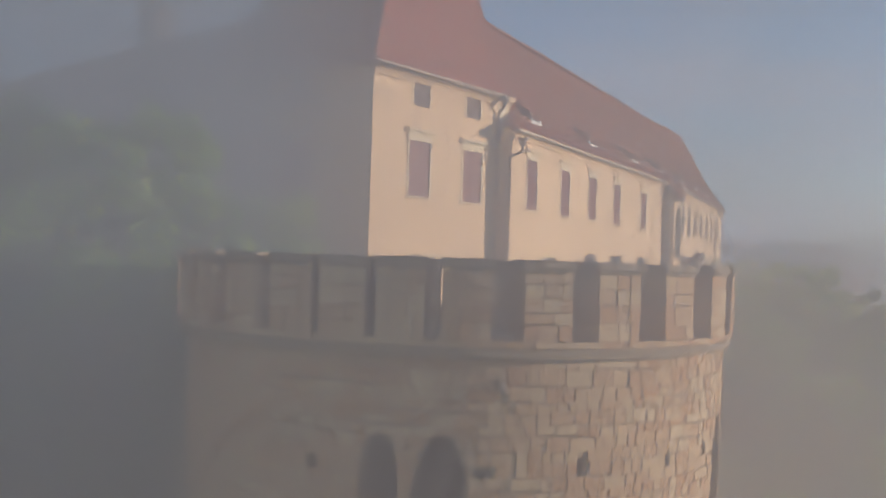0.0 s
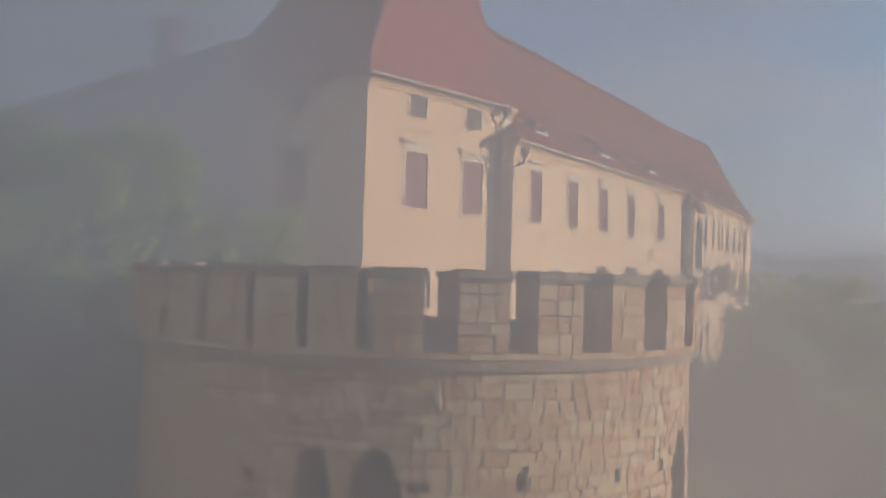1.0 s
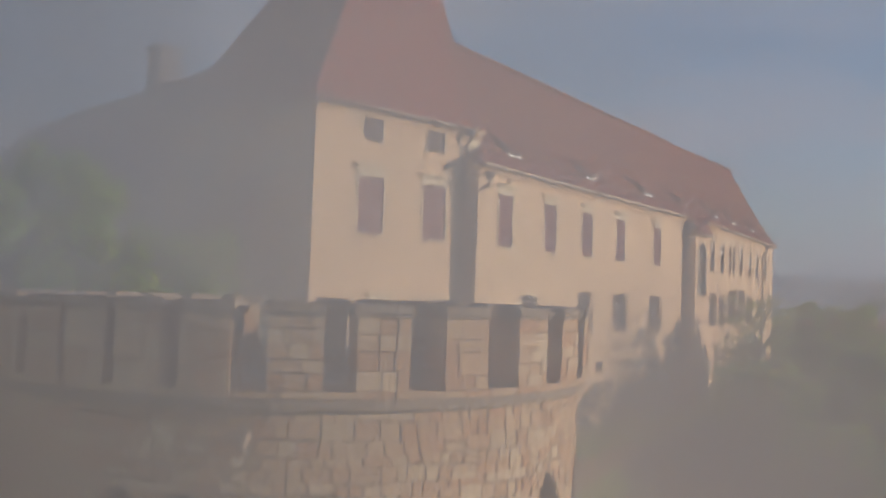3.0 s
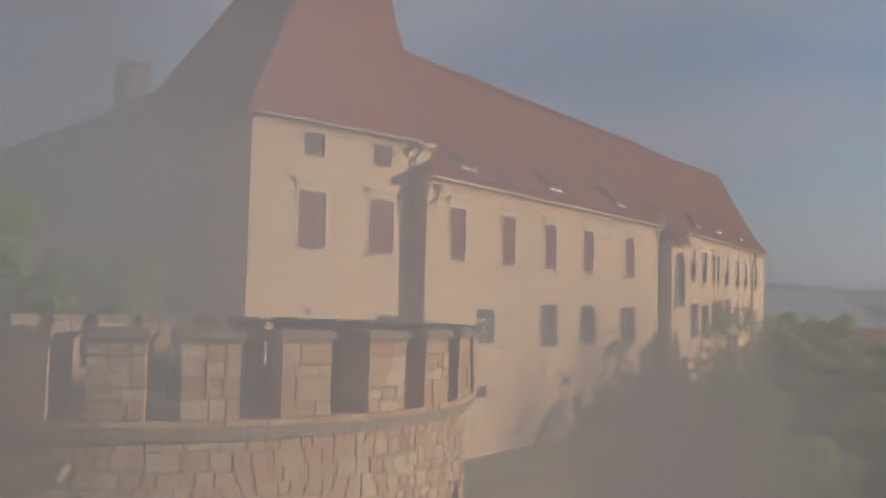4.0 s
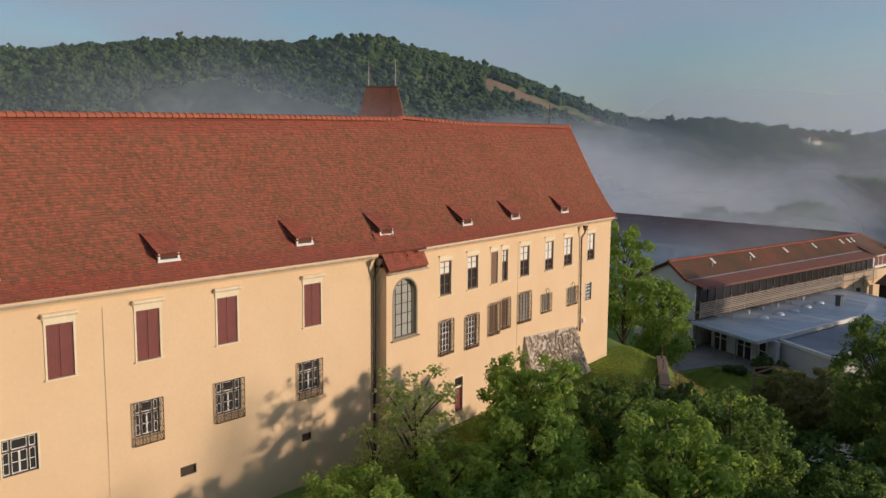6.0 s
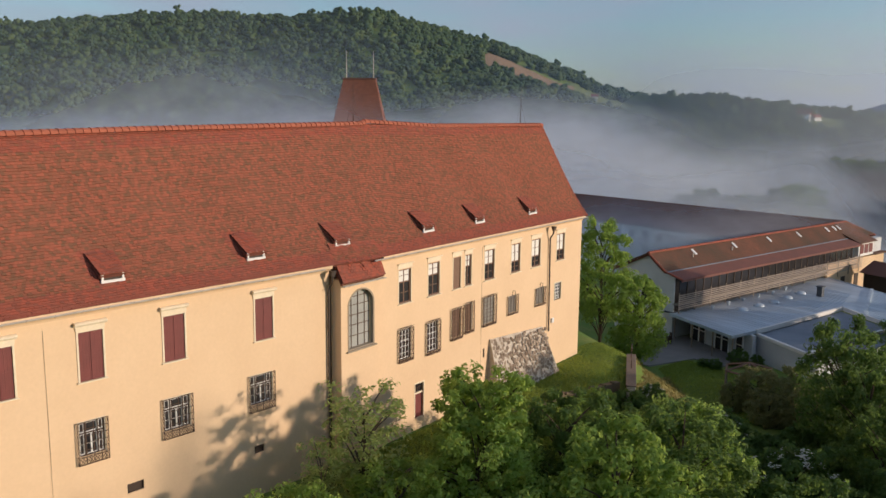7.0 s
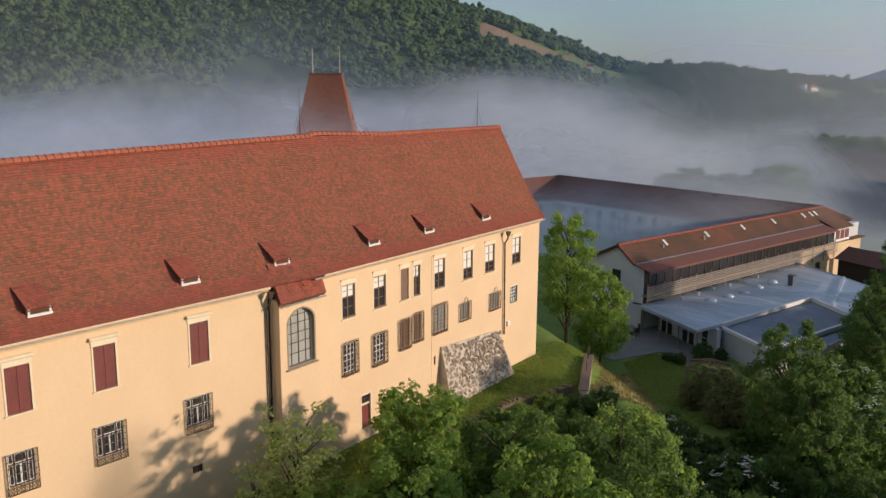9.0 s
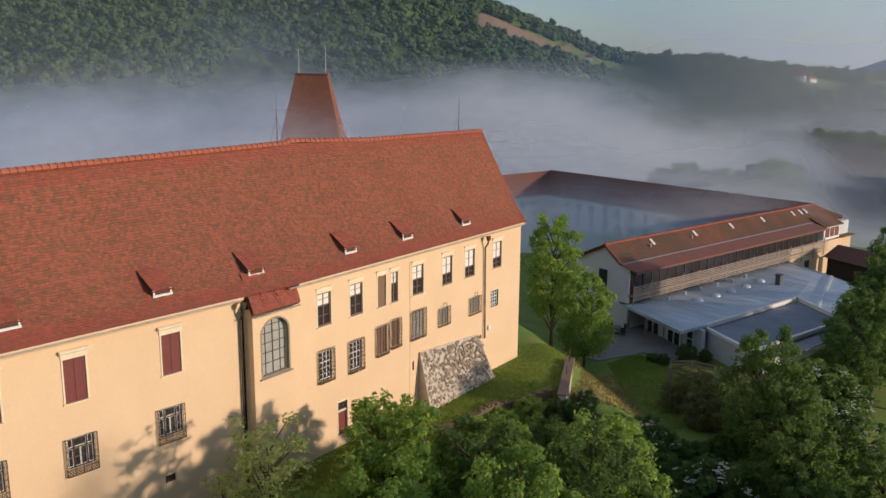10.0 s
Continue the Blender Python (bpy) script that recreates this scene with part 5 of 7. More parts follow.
def border(root, w, h, apron, side, out=-0.14):
    """Scrolled edging all round a flat window grille."""
    bm = bmesh.new()
    for x0, x1 in ((-w - side, -w), (w, w + side)):
        lattice(bm, x0, x1, -apron, h + side, out, side, 0.010)
    for z0, z1 in ((h, h + side), (-apron - 0.04, 0.06)):
        n = max(3, round(2 * w / 0.16))
        for i in range(n):
            xa, xb = -w + 2 * w * i / n, -w + 2 * w * (i + 1) / n
            tube(bm, [(xa, out, z0), (xb, out, z1)], 0.010, 4)
            tube(bm, [(xa, out, z1), (xb, out, z0)], 0.010, 4)
    for z in (h + side, -apron - 0.04):
        tube(bm, [(-w - side, out, z), (w + side, out, z)], 0.014, 5)
    part("grille_border", bm, IRON, root, "scrolled iron edging of the grille")


def crest_scroll(root, h, out=-0.14):
    """The omega-shaped iron crown on top of a grille."""
    bm = bmesh.new()
    pts = [(0.20 * math.sin(a), out, h + 0.20 - 0.17 * math.cos(a)) for a in [-2.5 + 5.0 * i / 14 for i in range(15)]]
    tube(bm, [(-0.2, out, h + 0.1)] + [(x, y, h + 0.22 + (h + 0.20 - z)) for x, y, z in pts] + [(0.2, out, h + 0.1)], 0.016, 5)
    part("grille_crest", bm, IRON, root, "curled iron crest")


def lattice(bm, x0, x1, z0, z1, y, step_len=0.13, r=0.011):
    n = max(1, round((x1 - x0) / step_len))
    m = max(1, round((z1 - z0) / (step_len * 1.5)))
    dx, dz = (x1 - x0) / n, (z1 - z0) / m
    for i in range(n):
        for j in range(m):
            a, b = (x0 + i * dx, y, z0 + j * dz), (x0 + (i + 1) * dx, y, z0 + (j + 1) * dz)
            c, d = (a[0], y, b[2]), (b[0], y, a[2])
            tube(bm, [a, b], r, 4)
            tube(bm, [c, d], r, 4)


def grille(root, w, h, apron=0.32, side=0.1, bars=5, rails=6, out=-0.14):
    """A forged window basket: bars, rails and a latticed apron below."""
    bm = bmesh.new()
    x0, x1 = -w - side, w + side
    for k in range(bars):
        x = x0 + (x1 - x0) * k / (bars - 1)
        tube(bm, [(x, out, -apron), (x, out, h + 0.04)], 0.016, 5)
    for k in range(rails):
        z = (h + 0.04) * k / (rails - 1)
        tube(bm, [(x0, out, z), (x1, out, z)], 0.014, 5)
    for x, z in ((x0, 0.0), (x1, 0.0), (x0, h), (x1, h), (x0, -apron), (x1, -apron)):
        tube(bm, [(x, out, z), (x, 0.02, z)], 0.014, 5)
    tube(bm, [(x0, out, -apron), (x1, out, -apron)], 0.018, 5)
    part("grille_bars", bm, IRON, root, "dark forged iron window grille")
    bm = bmesh.new()
    if apron > 0.05:
        lattice(bm, x0, x1, -apron, 0, out)
    lattice(bm, x1, x1 + 0.01, 0, h, out, 0.12)
    for k in range(8):
        z0 = (h + apron) * k / 8 - apron
        z1 = z0 + (h + apron) / 8
        for sx in (x0, x1):
            tube(bm, [(sx, out, z0), (sx, 0.0, z1)], 0.011, 4)
            tube(bm, [(sx, 0.0, z0), (sx, out, z1)], 0.011, 4)
    part("grille_lattice", bm, IRON, root, "dark iron zigzag lattice")


def grille_window(w, h, apron=0.32, side=0.1, bars=5, rails=6, shutter=None, cols=0, edged=False, crest_on=False):
    root = thing("window", None, "white casement window behind a dark forged iron grille", "window", kind="structure")
    if shutter:
        for x0, x1 in ((-w, 0), (0, w)):
            ob = leaf(root, x0, x1, 0, h, 0.06)
            ob.data.materials[0] = WALNUT if shutter == "brown" else GREYLEAF
            ob["label"] = shutter + " boarded shutter"
        root["label"] = "window with %s shutters behind a forged iron grille" % shutter
    else:
        if cols:
            casement(root, w, h, cols=cols)
        else:
            quad_casement(root, w, h)
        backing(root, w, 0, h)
    surround(root, w, 0, h, 0.05, 0.012)
    grille(root, w, h, apron, side, bars, rails)
    if edged:
        border(root, w, h, apron, side)
    if crest_on:
        crest_scroll(root, h)
    return root


def plain_window(w, h, hooded=False):
    root = thing("window", None, "white casement window with small panes in a dark frame", "window", kind="structure")
    if w > 0.55:
        quad_casement(root, w, h)
    else:
        casement(root, w, h)
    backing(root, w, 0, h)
    surround(root, w, 0, h, 0.07, 0.02)
    if hooded:
        hood(root, w, h + 0.07)
        sill(root, w, 0)
    return root


BLIND = material("pale_blind", (0.80, 0.77, 0.70), 0.8, (0.66, 0.62, 0.56), 3, 0.5, 0.1, 20, 0.05)


def sash_window(w, h, shut=False, split=0.6):
    """Upper far windows: dark frame, pale blind in the upper half."""
    root = thing("window", None, "tall dark-framed window with a pale blind behind the upper panes", "window", kind="structure")
    if shut:
        leaf(root, -w, w, 0, h, 0.06).data.materials[0] = WALNUT
        root["label"] = "tall window closed with a brown boarded shutter"
    else:
        y = 0.12
        rows = [(-w, -w + 0.07, y - 0.06, y + 0.02, 0, h), (w - 0.07, w, y - 0.06, y + 0.02, 0, h), (-w, w, y - 0.061, y + 0.02, h - 0.07, h), (-w, w, y - 0.061, y + 0.02, 0, 0.07),
                (-0.035, 0.035, y - 0.03, y + 0.02, 0, h), (-w, w, y - 0.031, y + 0.02, h * split - 0.035, h * split + 0.035)]
        for z in (h * split * 0.5, h * (1 + split) / 2):
            rows.append((-w, w, y - 0.02, y + 0.02, z - 0.015, z + 0.015))
        boxes("window_frame", rows, WALNUT, root, "brown wooden frame")
        for x0, x1 in ((-w + 0.07, -0.035), (0.035, w - 0.07)):
            boxes("pane", [(x0, x1, y, y + 0.006, 0.07, h * split - 0.035)], GLASS, root)
            boxes("pane", [(x0, x1, y, y + 0.006, h * split + 0.035, h - 0.07)], GLASS, root)
            boxes("blind", [(x0, x1, y - 0.008, y - 0.002, h * split + 0.03, h - 0.07)], BLIND, root, "pale drawn blind")
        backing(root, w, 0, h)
    boxes("window_surround", [(-w - 0.06, -w, -0.012, 0.03, 0, h), (w, w + 0.06, -0.012, 0.03, 0, h)], TRIM, root)
    boxes("frieze", [(-w - 0.10, w + 0.10, -0.03, 0.02, h + 0.06, h + 0.30)], TRIM, root)
    boxes("hood_mould", [(-w - 0.16, w + 0.16, -0.12, 0.02, h + 0.30, h + 0.37)], TRIM, root, bevel=0.015)
    sill(root, w, 0)
    return root


count = [0]
MADE = {}


def put_window(line, rect, maker, *args, **kw):
    u0, u1, z0, z1 = rect
    w, h = round((u1 - u0) / 2, 2), round(z1 - z0, 2)
    key = (maker, w, h, args, tuple(sorted(kw.items())))
    m = line.spot((u0 + u1) / 2, z0)
    if key in MADE:
        ob = copy_thing(MADE[key], m)
    else:
        ob = MADE[key] = maker(w, h, *args, **kw)
        ob.matrix_basis = m
    count[0] += 1
    ob.name = "window_%d" % count[0]
    return ob


for r in T_ATTIC:
    put_window(T, r, shutter_window, False)
for r in T_SHUT:
    put_window(T, r, shutter_window)
put_window(T, T_LOW[0], plain_window, True)
put_window(T, T_LOW[1], plain_window)
put_window(S, S_OPEN[0], shutter_window, False)
for r in S_OPEN[1:]:
    put_window(S, r, shutter_window)
for r in B_SHUT:
    put_window(B, r, shutter_window)
put_window(B, B_PLAIN[0], plain_window)
for r in B_GRILLE:
    put_window(B, r, grille_window)
for i, r in enumerate(C_UP):
    put_window(C, r, sash_window, i == 2, 0.62 if i < 4 else 0.52 if i == 4 else 0.38)
for i, r in enumerate(C_LOW):
    if i == 7:
        put_window(C, r, plain_window)
    else:
        put_window(C, r, grille_window, 0.08, 0.15, 5, 8, (None, None, "brown", "brown", "grey", "grey", "grey")[i], 3, i < 5, i > 4)


def vent(line, r):
    root = thing("wall_vent", line.spot((r[0] + r[1]) / 2, r[2]), "small dark vent opening with a wooden flap in the plaster wall", "vent", "vents in the palace front")
    w, h = (r[1] - r[0]) / 2, r[3] - r[2]
    boxes("vent_flap", [(-w, w, 0.10, 0.13, 0, h)], DARKWOOD, root)
    boxes("vent_frame", [(-w, -w + 0.04, 0.05, 0.1, 0, h), (w - 0.04, w, 0.05, 0.1, 0, h), (-w + 0.04, w - 0.04, 0.05, 0.1, h - 0.04, h), (-w + 0.04, w - 0.04, 0.05, 0.1, 0, 0.04)], DARKWOOD, root)


for r in B_VENT:
    vent(B, r)
for r in T_SLIT:
    vent(T, r)
for r in C_SLIT:
    vent(C, r)

# small white service box on the far front
meter = thing("wall_box", C.spot(21.85, 4.5), "small white metal service box on the plaster wall", "box")
boxes("box_body", [(-0.16, 0.16, -0.12, 0.03, 0, 0.34)], WHITE, meter, bevel=0.012)
boxes("box_door", [(-0.135, 0.135, -0.128, -0.118, 0.03, 0.31)], WHITE, meter)
# side door of the far front
door = thing("door_1", C.spot((C_DOOR[0][0] + C_DOOR[0][1]) / 2, C_DOOR[0][2]), "narrow brown wooden door with a small barred fanlight", "door", kind="structure")
leaf(door, -0.41, 0.41, 0, 1.45, 0.12)
boxes("door_frame", [(-0.41, 0.41, 0.06, 0.2, 1.45, 1.55), (-0.49, -0.41, -0.02, 0.05, 0, 2.12), (0.41, 0.49, -0.02, 0.05, 0, 2.12), (-0.49, 0.49, -0.021, 0.05, 2.1, 2.18)], TRIM, door)
boxes("fanlight", [(-0.41, 0.41, 0.16, 0.17, 1.55, 2.1)], GLASS, door)
boxes("fanlight_bars", [(x - 0.012, x + 0.012, 0.12, 0.14, 1.55, 2.1) for x in (-0.2, 0, 0.2)] + [(-0.41, 0.41, 0.121, 0.139, 1.82, 1.84)], IRON, door)

# arched window of the bay
ARCH = thing("window_arched", D.spot(1.56, 7.42) @ Matrix.Diagonal((1.09, 1, 0.894, 1)), "tall round-headed window with pale panes and dark glazing bars", "window", kind="structure")
bw, spring, rad = 0.97, 2.61, 0.97


def arch_outline(w, s, n=14):
    return [(-w, 0)] + [(w, 0)] + [(w * math.cos(math.pi * k / n), s + w * math.sin(math.pi * k / n)) for k in range(n + 1)]


bm = bmesh.new()
for sx in (-1, 1):
    pts = [(sx * rad * math.cos(math.pi / 2 * k / 8), spring + rad * math.sin(math.pi / 2 * k / 8)) for k in range(9)] + [(sx * rad, spring + rad)]
    prism(bm, pts if sx > 0 else pts[::-1], 0.0, 0.55)
part("arch_spandrel", bm, PLASTER, ARCH)
PALEGLASS = material("pale_glazing", (0.42, 0.42, 0.38), 0.25, (0.30, 0.30, 0.28), 1.2, 0.6, 0.1, 10, 0.0, spec=0.6)
STONETRIM = material("grey_stone_trim", (0.36, 0.30, 0.22), 0.9, (0.26, 0.21, 0.15), 2, 0.6, 0.3, 16, 0.3)
for z0, z1 in ((-0.02, 0.75), (0.75, 1.4), (1.4, 2.0), (2.0, 2.6)):
    for x0, x1 in ((-0.9, -0.02), (0.02, 0.9)):
        boxes("pane", [(x0, x1, 0.26, 0.27, z0 + 0.02, z1 - 0.02)], PALEGLASS, ARCH)
bm = bmesh.new()
prism(bm, [(-0.9, 2.62)] + [(0.9 * math.cos(math.pi * k / 12), 2.62 + 0.9 * math.sin(math.pi * k / 12)) for k in range(13)][:-1], 0.26, 0.27)
part("pane", bm, PALEGLASS, ARCH)
boxes("pane_backing", [(-0.97, 0.97, 0.285, 0.30, 0.02, 3.56)], PALEGLASS, ARCH)
rows = [(-0.02, 0.02, 0.22, 0.26, 0.0, 3.55)] + [(-0.95, 0.95, 0.221, 0.26, z - 0.018, z + 0.018) for z in (0.04, 0.75, 1.4, 2.0, 2.6, 3.1)] + [(x - 0.012, x + 0.012, 0.222, 0.26, 0.0, 3.2) for x in (-0.48, 0.48)]
boxes("glazing_bars", rows, IRON, ARCH)
bm = bmesh.new()
outer, inner = arch_outline(rad, spring), arch_outline(rad - 0.09, spring)
inner[0], inner[1] = (inner[0][0], 0.07), (inner[1][0], 0.07)
for i in range(len(outer)):
    j = (i + 1) % len(outer)
    q = [(outer[i], -0.02), (outer[j], -0.02), (inner[j], -0.02), (inner[i], -0.02)]
    q2 = [(outer[i], 0.283), (outer[j], 0.283), (inner[j], 0.283), (inner[i], 0.283)]
    a = [bm.verts.new((p[0] * 0.999, y, p[1])) for p, y in q]
    b = [bm.verts.new((p[0] * 0.999, y, p[1])) for p, y in q2]
    bm.faces.new(a[::-1])
    bm.faces.new((a[2], b[2], b[3], a[3]))
    bm.faces.new((a[0], a[3], b[3], b[0]))
part("window_surround", bm, STONETRIM, ARCH, "grey-brown stone surround")
boxes("window_sill", [(-1.08, 1.08, -0.12, -0.025, -0.1, -0.004)], STONETRIM, ARCH, bevel=0.01)


# ---- gutters, drain pipes, eaves ----
def gutter(line, u0, u1, z, out, label="dark metal eaves gutter under the roof edge"):
    ob = thing("gutter", None, label, "gutter", "eaves gutters")
    bm = bmesh.new()
    prof = [(0.07 * math.cos(math.pi + math.pi * k / 6), 0.07 * math.sin(math.pi + math.pi * k / 6)) for k in range(7)] + [(0.055, 0.0), (0.0, -0.05), (-0.055, 0.0)]
    a, b = [[bm.verts.new(line.at(u, out + x, z + y)) for x, y in prof] for u in (u0, u1)]
    n = len(prof)
    for i in range(n):
        bm.faces.new((a[i], a[(i + 1) % n], b[(i + 1) % n], b[i]))
    bm.faces.new(a[::-1])
    bm.faces.new(b)
    part("trough", bm, ZINC, ob)
    k = u0 + 0.4
    while k < u1:
        bm = bmesh.new()
        tube(bm, [line.at(k, out + 0.08, z + 0.01), line.at(k, out, z - 0.08), line.at(k, out - 0.25, z - 0.06)], 0.012, 4)
        k += 1.1
        part("bracket", bm, COPPER, ob)


def cornice(line, u0, u1, z, name="eaves_cornice"):
    bm = bmesh.new()
    prof = ((0.0, -0.36), (0.06, -0.36), (0.09, -0.28), (0.17, -0.2), (0.27, -0.15), (0.30, -0.06), (0.30, 0.0), (0.0, 0.0))
    a, b = [[bm.verts.new(line.at(u, o, z + h)) for o, h in prof] for u in (u0, u1)]
    n = len(prof)
    for i in range(n):
        bm.faces.new((a[i], a[(i + 1) % n], b[(i + 1) % n], b[i]))
    bm.faces.new(a[::-1])
    bm.faces.new(b)
    tagged(part(name, bm, PLASTER), "cream plaster eaves cornice", "cornice", kind="structure")


cornice(B, 0, B.length, EAVE_B - 0.1)
cornice(C, 2.2, C.length, EAVE_B - 0.1)
cornice(T, 0, T.length, EAVE_T - 0.02)
cornice(S, 0, S.length, EAVE_T - 0.02)
gutter(B, -0.3, 21.6, EAVE_B - 0.18, 0.37)
gutter(C, 1.4, C.length + 0.2, EAVE_B - 0.18, 0.37)
gutter(D, -0.15, D.length + 0.2, EAVE_D - 0.14, 0.36)
gutter(T, -0.3, 6.9, EAVE_T - 0.06, 0.48)


def drain(pts, label):
    ob = thing("drain_pipe", None, label, "drain pipe", "rainwater drain pipes")
    bm = bmesh.new()
    tube(bm, pts, 0.06, 10)
    part("pipe", bm, PIPE, ob)
    top = Vector(pts[0])
    bm = bmesh.new()
    box(bm, -0.14, 0.14, -0.14, 0.14, -0.05, 0.28, Matrix.Translation(top))
    for v in bm.verts:
        if v.co.z < top.z:
            v.co = top + (v.co - top) * 0.6
    part("hopper_head", bm, PIPE, ob)
    a, b = Vector(pts[-2]), Vector(pts[-1])
    for k in range(1, 5):
        bm = bmesh.new()
        q = a.lerp(b, k / 5)
        tube(bm, [q - Vector((0, 0, 0.04)), q + Vector((0, 0, 0.04))], 0.075, 10)
        part("clip", bm, PIPE, ob)


drain([T.at(6.98, 0.40, 13.0), T.at(6.98, 0.36, 12.85), T.at(6.98, 0.14, 12.7), T.at(6.98, 0.12, 0.9)], "dark metal drain pipe in the corner of the end pavilion")
drain([B.at(0.1, 0.42, 11.35), B.at(0.1, 0.38, 11.1), Vector((-18.72, 28.36, 10.8)), Vector((-18.95, 28.36, 0.9))], "dark metal drain pipe at the corner of the long wing")
drain([B.at(B.length - 0.15, 0.45, 11.5), B.at(B.length - 0.15, 0.40, 11.2), B.at(B.length - 0.14, 0.12, 10.8), B.at(B.length - 0.14, 0.12, 0.9)], "dark metal drain pipe beside the projecting bay")
drain([C.at(21.0, 0.42, 11.45), C.at(21.0, 0.38, 11.2), C.at(21.05, 0.12, 10.85), C.at(21.2, 0.12, 4.0)], "dark metal drain pipe on the far front")
# lightning conductors down the front
for line, u, z1 in ((B, 1.12, 11.3), (B, 7.45, 11.3), (C, 12.35, 11.3)):
    ob = thing("conductor_wire", None, "thin grey lightning conductor wire on the plaster", "wire", "lightning conductors")
    bm = bmesh.new()
    tube(bm, [line.at(u, 0.02, z1), line.at(u + 0.02, 0.02, (z1 + 1) / 2), line.at(u, 0.02, 1.2)], 0.007, 5)
    part("wire", bm, STONETRIM, ob)

# pale plaster patch at the top corner of the pavilion
patch = thing("wall_patch", T.spot(7.46, 12.0), "clean whitish plaster patch at the pavilion's upper corner", "wall", kind="structure")
boxes("plaster_patch", [(-0.36, 0.42, -0.012, 0.02, -0.6, 1.0)], TRIM, patch)


# ---- dormers, masts, spire ----
def dormer(line, slope, length, u, first):
    """A small shed dormer: white framed opening, sheet metal cheeks and a tiled roof that runs back into the slope."""
    s = (u - first) / length
    foot = slope(s, 0.152)
    depth, rise_at = [], []
    for k in range(1, 9):
        q = slope(s, 0.152 + 0.021 * k) - foot
        depth.append(-q.dot(line.n))
        rise_at.append(q.z)
    root = thing("dormer", Matrix.Translation(foot + line.n * 0.05 - line.p0) @ line.m, "small shed dormer with a white-framed opening and red tiled roof", "dormer", "dormers on the palace roof")
    w, h = 0.5, 0.37
    boxes("dormer_frame", [(-w, -w + 0.09, -0.04, 0.04, 0, h), (w - 0.09, w, -0.04, 0.04, 0, h), (-w - 0.03, w + 0.03, -0.07, 0.04, -0.06, 0.05), (-w, w, -0.041, 0.04, h - 0.05, h)], WHITE, root, "white painted frame")
    # dark sheet across the frame for the shade inside the opening
    boxes("dormer_opening", [(-w + 0.09, w - 0.09, 0.02, 0.04, 0.05, h - 0.05)], DARKWOOD, root)
    back, rise = depth[-1] + 0.05, rise_at[-1] + 0.06
    mid, low = depth[3] + 0.05, rise_at[3]
    for sx in (-1, 1):
        bm = bmesh.new()
        side = ((0.03, -0.05), (0.03, h), (back, rise), (mid, low - 0.05))
        a = [bm.verts.new((sx * w, y, zz)) for y, zz in side]
        b = [bm.verts.new((sx * (w - 0.06), y, zz)) for y, zz in side]
        bm.faces.new(a)
        bm.faces.new(b[::-1])
        for i in range(len(side)):
            j = (i + 1) % len(side)
            bm.faces.new((a[i], b[i], b[j], a[j]))
        part("cheek", bm, COPPER, root, "dark sheet metal cheek")
    e0, e1 = Vector((-w - 0.08, -0.12, h - 0.06)), Vector((w + 0.08, -0.12, h - 0.06))
    r0, r1 = Vector((-w - 0.16, back + 0.03, rise + 0.03)), Vector((w + 0.10, back + 0.03, rise + 0.03))
    tiles("dormer_tiles", e0, e1, r0, r1, root, TILERED, 0.0, seed=int(u * 10) + 50, wave=0.0)
    return root


pc = slope_point(ec0, ec1, rm1, rc, BELL)
for line, slope, length, first, us in ((B, pb, (eb - ea).length, 1.0, DORMERS_B), (C, pc, (ec1 - ec0).length, 2.0, DORMERS_C)):
    for u in us:
        dormer(line, slope, length, u, first)
dormer(B, slope_point(eb, ec0, rm0, rm1, BELL), (ec0 - eb).length, 23.35, B.length + 0.25)


def mast(p, h, label):
    ob = thing("lightning_rod", Matrix.Translation(p), label, "lightning rod", "lightning rods")
    bm = bmesh.new()
    tube(bm, [(0, 0, -0.2), (0, 0, h * 0.6), (0.03, 0, h)], [0.03, 0.02, 0.008], 6)
    part("rod", bm, IRON, ob)
    bm = bmesh.new()
    for a in (0.4, 2.5, 4.6):
        tube(bm, [(0, 0, h * 0.55), (0.5 * math.cos(a), 0.5 * math.sin(a), -0.25)], 0.008, 4)
    part("stay", bm, IRON, ob)


mast(rb + Vector((0.1, -0.6, 0.1)), 3.0, "thin iron lightning rod on the palace ridge")
mast(rb.lerp(rc, 0.86) + Vector((0, 0, 0.05)), 2.8, "thin iron lightning rod on the palace ridge")

spire = thing("courtyard_tower", pose(-55.85, 76.1, 0, 0, 0, 50), "square courtyard tower with a steep dark red roof", "tower")
bm = bmesh.new()
box(bm, -4.2, 4.2, -4.2, 4.2, -4, 11.5)
part("tower_walls", bm, PLASTER, spire)
lo = [Vector((-4.4, -4.4, 11.4)), Vector((4.4, -4.4, 11.4)), Vector((4.4, 4.4, 11.4)), Vector((-4.4, 4.4, 11.4))]
md = [Vector((x * 2.75, y * 2.1, 17.0)) for x, y in ((-1, -1), (1, -1), (1, 1), (-1, 1))]
hi = [Vector((x * 1.5, y * 0.72, 22.6)) for x, y in ((-1, -1), (1, -1), (1, 1), (-1, 1))]
for k in range(4):
    tiles("spire_tiles", lo[k], lo[(k + 1) % 4], md[k], md[(k + 1) % 4], spire, SPIRE, 0.0, 0.3, 0.3, seed=70 + k, wave=0.0)
    tiles("spire_tiles", md[k], md[(k + 1) % 4], hi[k], hi[(k + 1) % 4], spire, SPIRE, 0.0, 0.3, 0.3, seed=75 + k, wave=0.0)
for k in range(4):
    ridge_tiles("hip_tiles", [lo[k], md[k], hi[k]], spire, SPIRE, 0.06)
boxes("flat_cap", [(-1.58, 1.58, -0.80, 0.80, 22.55, 22.72)], COPPER, spire)
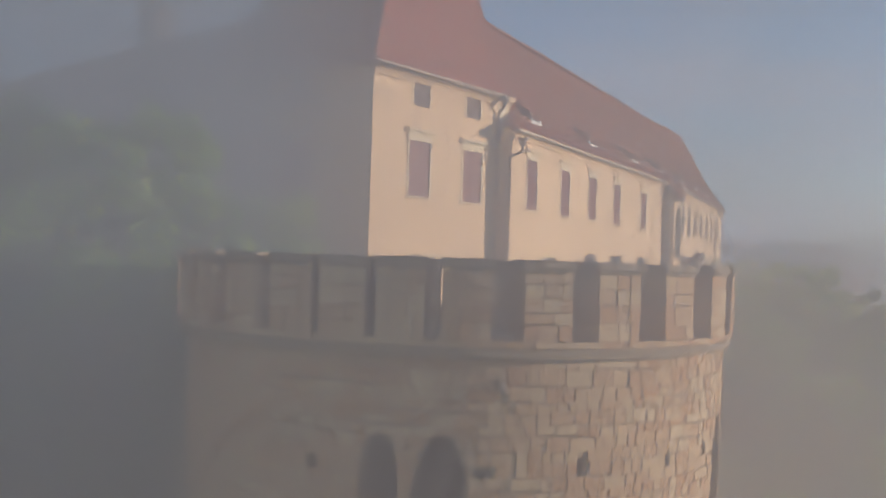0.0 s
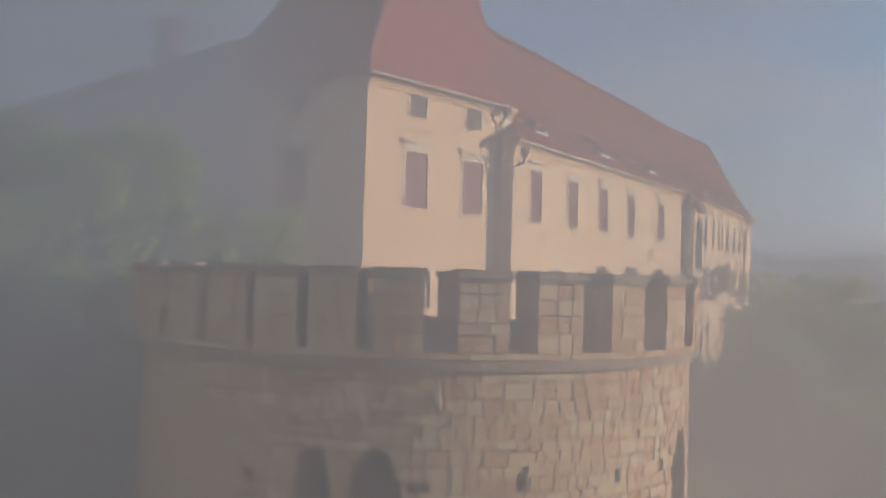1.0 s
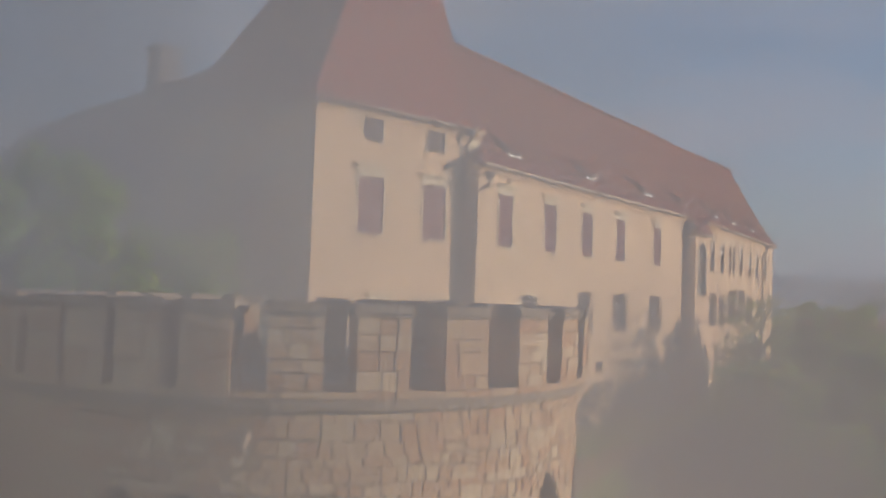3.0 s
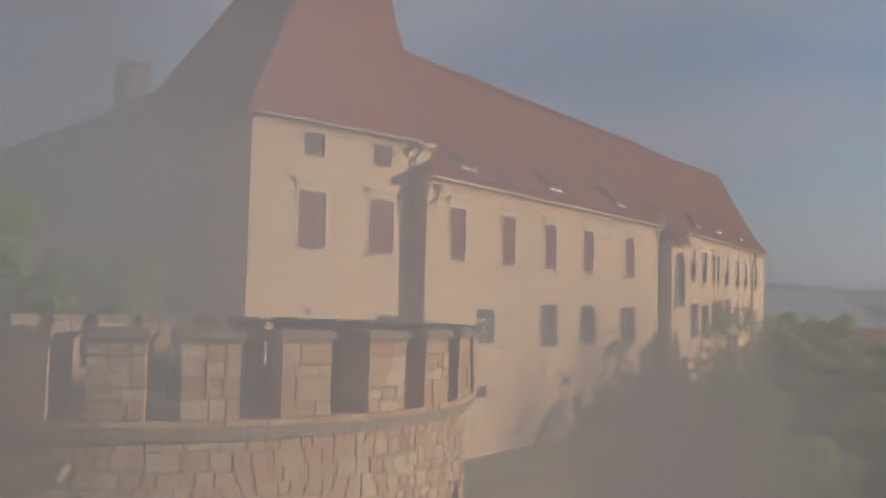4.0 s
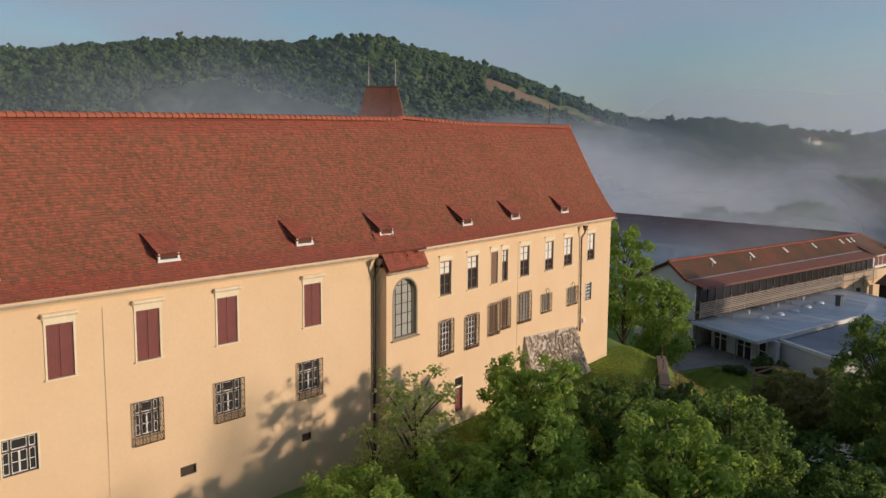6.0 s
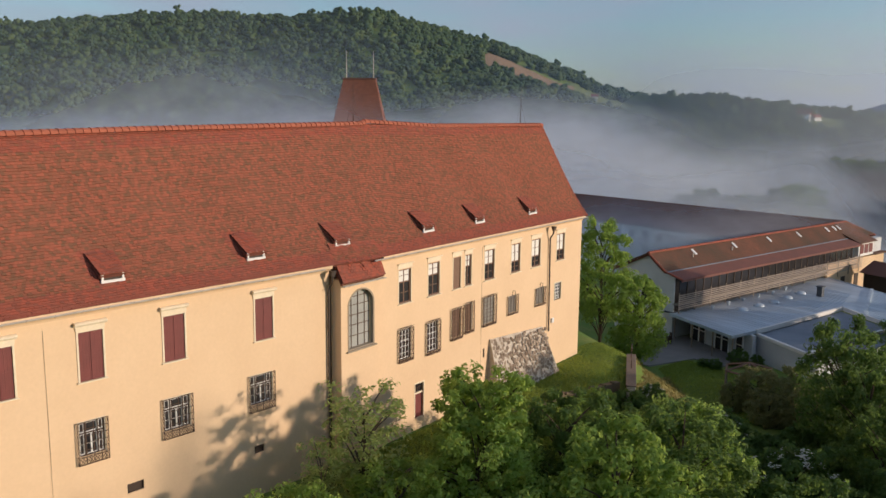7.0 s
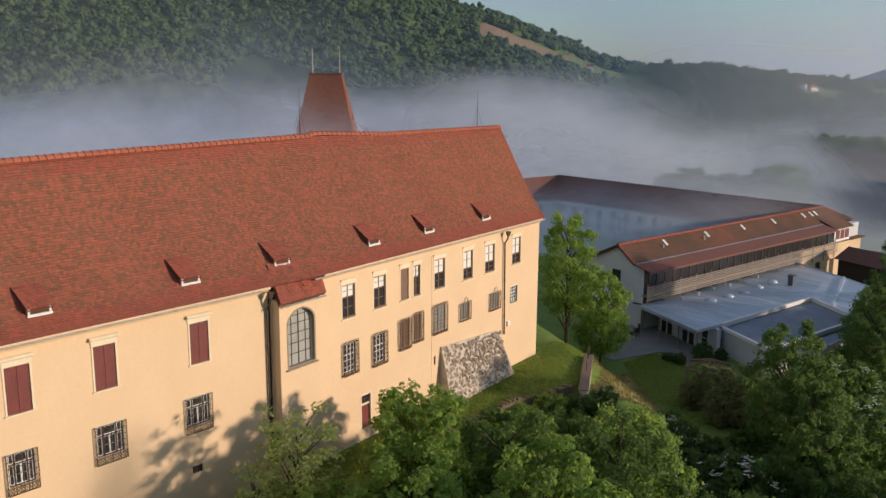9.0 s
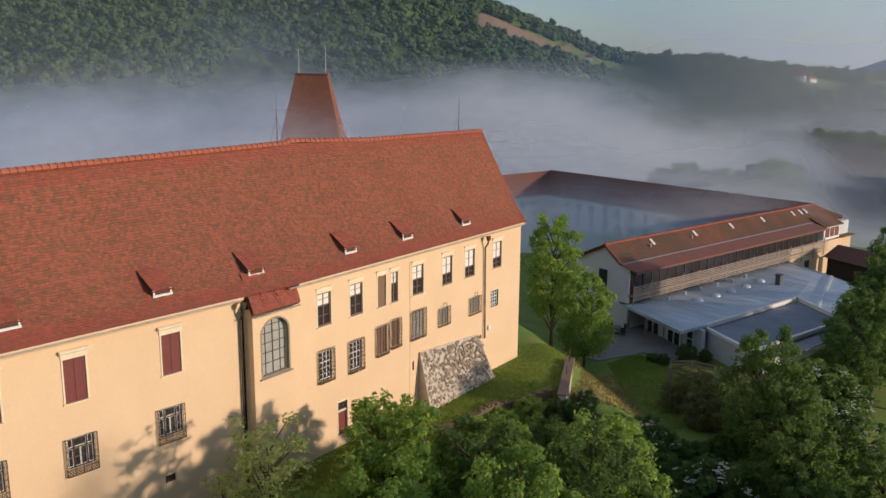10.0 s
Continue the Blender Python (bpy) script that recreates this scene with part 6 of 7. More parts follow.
for x in (-1.3, 1.3):
    bm = bmesh.new()
    tube(bm, [(x, 0, 22.7), (x, 0, 24.0), (x, 0, 25.3)], [0.05, 0.035, 0.015], 6)
    bmesh.ops.create_uvsphere(bm, u_segments=8, v_segments=6, radius=0.07, matrix=Matrix.Translation((x, 0, 23.3)))
    part("finial", bm, ZINC, spire, "pale metal finial rod")

# west wing that runs back from the pavilion
west = thing("west_wing", None, "long palace wing in plaster under a dark tiled roof", "building")
boxes("wing_wall", [(-62, -28.3, 23.0, 32.0, -2, 11.6)], PLASTER, west)
tiles("wing_roof", Vector((-62.3, 22.6, 11.5)), Vector((-28.0, 22.6, 11.5)), Vector((-60, 27.5, 17.6)), Vector((-26.0, 27.5, 18.4)), west, DARKROOF, 0.4, 0.4, 0.4, seed=90)
tiles("wing_roof", Vector((-28.0, 32.4, 11.5)), Vector((-62.3, 32.4, 11.5)), Vector((-26.0, 27.5, 18.4)), Vector((-60, 27.5, 17.6)), west, DARKROOF, 0.4, 0.5, 0.5, seed=91)
boxes("chimney", [(-41.5, -40.0, 26.6, 27.8, 15, 19.7), (-41.65, -39.85, 26.45, 27.95, 19.7, 19.95)], CAPSTONE, west)

# stone buttress of the far front
LIME = material("lime_mortar", (0.66, 0.58, 0.47), 1.0, (0.36, 0.29, 0.22), 2.5, 0.7, 0.4, 14, 0.6, 20)
butt = thing("buttress", C.m, "sloping rubble stone buttress against the far front", "buttress")
bm = bmesh.new()
u0, u1, zt = 13.35, 20.35, 5.0
lowz = 1.0
pts = [(u0, 0.02, lowz), (u1 + 0.65, 0.02, lowz), (u1, 0.02, zt - 0.5), (u0, 0.02, zt), (u0 - 0.15, -1.2, lowz), (u1 + 0.75, -1.2, lowz), (u1, -0.1, zt - 0.5), (u0, -0.1, zt)]
vs = [bm.verts.new(p) for p in pts]
for f in ((0, 1, 2, 3), (4, 7, 6, 5), (0, 3, 7, 4), (1, 5, 6, 2), (3, 2, 6, 7), (0, 4, 5, 1)):
    bm.faces.new([vs[i] for i in f])
part("buttress_core", bm, LIME, butt)
rng = random.Random(8)
stone_forms = []
for k in range(10):
    bm = bmesh.new()
    n = rng.choice((5, 6, 7))
    ring = [(0.5 * math.cos(2 * math.pi * i / n + rng.uniform(-0.2, 0.2)) * rng.uniform(0.85, 1.1), 0.5 * math.sin(2 * math.pi * i / n + rng.uniform(-0.2, 0.2)) * rng.uniform(0.85, 1.1)) for i in range(n)]
    a = [bm.verts.new((x, y, 0)) for x, y in ring]
    b = [bm.verts.new((x * 0.88, y * 0.88, 0.5)) for x, y in ring]
    bm.faces.new(b)
    for i in range(n):
        bm.faces.new((a[i], a[(i + 1) % n], b[(i + 1) % n], b[i]))
    me = bpy.data.meshes.new("rubble_stone")
    bm.to_mesh(me)
    bm.free()
    me.materials.append(RUBBLE)
    stone_forms.append(me)
slope_len = math.hypot(1.1, zt - lowz)
tilt = math.atan2(zt - lowz, 1.1)
cells = []
v, row = 0.12, 0
while v < slope_len - 0.05:
    u = u0 - 0.15 * (1 - v / slope_len) + (0.2 if row % 2 else 0.32)
    while u < u1 + 0.75 * (1 - v / slope_len) - 0.1:
        big = rng.uniform(0.8, 1.35)
        if v / slope_len < 1 - 0.125 * (u - u0) / (u1 - u0) - 0.02:
            cells.append((u + rng.uniform(-0.08, 0.08), v + rng.uniform(-0.07, 0.07), 0.31 * big, 0.23 * big * rng.uniform(0.8, 1.15)))
        u += 0.31
    v += 0.225
    row += 1
rng.shuffle(cells)
for i, (u, v, wid, hgt) in enumerate(cells[:330]):
    k = v / slope_len
    y, z = -1.2 + 1.1 * k, lowz + (zt - lowz) * k
    ob = new("rubble_stone", stone_forms[i % len(stone_forms)])
    ob.parent = butt
    ob.matrix_basis = Matrix.Translation((u, y, z)) @ Matrix.Rotation(tilt, 4, "X") @ Matrix.Rotation(rng.uniform(-0.9, 0.9), 4, "Z") @ Matrix.Rotation(rng.uniform(-0.08, 0.08), 4, "X") @ Matrix.Diagonal((wid * 0.98, hgt * 1.02, rng.uniform(0.008, 0.04), 1))

# retaining wall along the terrace
ret = thing("retaining_wall", None, "low weathered rubble retaining wall along the terrace edge", "wall")
bm = bmesh.new()
pts = [(edge(y), y) for y in [12 + 1.6 * i for i in range(40)]]
rows = []
for x, y in pts:
    g = GROUND - 0.12 + 0.12 * math.sin(y * 1.3)
    rows.append([bm.verts.new(p) for p in ((x - 0.22, y, g - 2.6), (x + 0.26, y, g - 2.6), (x + 0.22, y, g - 0.05), (x - 0.2, y, g - 0.03))])
for a, b in zip(rows, rows[1:]):
    for i in range(4):
        bm.faces.new((a[i], a[(i + 1) % 4], b[(i + 1) % 4], b[i]))
bm.faces.new(rows[0])
bm.faces.new(rows[-1][::-1])
bmesh.ops.recalc_face_normals(bm, faces=bm.faces)
part("wall_core", bm, OLDWALL, ret)
bm = bmesh.new()
for (xa, ya), (xb, yb) in zip(pts, pts[1:]):
    for k in range(4):
        x, y = xa + (xb - xa) * (k + 0.5) / 4, ya + (yb - ya) * (k + 0.5) / 4
        if rng.random() < 0.4:
            continue
        g = GROUND - 0.22 + 0.12 * math.sin(y * 1.3)
        w, h = rng.uniform(0.14, 0.3), rng.uniform(0.1, 0.2)
        box(bm, -w, w, -h, h, 0, 0.12 + rng.uniform(-0.05, 0.05), Matrix.Translation((x + rng.uniform(-0.1, 0.1), y + rng.uniform(-0.08, 0.08), g)) @ Matrix.Rotation(0.2 + rng.uniform(-0.6, 0.6), 4, "Z") @ Matrix.Rotation(rng.uniform(-0.12, 0.12), 4, "X"), 0.025)
cop = part("coping_stones", bm, OLDWALL, ret)
cop["kind"] = "stuff"
# free-standing end of the garden wall with a post
gw = thing("garden_wall_end", pose(-22.75, 76.85, 0, 0, 0, 37.6), "short pale garden wall end with an iron post", "wall")
boxes("wall_block", [(-0.30, 0.30, -3.7, 4.3, -3.4, 1.15)], LIME, gw, bevel=0.03)
boxes("coping", [(-0.36, 0.36, -3.75, 4.35, 1.15, 1.25)], RUBBLE, gw, bevel=0.03)
bm = bmesh.new()
tube(bm, [(0, 3.4, 1.2), (0, 3.4, 2.3)], 0.04, 6)
tube(bm, [(0, 0.4, 1.2), (0, 0.4, 1.9)], 0.03, 6)
tube(bm, [(0, 3.4, 2.2), (0, 0.4, 1.85)], 0.02, 6)
part("post", bm, IRON, gw)


# ---- buildings behind the palace ----
METAL = material("sheet_metal_roof", (0.62, 0.69, 0.74), 0.40, (0.34, 0.40, 0.45), 0.5, 0.85, 0.35, 1.5, 0.05, 10, 0.25, stretch=(0.25, 1.6, 1.0))
LOWROOF = material("grey_roofing", (0.22, 0.25, 0.29), 0.6, (0.14, 0.16, 0.19), 0.4, 0.7, 0.2, 6, 0.1, 10)
WHITEWALL = material("white_plaster", (0.66, 0.66, 0.64), 0.9, (0.52, 0.52, 0.5), 0.4, 0.5, 0.15, 8, 0.1, 20)
# white plaster greyed in its colour for the shade on the annex walls
SHADEDWALL = material("shaded_white_plaster", (0.58, 0.60, 0.62), 0.9, (0.44, 0.46, 0.48), 0.4, 0.5, 0.15, 8, 0.1, 20)
GREYWOOD = material("weathered_wood", (0.30, 0.24, 0.18), 0.85, (0.19, 0.15, 0.11), 3, 0.6, 0.3, 30, 0.2, 40)
SLAT = material("silvered_slat", (0.44, 0.37, 0.31), 0.85, (0.30, 0.25, 0.20), 3, 0.6, 0.3, 30, 0.2, 40)
MOSSTILE = material("mossy_roof_tile", (0.25, 0.10, 0.06), 0.9, (0.085, 0.068, 0.045), 0.22, 1.0, 0.4, 6, 0.2, 20, island=0.6, island_dark=(0.12, 0.075, 0.05))
PENT = material("red_sheet_roof", (0.24, 0.095, 0.07), 0.8, (0.16, 0.085, 0.065), 0.8, 0.7, 0.3, 6, 0.15, 12)
PAVING = material("paving", (0.26, 0.24, 0.22), 0.95, (0.18, 0.17, 0.16), 0.7, 0.6, 0.3, 10, 0.3, 15)
GZ = -3.7


def slab(outline, z0, z1):
    bm = bmesh.new()
    a = [bm.verts.new((x, y, z0)) for x, y in outline]
    b = [bm.verts.new((x, y, z1)) for x, y in outline]
    bm.faces.new(a[::-1])
    bm.faces.new(b)
    n = len(outline)
    for i in range(n):
        bm.faces.new((a[i], a[(i + 1) % n], b[(i + 1) % n], b[i]))
    bmesh.ops.recalc_face_normals(bm, faces=bm.faces)
    return bm


bar = thing("long_barn", None, "long white barn with mossy red tiled roof and slatted gallery", "building")
xl, xr, xg, yb0, yb1, yr = -44.6, -37.1, -40.3, 102.5, 151.0, 146.8
boxes("barn_wall", [(xl, xr, yb0, yb1, GZ - 1, 2.9)], WHITEWALL, bar)
bm = bmesh.new()
prism(bm, [(xl, 2.9), (xr, 2.9), (-38.0, 3.2), (xg, 4.9)], yb0, yb0 + 0.4)
part("gable_wall", bm, WHITEWALL, bar)
tiles("barn_tiles", Vector((-38.0, yb0 - 0.3, 3.3)), Vector((-38.0, yb1, 3.3)), Vector((xg, yb0 - 0.3, 5.03)), Vector((xg, yr, 5.03)), bar, MOSSTILE, 0.1, 0.25, 0.25, seed=31, wave=0.0)
tiles("barn_tiles", Vector((xl - 0.4, yb1, 2.8)), Vector((xl - 0.4, yb0 - 0.3, 2.8)), Vector((xg, yr, 5.03)), Vector((xg, yb0 - 0.3, 5.03)), bar, MOSSTILE, 0.15, 0.3, 0.3, seed=32, wave=0.0)
tiles("barn_tiles", Vector((-38.0, yb1, 3.0)), Vector((xl - 0.4, yb1, 2.8)), Vector((xg, yr, 5.03)), Vector((xg - 0.05, yr, 5.03)), bar, MOSSTILE, 0.0, 0.3, 0.3, seed=33, wave=0.0)
ridge_tiles("ridge_tiles", [(xg, yb0 - 0.3, 5.06), (xg, yr, 5.06)], bar, TILERED, 0.2)
ridge_tiles("hip_tiles", [(xg, yr, 5.06), (-38.0, yb1, 3.1)], bar, TILERED, 0.14)
ridge_tiles("verge_tiles", [(xg, yb0 - 0.3, 5.06), (-38.0, yb0 - 0.32, 3.36), (-36.0, yb0 - 0.3, 2.85)], bar, TILERED, 0.13)
ridge_tiles("verge_tiles", [(xg, yb0 - 0.3, 5.06), (xl - 0.4, yb0 - 0.3, 2.85)], bar, MOSSTILE, 0.1)
# grey flashing, then a flatter red pent roof over the gallery
boxes("flashing", [(-38.12, -37.82, yb0 - 0.2, 142.5, 3.22, 3.36)], LOWROOF, bar)
bm = bmesh.new()
box(bm, 0, 1.98, yb0 - 0.3, 142.7, -0.05, 0.05, Matrix.Translation((-37.9, 0, 3.26)) @ Matrix.Rotation(0.27, 4, "Y"))
part("gallery_roof", bm, PENT, bar, "flatter red sheet roof over the gallery")
boxes("gallery_fascia", [(-36.02, -35.94, yb0 - 0.3, 142.7, 2.56, 2.76)], PENT, bar)
for y in (109.5, 117.6, 125.3, 132.5, 140.0, 142.0, 143.2):
    bm = bmesh.new()
    box(bm, -0.42, 0.42, -0.2, 0.2, 0.0, 0.08, Matrix.Translation((-39.6, y, 4.53)) @ Matrix.Rotation(0.64, 4, "Y"), 0.02)
    part("roof_light", bm, WHITE, bar, "pale roof light")
for y in (108.6, 116.4):
    bm = bmesh.new()
    tube(bm, [(-39.1, y, 4.0), (-39.1, y, 4.55)], 0.09, 8)
    part("roof_vent", bm, ZINC, bar)
# gallery: glazed bays between dark posts behind a slatted rail
rng = random.Random(4)
for k in range(26):
    y = 103.4 + k * 1.5
    boxes("gallery_window", [(-37.10, -37.04, y, y + 1.3, 0.95, 2.62)], GLASS, bar)
    boxes("gallery_frame", [(-37.12, -36.98, y + 1.3, y + 1.42, 0.4, 2.66)], DARKWOOD, bar)
# dark colour holds the brownish shadow seen behind the slats
boxes("gallery_wall", [(-37.16, -37.08, yb0 + 0.2, 142.4, -0.95, 2.8)], DARKWOOD, bar, "gallery wall with the shadow behind the rail put into its colour")
boxes("gallery_floor", [(-37.1, -36.5, yb0 - 0.1, 142.5, -0.02, 0.1)], GREYWOOD, bar)
for k in range(8):
    boxes("rail_slat", [(-36.40, -36.36, yb0 - 0.1, 144.0, -0.42 + 0.20 * k, -0.33 + 0.20 * k)], SLAT, bar, "weathered horizontal rail slat")
for k in range(15):
    y = yb0 + k * 2.9
    boxes("gallery_post", [(-36.48, -36.40, y, y + 0.1, -1.0, 1.32)], GREYWOOD, bar)
boxes("gable_window", [(-41.0, -40.1, yb0 - 0.05, yb0 + 0.01, -0.1, 2.2)], GLASS, bar)
boxes("gable_window_frame", [(-41.1, -41.0, yb0 - 0.08, yb0 + 0.01, -0.2, 2.3), (-40.1, -40.0, yb0 - 0.08, yb0 + 0.01, -0.2, 2.3), (-41.0, -40.1, yb0 - 0.081, yb0 + 0.01, 2.2, 2.3)], DARKWOOD, bar)
# far dormer with three windows
boxes("dormer_body", [(-38.9, -36.5, 142.9, 147.3, 1.0, 2.85)], WHITE, bar)
bm = bmesh.new()
box(bm, -0.2, 3.2, 142.6, 147.7, 0, 0.12, Matrix.Translation((-39.2, 0, 3.95)) @ Matrix.Rotation(0.38, 4, "Y"))
part("dormer_roof", bm, MOSSTILE, bar)
bm = bmesh.new()
prism(bm, [(-39.0, 2.8), (-36.55, 2.8), (-39.0, 3.85)], 142.9, 143.05)
part("dormer_cheek", bm, COPPER, bar, "dark sheet metal cheek")
for k in range(3):
    boxes("dormer_window", [(-36.5, -36.44, 143.3 + 1.3 * k, 144.3 + 1.3 * k, 1.35, 2.55)], SHUTTER, bar)
boxes("far_wall", [(-37.1, -36.6, 134.5, 151.0, GZ, 0.75)], PLASTER, bar)
boxes("far_eave", [(-38.0, -36.1, 147.3, 151.2, 0.9, 1.05)], MOSSTILE, bar)
for y in (138.6, 142.4):
    boxes("far_door", [(-36.62, -36.55, y, y + 1.1, GZ + 0.1, -1.2)], DARKWOOD, bar)

shed = thing("flat_annex", None, "low glazed annex with a pale sheet metal roof", "building")
ZR = -0.85
front_edge = Line((-37.0, 101.8), (-27.8, 98.6))
part("annex_roof", slab([(-37.0, 101.8), (-27.8, 98.6), (-27.1, 119.0), (-23.8, 117.0), (-20.7, 115.3), (-24.7, 128.9), (-29.6, 131.4), (-38.0, 135.5)], ZR - 0.18, ZR), METAL, shed)
bm = bmesh.new()
for k in range(44):
    y = 102.4 + 0.62 * k
    a, b = Vector((-36.9, y, ZR)), Vector((-27.5, y - 3.27, ZR))
    tube(bm, [a, b] if y < 121.5 else [a, Vector((-27.0 - 0.36 * (y - 121.5), y - 3.4 + 0.12 * (y - 121.5), ZR))], 0.035, 4)
for k in range(18):
    f = (k + 0.5) / 18
    a, b = Vector((-23.8, 117.0, ZR)).lerp(Vector((-29.4, 131.2, ZR)), f), Vector((-20.9, 115.5, ZR)).lerp(Vector((-24.7, 128.7, ZR)), f)
    tube(bm, [a, b], 0.035, 4)
part("standing_seam", bm, METAL, shed)["kind"] = "stuff"
DARKEDGE = material("dark_edge_metal", (0.10, 0.11, 0.12), 0.5, (0.07, 0.075, 0.08), 2, 0.5, 0.1, 20, 0.05, metal=0.4)


def edging(name, pts, half, z0, z1, mat, parent, label=""):
    """A low kerb that follows the points round a flat roof."""
    for (xa, ya), (xb, yb) in zip(pts, pts[1:]):
        l = Line((xa, ya), (xb, yb))
        bm = bmesh.new()
        box(bm, 0, l.length, -half, half, z0, z1)
        part(name, bm, mat, parent, label).matrix_basis = l.m


edging("roof_edge", [(-37.0, 101.8), (-27.8, 98.6), (-27.5, 102.5)], 0.07, ZR - 0.2, ZR + 0.10, METAL, shed)
edging("roof_kerb", [(-27.45, 102.3), (-27.1, 119.0), (-23.8, 117.0), (-20.7, 115.3)], 0.13, ZR - 0.25, ZR + 0.16, WHITE, shed, "pale roof kerb")
edging("roof_step", [(-23.8, 117.0), (-29.4, 131.3)], 0.16, ZR, ZR + 0.2, METAL, shed)
edging("roof_edge", [(-20.7, 115.3), (-24.7, 128.9), (-29.6, 131.4), (-38.0, 135.5)], 0.07, ZR - 0.2, ZR + 0.08, METAL, shed)
for x, y in ((-33.3, 109.5), (-33.2, 112.6), (-33.1, 115.6), (-33.4, 119.0), (-33.7, 122.6)):
    bm = bmesh.new()
    bmesh.ops.create_uvsphere(bm, u_segments=14, v_segments=8, radius=0.62)
    bmesh.ops.scale(bm, vec=(1, 1, 0.5), verts=bm.verts)
    bmesh.ops.translate(bm, vec=(x, y, ZR), verts=bm.verts)
    part("roof_dome", bm, METAL, shed, "round pale roof dome")
for x, y in ((-35.5, 107.3), (-35.5, 110.4), (-35.6, 113.5), (-35.6, 116.7), (-35.5, 119.6), (-35.8, 123.0)):
    bm = bmesh.new()
    tube(bm, [(x, y, ZR - 0.02), (x, y, ZR + 0.26), (x, y, ZR + 0.28), (x, y, ZR + 0.4)], [0.12, 0.12, 0.2, 0.2], 8)
    part("roof_vent", bm, METAL, shed)
boxes("roof_chimney", [(-31.8, -31.2, 122.6, 123.2, ZR - 0.02, ZR + 1.1), (-31.9, -31.1, 122.5, 123.3, ZR + 1.1, ZR + 1.2)], DARKEDGE, shed, "dark square flue")
# louvred strip between the barn and the sheet roof
for k in range(60):
    y = 102.6 + 0.54 * k
    bm = bmesh.new()
    box(bm, -1.1, 0.0, -0.05, 0.05, -0.03, 0.03, Matrix.Translation((-37.0, y, -0.55 - 0.004 * k)) @ Matrix.Rotation(0.12, 4, "Y"))
    part("louvre", bm, GREYWOOD, shed)
boxes("louvre_bed", [(-38.1, -36.9, 102.3, 135.4, -0.95, -0.8)], DARKEDGE, shed)
# recessed glazed front under the roof's edge
bm = bmesh.new()
box(bm, 0.1, 9.6, 2.6, 3.0, GZ - 0.5, ZR - 0.2)
part("annex_wall", bm, SHADEDWALL, shed).matrix_basis = front_edge.m
boxes("annex_side", [(-27.8, -27.5, 102.5, 118.0, GZ - 0.5, ZR - 0.2)], SHADEDWALL, shed)
for x in (0.7, 1.75, 4.3, 5.35, 7.4):
    for name, rows, mat in (("glazed_door", [(x, x + 0.9, 2.54, 2.59, GZ + 0.05, -1.35)], GLASS), ("door_frame", [(x - 0.08, x, 2.48, 2.62, GZ, -1.27), (x + 0.9, x + 0.98, 2.48, 2.62, GZ, -1.27), (x, x + 0.9, 2.485, 2.615, -1.35, -1.27), (x, x + 0.9, 2.485, 2.615, -2.4, -2.33)], WHITE)):
        boxes(name, rows, mat, shed).matrix_basis = front_edge.m
for x in (0.5, 3.4, 6.6, 9.5):
    bm = bmesh.new()
    tube(bm, [(x, 0.35, GZ - 0.3), (x, 0.35, ZR - 0.18)], 0.07, 8)
    part("column", bm, GREYWOOD, shed).matrix_basis = front_edge.m
# terrace chairs and table under the edge of the roof
def garden_table(x, y):
    root = thing("garden_table", front_edge.spot(x, GZ + 0.1) @ Matrix.Translation((0, y, 0)), "round dark garden table on the paved terrace", "table", "garden furniture")
    bm = bmesh.new()
    tube(bm, [(0, 0, 0.70), (0, 0, 0.74)], 0.55, 16)
    part("tabletop", bm, GREYWOOD, root)
    bm = bmesh.new()
    tube(bm, [(0, 0, 0.0), (0, 0, 0.04), (0, 0, 0.05), (0, 0, 0.70)], [0.28, 0.28, 0.04, 0.04], 10)
    part("pedestal", bm, DARKWOOD, root)


def garden_chair(x, y, turn):
    root = thing("garden_chair", front_edge.spot(x, GZ + 0.1) @ Matrix.Translation((0, y, 0)) @ Matrix.Rotation(radians(turn), 4, "Z"), "dark garden chair on the paved terrace", "chair", "garden furniture")
    boxes("seat", [(-0.23, 0.23, -0.22, 0.22, 0.42, 0.46)], DARKWOOD, root)
    boxes("backrest", [(-0.23, 0.23, 0.19, 0.23, 0.46, 0.92)], DARKWOOD, root)
    for lx in (-0.2, 0.2):
        for ly in (-0.19, 0.19):
            boxes("leg", [(lx - 0.02, lx + 0.02, ly - 0.02, ly + 0.02, 0, 0.42)], DARKWOOD, root)


garden_table(0.6, -1.2)
for x, y, turn in ((-0.3, -1.2, 90), (1.5, -1.1, 270), (0.6, -0.35, 0), (0.5, -2.1, 180)):
    garden_chair(x, y, turn)
# dark sheds past the annex
yard = thing("yard_shed", pose(-28.5, 141.0, GZ, 0, 0, -14), "low dark wooden yard shed with a brown tiled roof", "shed")
boxes("shed_wall", [(-5.5, 6.0, -2.2, 2.2, -0.4, 3.3)], DARKWOOD, yard)
bm = bmesh.new()
prism(bm, [(-2.7, 3.2), (2.7, 3.2), (0, 4.6)], -6.4, 5.9)
bmesh.ops.rotate(bm, cent=(0, 0, 0), matrix=Matrix.Rotation(math.pi / 2, 3, "Z"), verts=bm.verts)
part("shed_roof", bm, DARKROOF, yard)
low = thing("low_annex", None, "low white annex with a sunken grey flat roof", "building")
LOWPLAN = [(-27.3, 102.3), (-20.9, 99.4), (-20.3, 115.1), (-23.8, 116.8), (-27.0, 118.7)]
part("annex_body", slab(LOWPLAN, GZ - 0.5, -1.22), SHADEDWALL, low)
part("annex_roof", slab([(-27.15, 102.5), (-21.1, 99.7), (-20.5, 115.0), (-23.8, 116.7), (-26.9, 118.5)], -1.22, -1.14), LOWROOF, low)
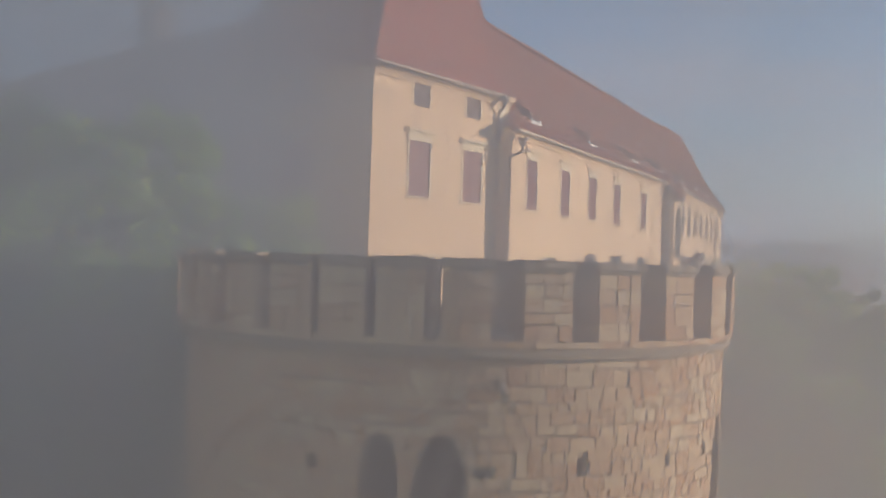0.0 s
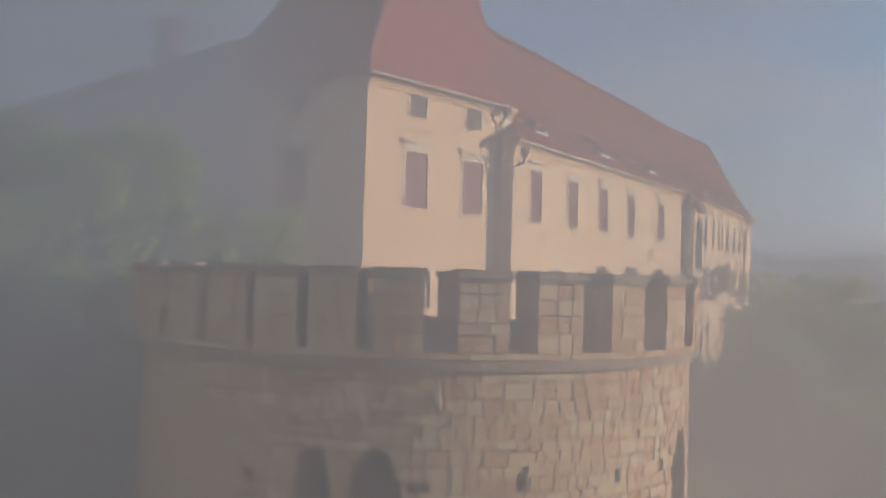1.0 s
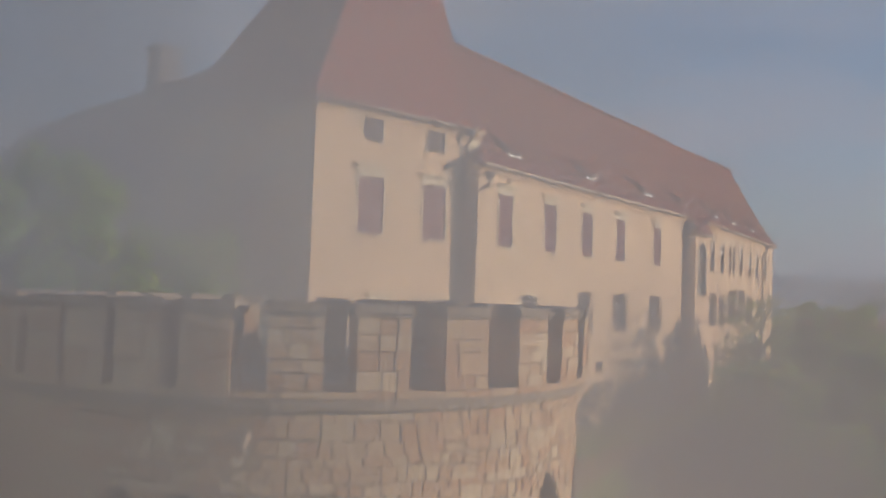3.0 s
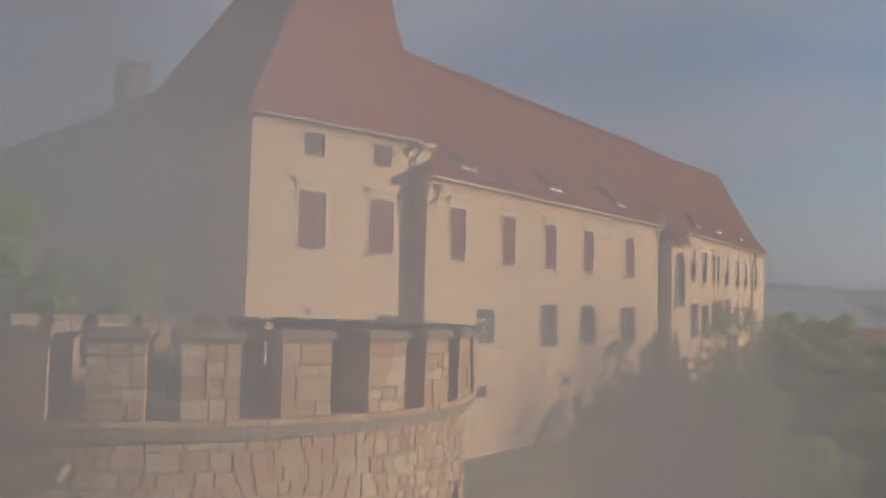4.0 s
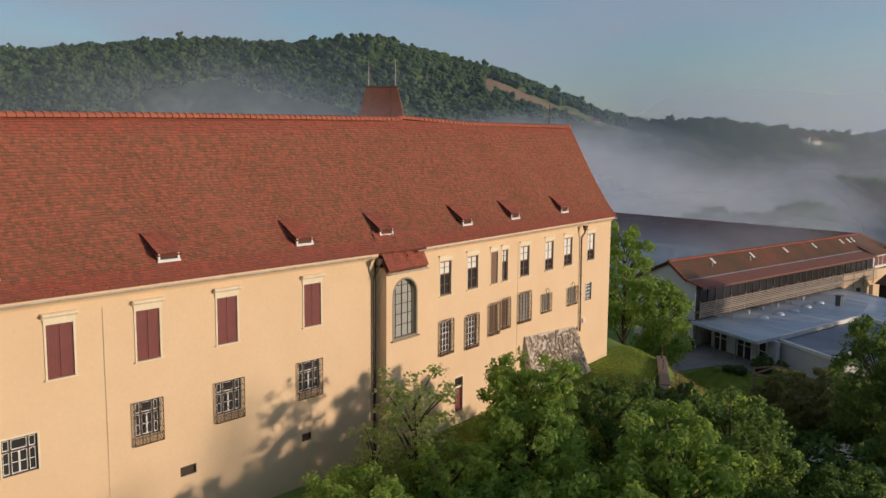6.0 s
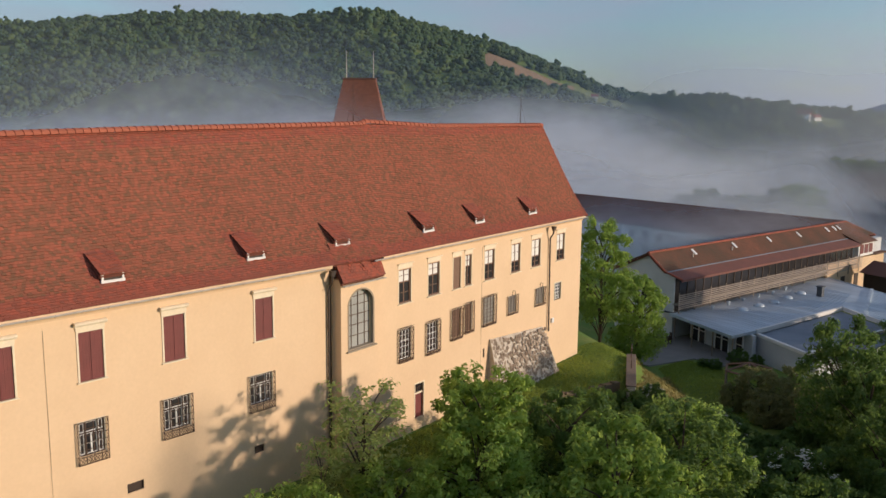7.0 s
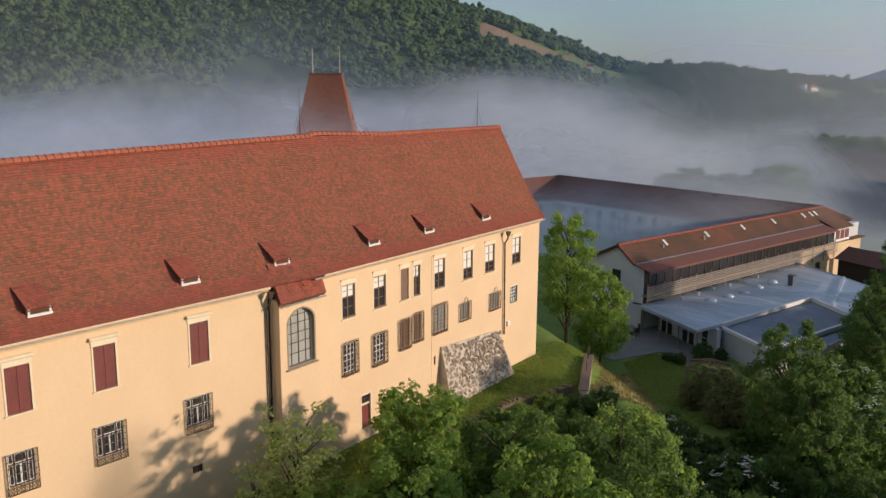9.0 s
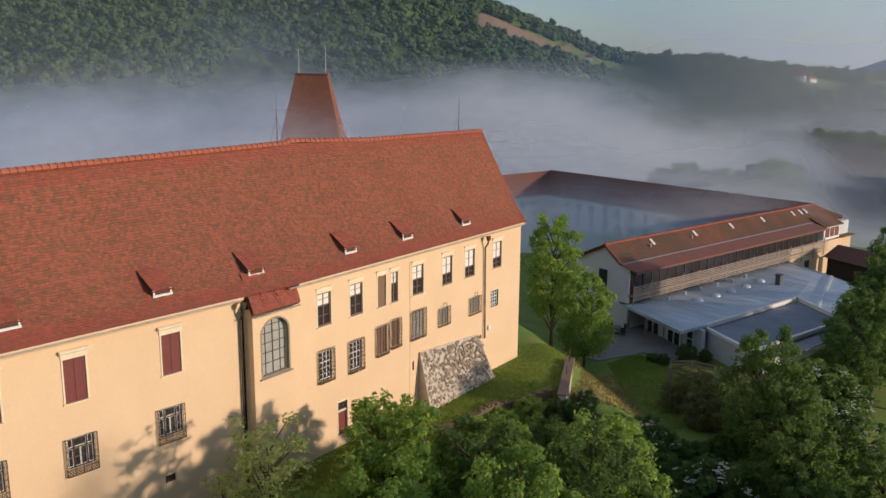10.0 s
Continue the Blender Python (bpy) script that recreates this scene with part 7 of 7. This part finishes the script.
edging("roof_edge", [(-27.3, 102.3), (-20.9, 99.4), (-20.3, 115.1)], 0.16, -1.3, -1.0, WHITE, low, "pale metal roof edge")
edging("roof_gutter", [(-20.55, 99.4), (-19.95, 115.1)], 0.14, -1.36, -1.2, DARKEDGE, low)
boxes("roof_canopy", [(-19.9, -18.4, 101.0, 115.0, -1.5, -1.36)], LOWROOF, low)

# misty courtyard wing and its return
far = thing("courtyard_wing", None, "two-storey white wing with a dark tiled roof in mist", "building")
wy, wx0, wx1 = 141.9, -86.0, -40.0
boxes("wing_wall", [(wx0, wx1, wy, wy + 9, GZ - 3, 1.7)], WHITEWALL, far)
tiles("wing_tiles", Vector((wx0 - 0.3, wy - 0.4, 1.6)), Vector((wx1 + 1, wy - 0.4, 1.6)), Vector((wx0 - 2.4, wy + 3.5, 5.05)), Vector((wx1 - 0.6, wy + 4.9, 5.05)), far, DARKROOF, 0.2, 0.4, 0.4, seed=41, wave=0.0)
tiles("wing_tiles", Vector((wx1 + 1, wy + 9.4, 1.6)), Vector((wx0 - 0.3, wy + 9.4, 1.6)), Vector((wx1 - 0.6, wy + 4.9, 5.05)), Vector((wx0 - 2.4, wy + 3.5, 5.05)), far, DARKROOF, 0.2, 0.5, 0.5, seed=42, wave=0.0)
ridge_tiles("ridge_tiles", [(wx1 - 0.6, wy + 4.9, 5.06), (wx0 - 2.4, wy + 3.5, 5.06)], far, DARKROOF, 0.16)


def wing_window(name, m, parent):
    """A small window with a frame, a cross bar and a sill."""
    rows = [(0, 0.07, -0.05, 0.02, 0, 1.3), (0.93, 1.0, -0.05, 0.02, 0, 1.3), (0.07, 0.93, -0.051, 0.02, 1.23, 1.3), (0.46, 0.54, -0.04, 0.02, 0, 1.23), (-0.06, 1.06, -0.1, 0.02, -0.07, 0)]
    boxes(name, rows, WHITE, parent).matrix_basis = m
    boxes("pane", [(0.07, 0.93, -0.02, 0.015, 0, 1.25)], GLASS, parent).matrix_basis = m


for k in range(15):
    for z in (-0.55, -2.75):
        if k == 11:
            continue
        wing_window("wing_window", Matrix.Translation((wx0 + 1.6 + 2.75 * k, wy, z)), far)
boxes("stair_panel", [(-58.4, -54.0, wy - 0.06, wy + 0.02, GZ, 1.3)], SHADEDWALL, far, "dark grey full-height stairwell panel").data.materials[0] = LOWROOF
bm = bmesh.new()
tube(bm, [(-60.4, wy - 0.1, 1.5), (-60.4, wy - 0.1, GZ)], 0.07, 6)
part("drain_pipe", bm, ZINC, far)
ret_wing = thing("courtyard_return", None, "shorter white wing with a dark roof closing the courtyard", "building")
boxes("wing_wall", [(wx0 - 9, wx0, 110, wy + 6, GZ - 3, 1.7)], WHITEWALL, ret_wing)
tiles("wing_tiles", Vector((wx0 + 0.4, wy + 2, 1.6)), Vector((wx0 + 0.4, 110, 1.6)), Vector((wx0 - 2.4, wy + 3.5, 5.05)), Vector((wx0 - 4.2, 110, 5.05)), ret_wing, DARKROOF, 0.2, 0.4, 0.4, seed=43, wave=0.0)
turn_in = Matrix(((0, -1, 0, 0), (1, 0, 0, 0), (0, 0, 1, 0), (0, 0, 0, 1)))
for k in range(10):
    for z in (-0.55, -2.75):
        wing_window("wing_window", Matrix.Translation((wx0, 113 + 2.8 * k, z)) @ turn_in, ret_wing)
# distant building at the edge of the mist
dist = thing("distant_hall", pose(-60, 208, 0, 0, 0, -25.6), "distant dark-roofed hall with arches, veiled in mist", "building")
boxes("hall_wall", [(-17.5, 16, 0, 10, -10, 2.8)], WHITEWALL, dist)
bm = bmesh.new()
prism(bm, [(-0.6, 2.6), (10.6, 2.6), (5, 7.5)], -18.6, 16.6)
for v in bm.verts:
    if v.co.z > 5:
        v.co.y *= 0.78
bmesh.ops.rotate(bm, cent=(0, 0, 0), matrix=Matrix.Rotation(math.pi / 2, 3, "Z"), verts=bm.verts)
bmesh.ops.scale(bm, vec=(-1, 1, 1), verts=bm.verts)
bmesh.ops.translate(bm, vec=(-1.8, 0, 0), verts=bm.verts)
bmesh.ops.recalc_face_normals(bm, faces=bm.faces)
part("hall_roof", bm, DARKROOF, dist)
# dark panels laid on the wall for the shade within the arches
for k in range(7):
    bm = bmesh.new()
    prism(bm, [(x + 4.4 * k - 13, z) for x, z in [(-1.2, -6), (1.2, -6)] + [(1.2 * math.cos(math.pi * i / 8), -1.0 + 1.2 * math.sin(math.pi * i / 8)) for i in range(9)]], -0.05, 0.05)
    part("arch_opening", bm, DARKWOOD, dist)

# pergola on the lawn
perg = thing("pergola", pose(-22.6, 92.9, land(-22.6, 92.9) - 0.2), "hexagonal open timber pergola on the lawn", "pergola")
top = []
for k in range(6):
    a = math.pi / 3 * k
    x, y = 2.1 * math.cos(a), 2.1 * math.sin(a)
    top.append((x, y, 2.15))
    boxes("post", [(x - 0.07, x + 0.07, y - 0.07, y + 0.07, -0.3, 2.15)], GREYWOOD, perg)
for k in range(6):
    bm = bmesh.new()
    tube(bm, [top[k], top[(k + 1) % 6]], 0.10, 4)
    part("ring_beam", bm, WALNUT, perg)
    bm = bmesh.new()
    tube(bm, [top[k], (0, 0, 2.75)], 0.10, 4)
    part("rafter", bm, WALNUT, perg)
pave = slab([(-39.5, 96.5), (-34.6, 92.0), (-32.4, 92.4), (-31.2, 97.8), (-28.0, 97.6), (-27.8, 102.5), (-37.0, 105.0)], GZ - 0.3, GZ + 0.1)
tagged(part("pavement", pave, PAVING), "grey paved terrace before the low annex", "pavement", kind="structure")

# blue board and red box at the foot of the pavilion
BLUE = material("blue_board", (0.10, 0.26, 0.50), 0.5, (0.08, 0.2, 0.4), 2, 0.4)
REDP = material("red_paint", (0.40, 0.07, 0.05), 0.5, (0.3, 0.06, 0.04), 2, 0.4)
board = thing("blue_board", T.spot(5.8, 1.05), "light blue board leaning at the pavilion wall", "board")
boxes("panel", [(-0.35, 0.35, -0.10, -0.05, 0.0, 1.12)], BLUE, board, bevel=0.01)
boxes("panel_frame", [(-0.42, -0.35, -0.11, -0.02, 0, 1.2), (0.35, 0.42, -0.11, -0.02, 0, 1.2), (-0.42, 0.42, -0.112, -0.02, 1.12, 1.2)], GREYWOOD, board)
# a simple red box added in place of the red bench
crate = thing("red_crate", T.spot(6.62, 0.95), "plain red box in place of a red bench at the pavilion wall", "crate")
boxes("crate_side", [(-0.32, 0.32, -0.5, -0.46, 0, 0.85), (-0.32, 0.32, -0.04, 0.0, 0, 0.85), (-0.32, -0.28, -0.46, -0.04, 0, 0.85), (0.28, 0.32, -0.46, -0.04, 0, 0.85)], REDP, crate)
boxes("crate_lid", [(-0.34, 0.34, -0.52, 0.0, 0.85, 0.89)], REDP, crate, bevel=0.008)


# ---- stones of the round tower ----
rng = random.Random(21)
MERLONS = [-102.2, -91.0, -80.0, -70.6, -61.2, -51.0, -38.2, -25.6, -11.9, 2.8, 15.8, 28.6] + [40.6, 51.4, 62.2] + [73.2 + 12.4 * k for k in range(15)]


def stone_mesh(bm, a0, a1, r0, r1, z0, z1, bevel, rough):
    """One roughly squared stone of a round wall, with uneven edges."""
    old = set(bm.verts)
    arc_block(bm, a0, a1, r0, r1, z0, z1, 1, bevel)
    lean, swell = rng.uniform(-1, 1) * rough, rng.uniform(-1, 1) * rough
    for v in bm.verts:
        if v not in old:
            v.co += Vector((rng.uniform(-1, 1), rng.uniform(-1, 1), rng.uniform(-1, 1))) * rough * 0.6
            v.co.z += lean * (1 if v.co.z > (z0 + z1) / 2 else -0.5) + swell * 0.5


def stone_block(a0, a1, r0, r1, z0, z1, parent, mat=None, bevel=0.012, name="stone_block", rough=0.007):
    bm = bmesh.new()
    stone_mesh(bm, a0, a1, r0, r1, z0, z1, bevel, rough)
    return part(name, bm, mat or STONE, parent)


deg = 180 / math.pi / TR
z = 5.32
course = 0
singles = 0
rest_verts, rest_faces = [], []
while z > 2.75:
    hgt = rng.choice((0.15, 0.17, 0.19, 0.22, 0.25))
    z0 = z - hgt
    a = -118 + rng.uniform(0, 3)
    while a < 46:
        wid = rng.choice((0.18, 0.23, 0.28, 0.34, 0.43)) * rng.uniform(0.85, 1.15) * deg
        lo, hi = a + 0.16, a + wid - 0.16
        rise = 0.022 * math.sin(a * 0.16 + course * 1.7) + 0.012 * math.sin(a * 0.43 + course)
        n = 12
        free = [not open_at(lo + (hi - lo) * (k + 0.5) / n, (z + z0) / 2) and not open_at(lo + (hi - lo) * (k + 0.5) / n, z0 + 0.06) for k in range(n)]
        k = 0
        while k < n:
            if free[k]:
                j = k
                while j < n and free[j]:
                    j += 1
                if (j - k) >= 3:
                    out = rng.uniform(-0.008, 0.012)
                    top = z - 0.010 + (rise if course else 0)
                    near = -70 < a < 30 and 3.0 < z < 5.4
                    split = hgt > 0.21 and rng.random() < 0.12
                    for b0, b1 in (((z0 + 0.010 + rise, (z0 + z) / 2 + rise), ((z0 + z) / 2 + 0.010 + rise, top)) if split else ((z0 + 0.010 + rise, top),)):
                        args = (lo + (hi - lo) * k / n, lo + (hi - lo) * j / n, TR - 0.16, TR + out, b0, b1)
                        if near and singles < 300:
                            stone_block(*args, tower)
                            singles += 1
                        else:
                            bm = bmesh.new()
                            stone_mesh(bm, *args, 0.012, 0.007)
                            bm.verts.index_update()
                            base = len(rest_verts)
                            rest_verts.extend(v.co[:] for v in bm.verts)
                            rest_faces.extend(tuple(base + v.index for v in f.verts) for f in bm.faces)
                            bm.free()
                k = j
            else:
                k += 1
        a += wid
    z = z0
    course += 1
pydata("stone_courses", rest_verts, rest_faces, STONEREST, tower)["kind"] = "stuff"

for i, m in enumerate(MERLONS):
    half = 4.0 + rng.uniform(-0.15, 0.15)
    bm = bmesh.new()
    arc_block(bm, m - half + 0.15, m + half - 0.15, RING - 0.72, RING - 0.04, SILL - 0.03, SILL + 1.0, 2)
    merlon = part("merlon", bm, MORTAR, tower)
    zz = SILL - 0.02
    hs = rng.choice(([0.22, 0.18, 0.25, 0.21, 0.18], [0.27, 0.24, 0.29, 0.24], [0.30, 0.20, 0.18, 0.36]))[:]
    rng.shuffle(hs)
    for c, hgt in enumerate(hs):
        cuts = [-half] + ([rng.uniform(-0.5, 0.0) * half, rng.uniform(0.35, 0.6) * half] if rng.random() < 0.5 else [rng.uniform(-0.45, 0.45) * half]) + [half]
        for c0, c1 in zip(cuts, cuts[1:]):
            o = rng.uniform(-0.015, 0.012)
            stone_block(m + c0 + 0.12, m + c1 - 0.12, RING - 0.74, RING - 0.01 + o, zz + 0.010, zz + hgt - 0.008, merlon, rough=0.012)
        zz += hgt
    bm = bmesh.new()
    arc_block(bm, m - half - 0.15, m + half + 0.15, RING - 0.78, RING + 0.02, zz - 0.005, zz + 0.055, 3, 0.012)
    arc_block(bm, m - half - 0.55, m + half + 0.55, RING - 0.84, RING + 0.07, zz + 0.05, zz + 0.12, 3, 0.02)
    arc_block(bm, m - half - 0.2, m + half + 0.2, RING - 0.76, RING + 0.01, zz + 0.115, zz + 0.17, 3, 0.03)
    for v in bm.verts:
        v.co += Vector((rng.uniform(-1, 1), rng.uniform(-1, 1), rng.uniform(-1, 1))) * 0.008
    part("merlon_cap", bm, CAPSTONE, merlon, "dark weathered cap stone")
# sill stones between the merlons and the parapet band
a = -118.0
while a < 242:
    wid = rng.uniform(4.0, 7.0)
    stone_block(a + 0.06, a + wid - 0.06, RING - 0.8, RING - 0.03 + rng.uniform(-0.01, 0.012), 5.50, SILL - 0.025, tower, None, 0.015, "sill_stone")
    a += wid
# stone water spout
bm = bmesh.new()
am = radians(-45)
d = Vector((math.cos(am), math.sin(am), 0))
tube(bm, [d * (TR - 0.1) + Vector((0, 0, 4.98)), d * (TR + 0.18) + Vector((0, 0, 4.9)), d * (TR + 0.3) + Vector((0, 0, 4.82))], [0.09, 0.08, 0.06], 6)
part("water_spout", bm, CAPSTONE, tower)
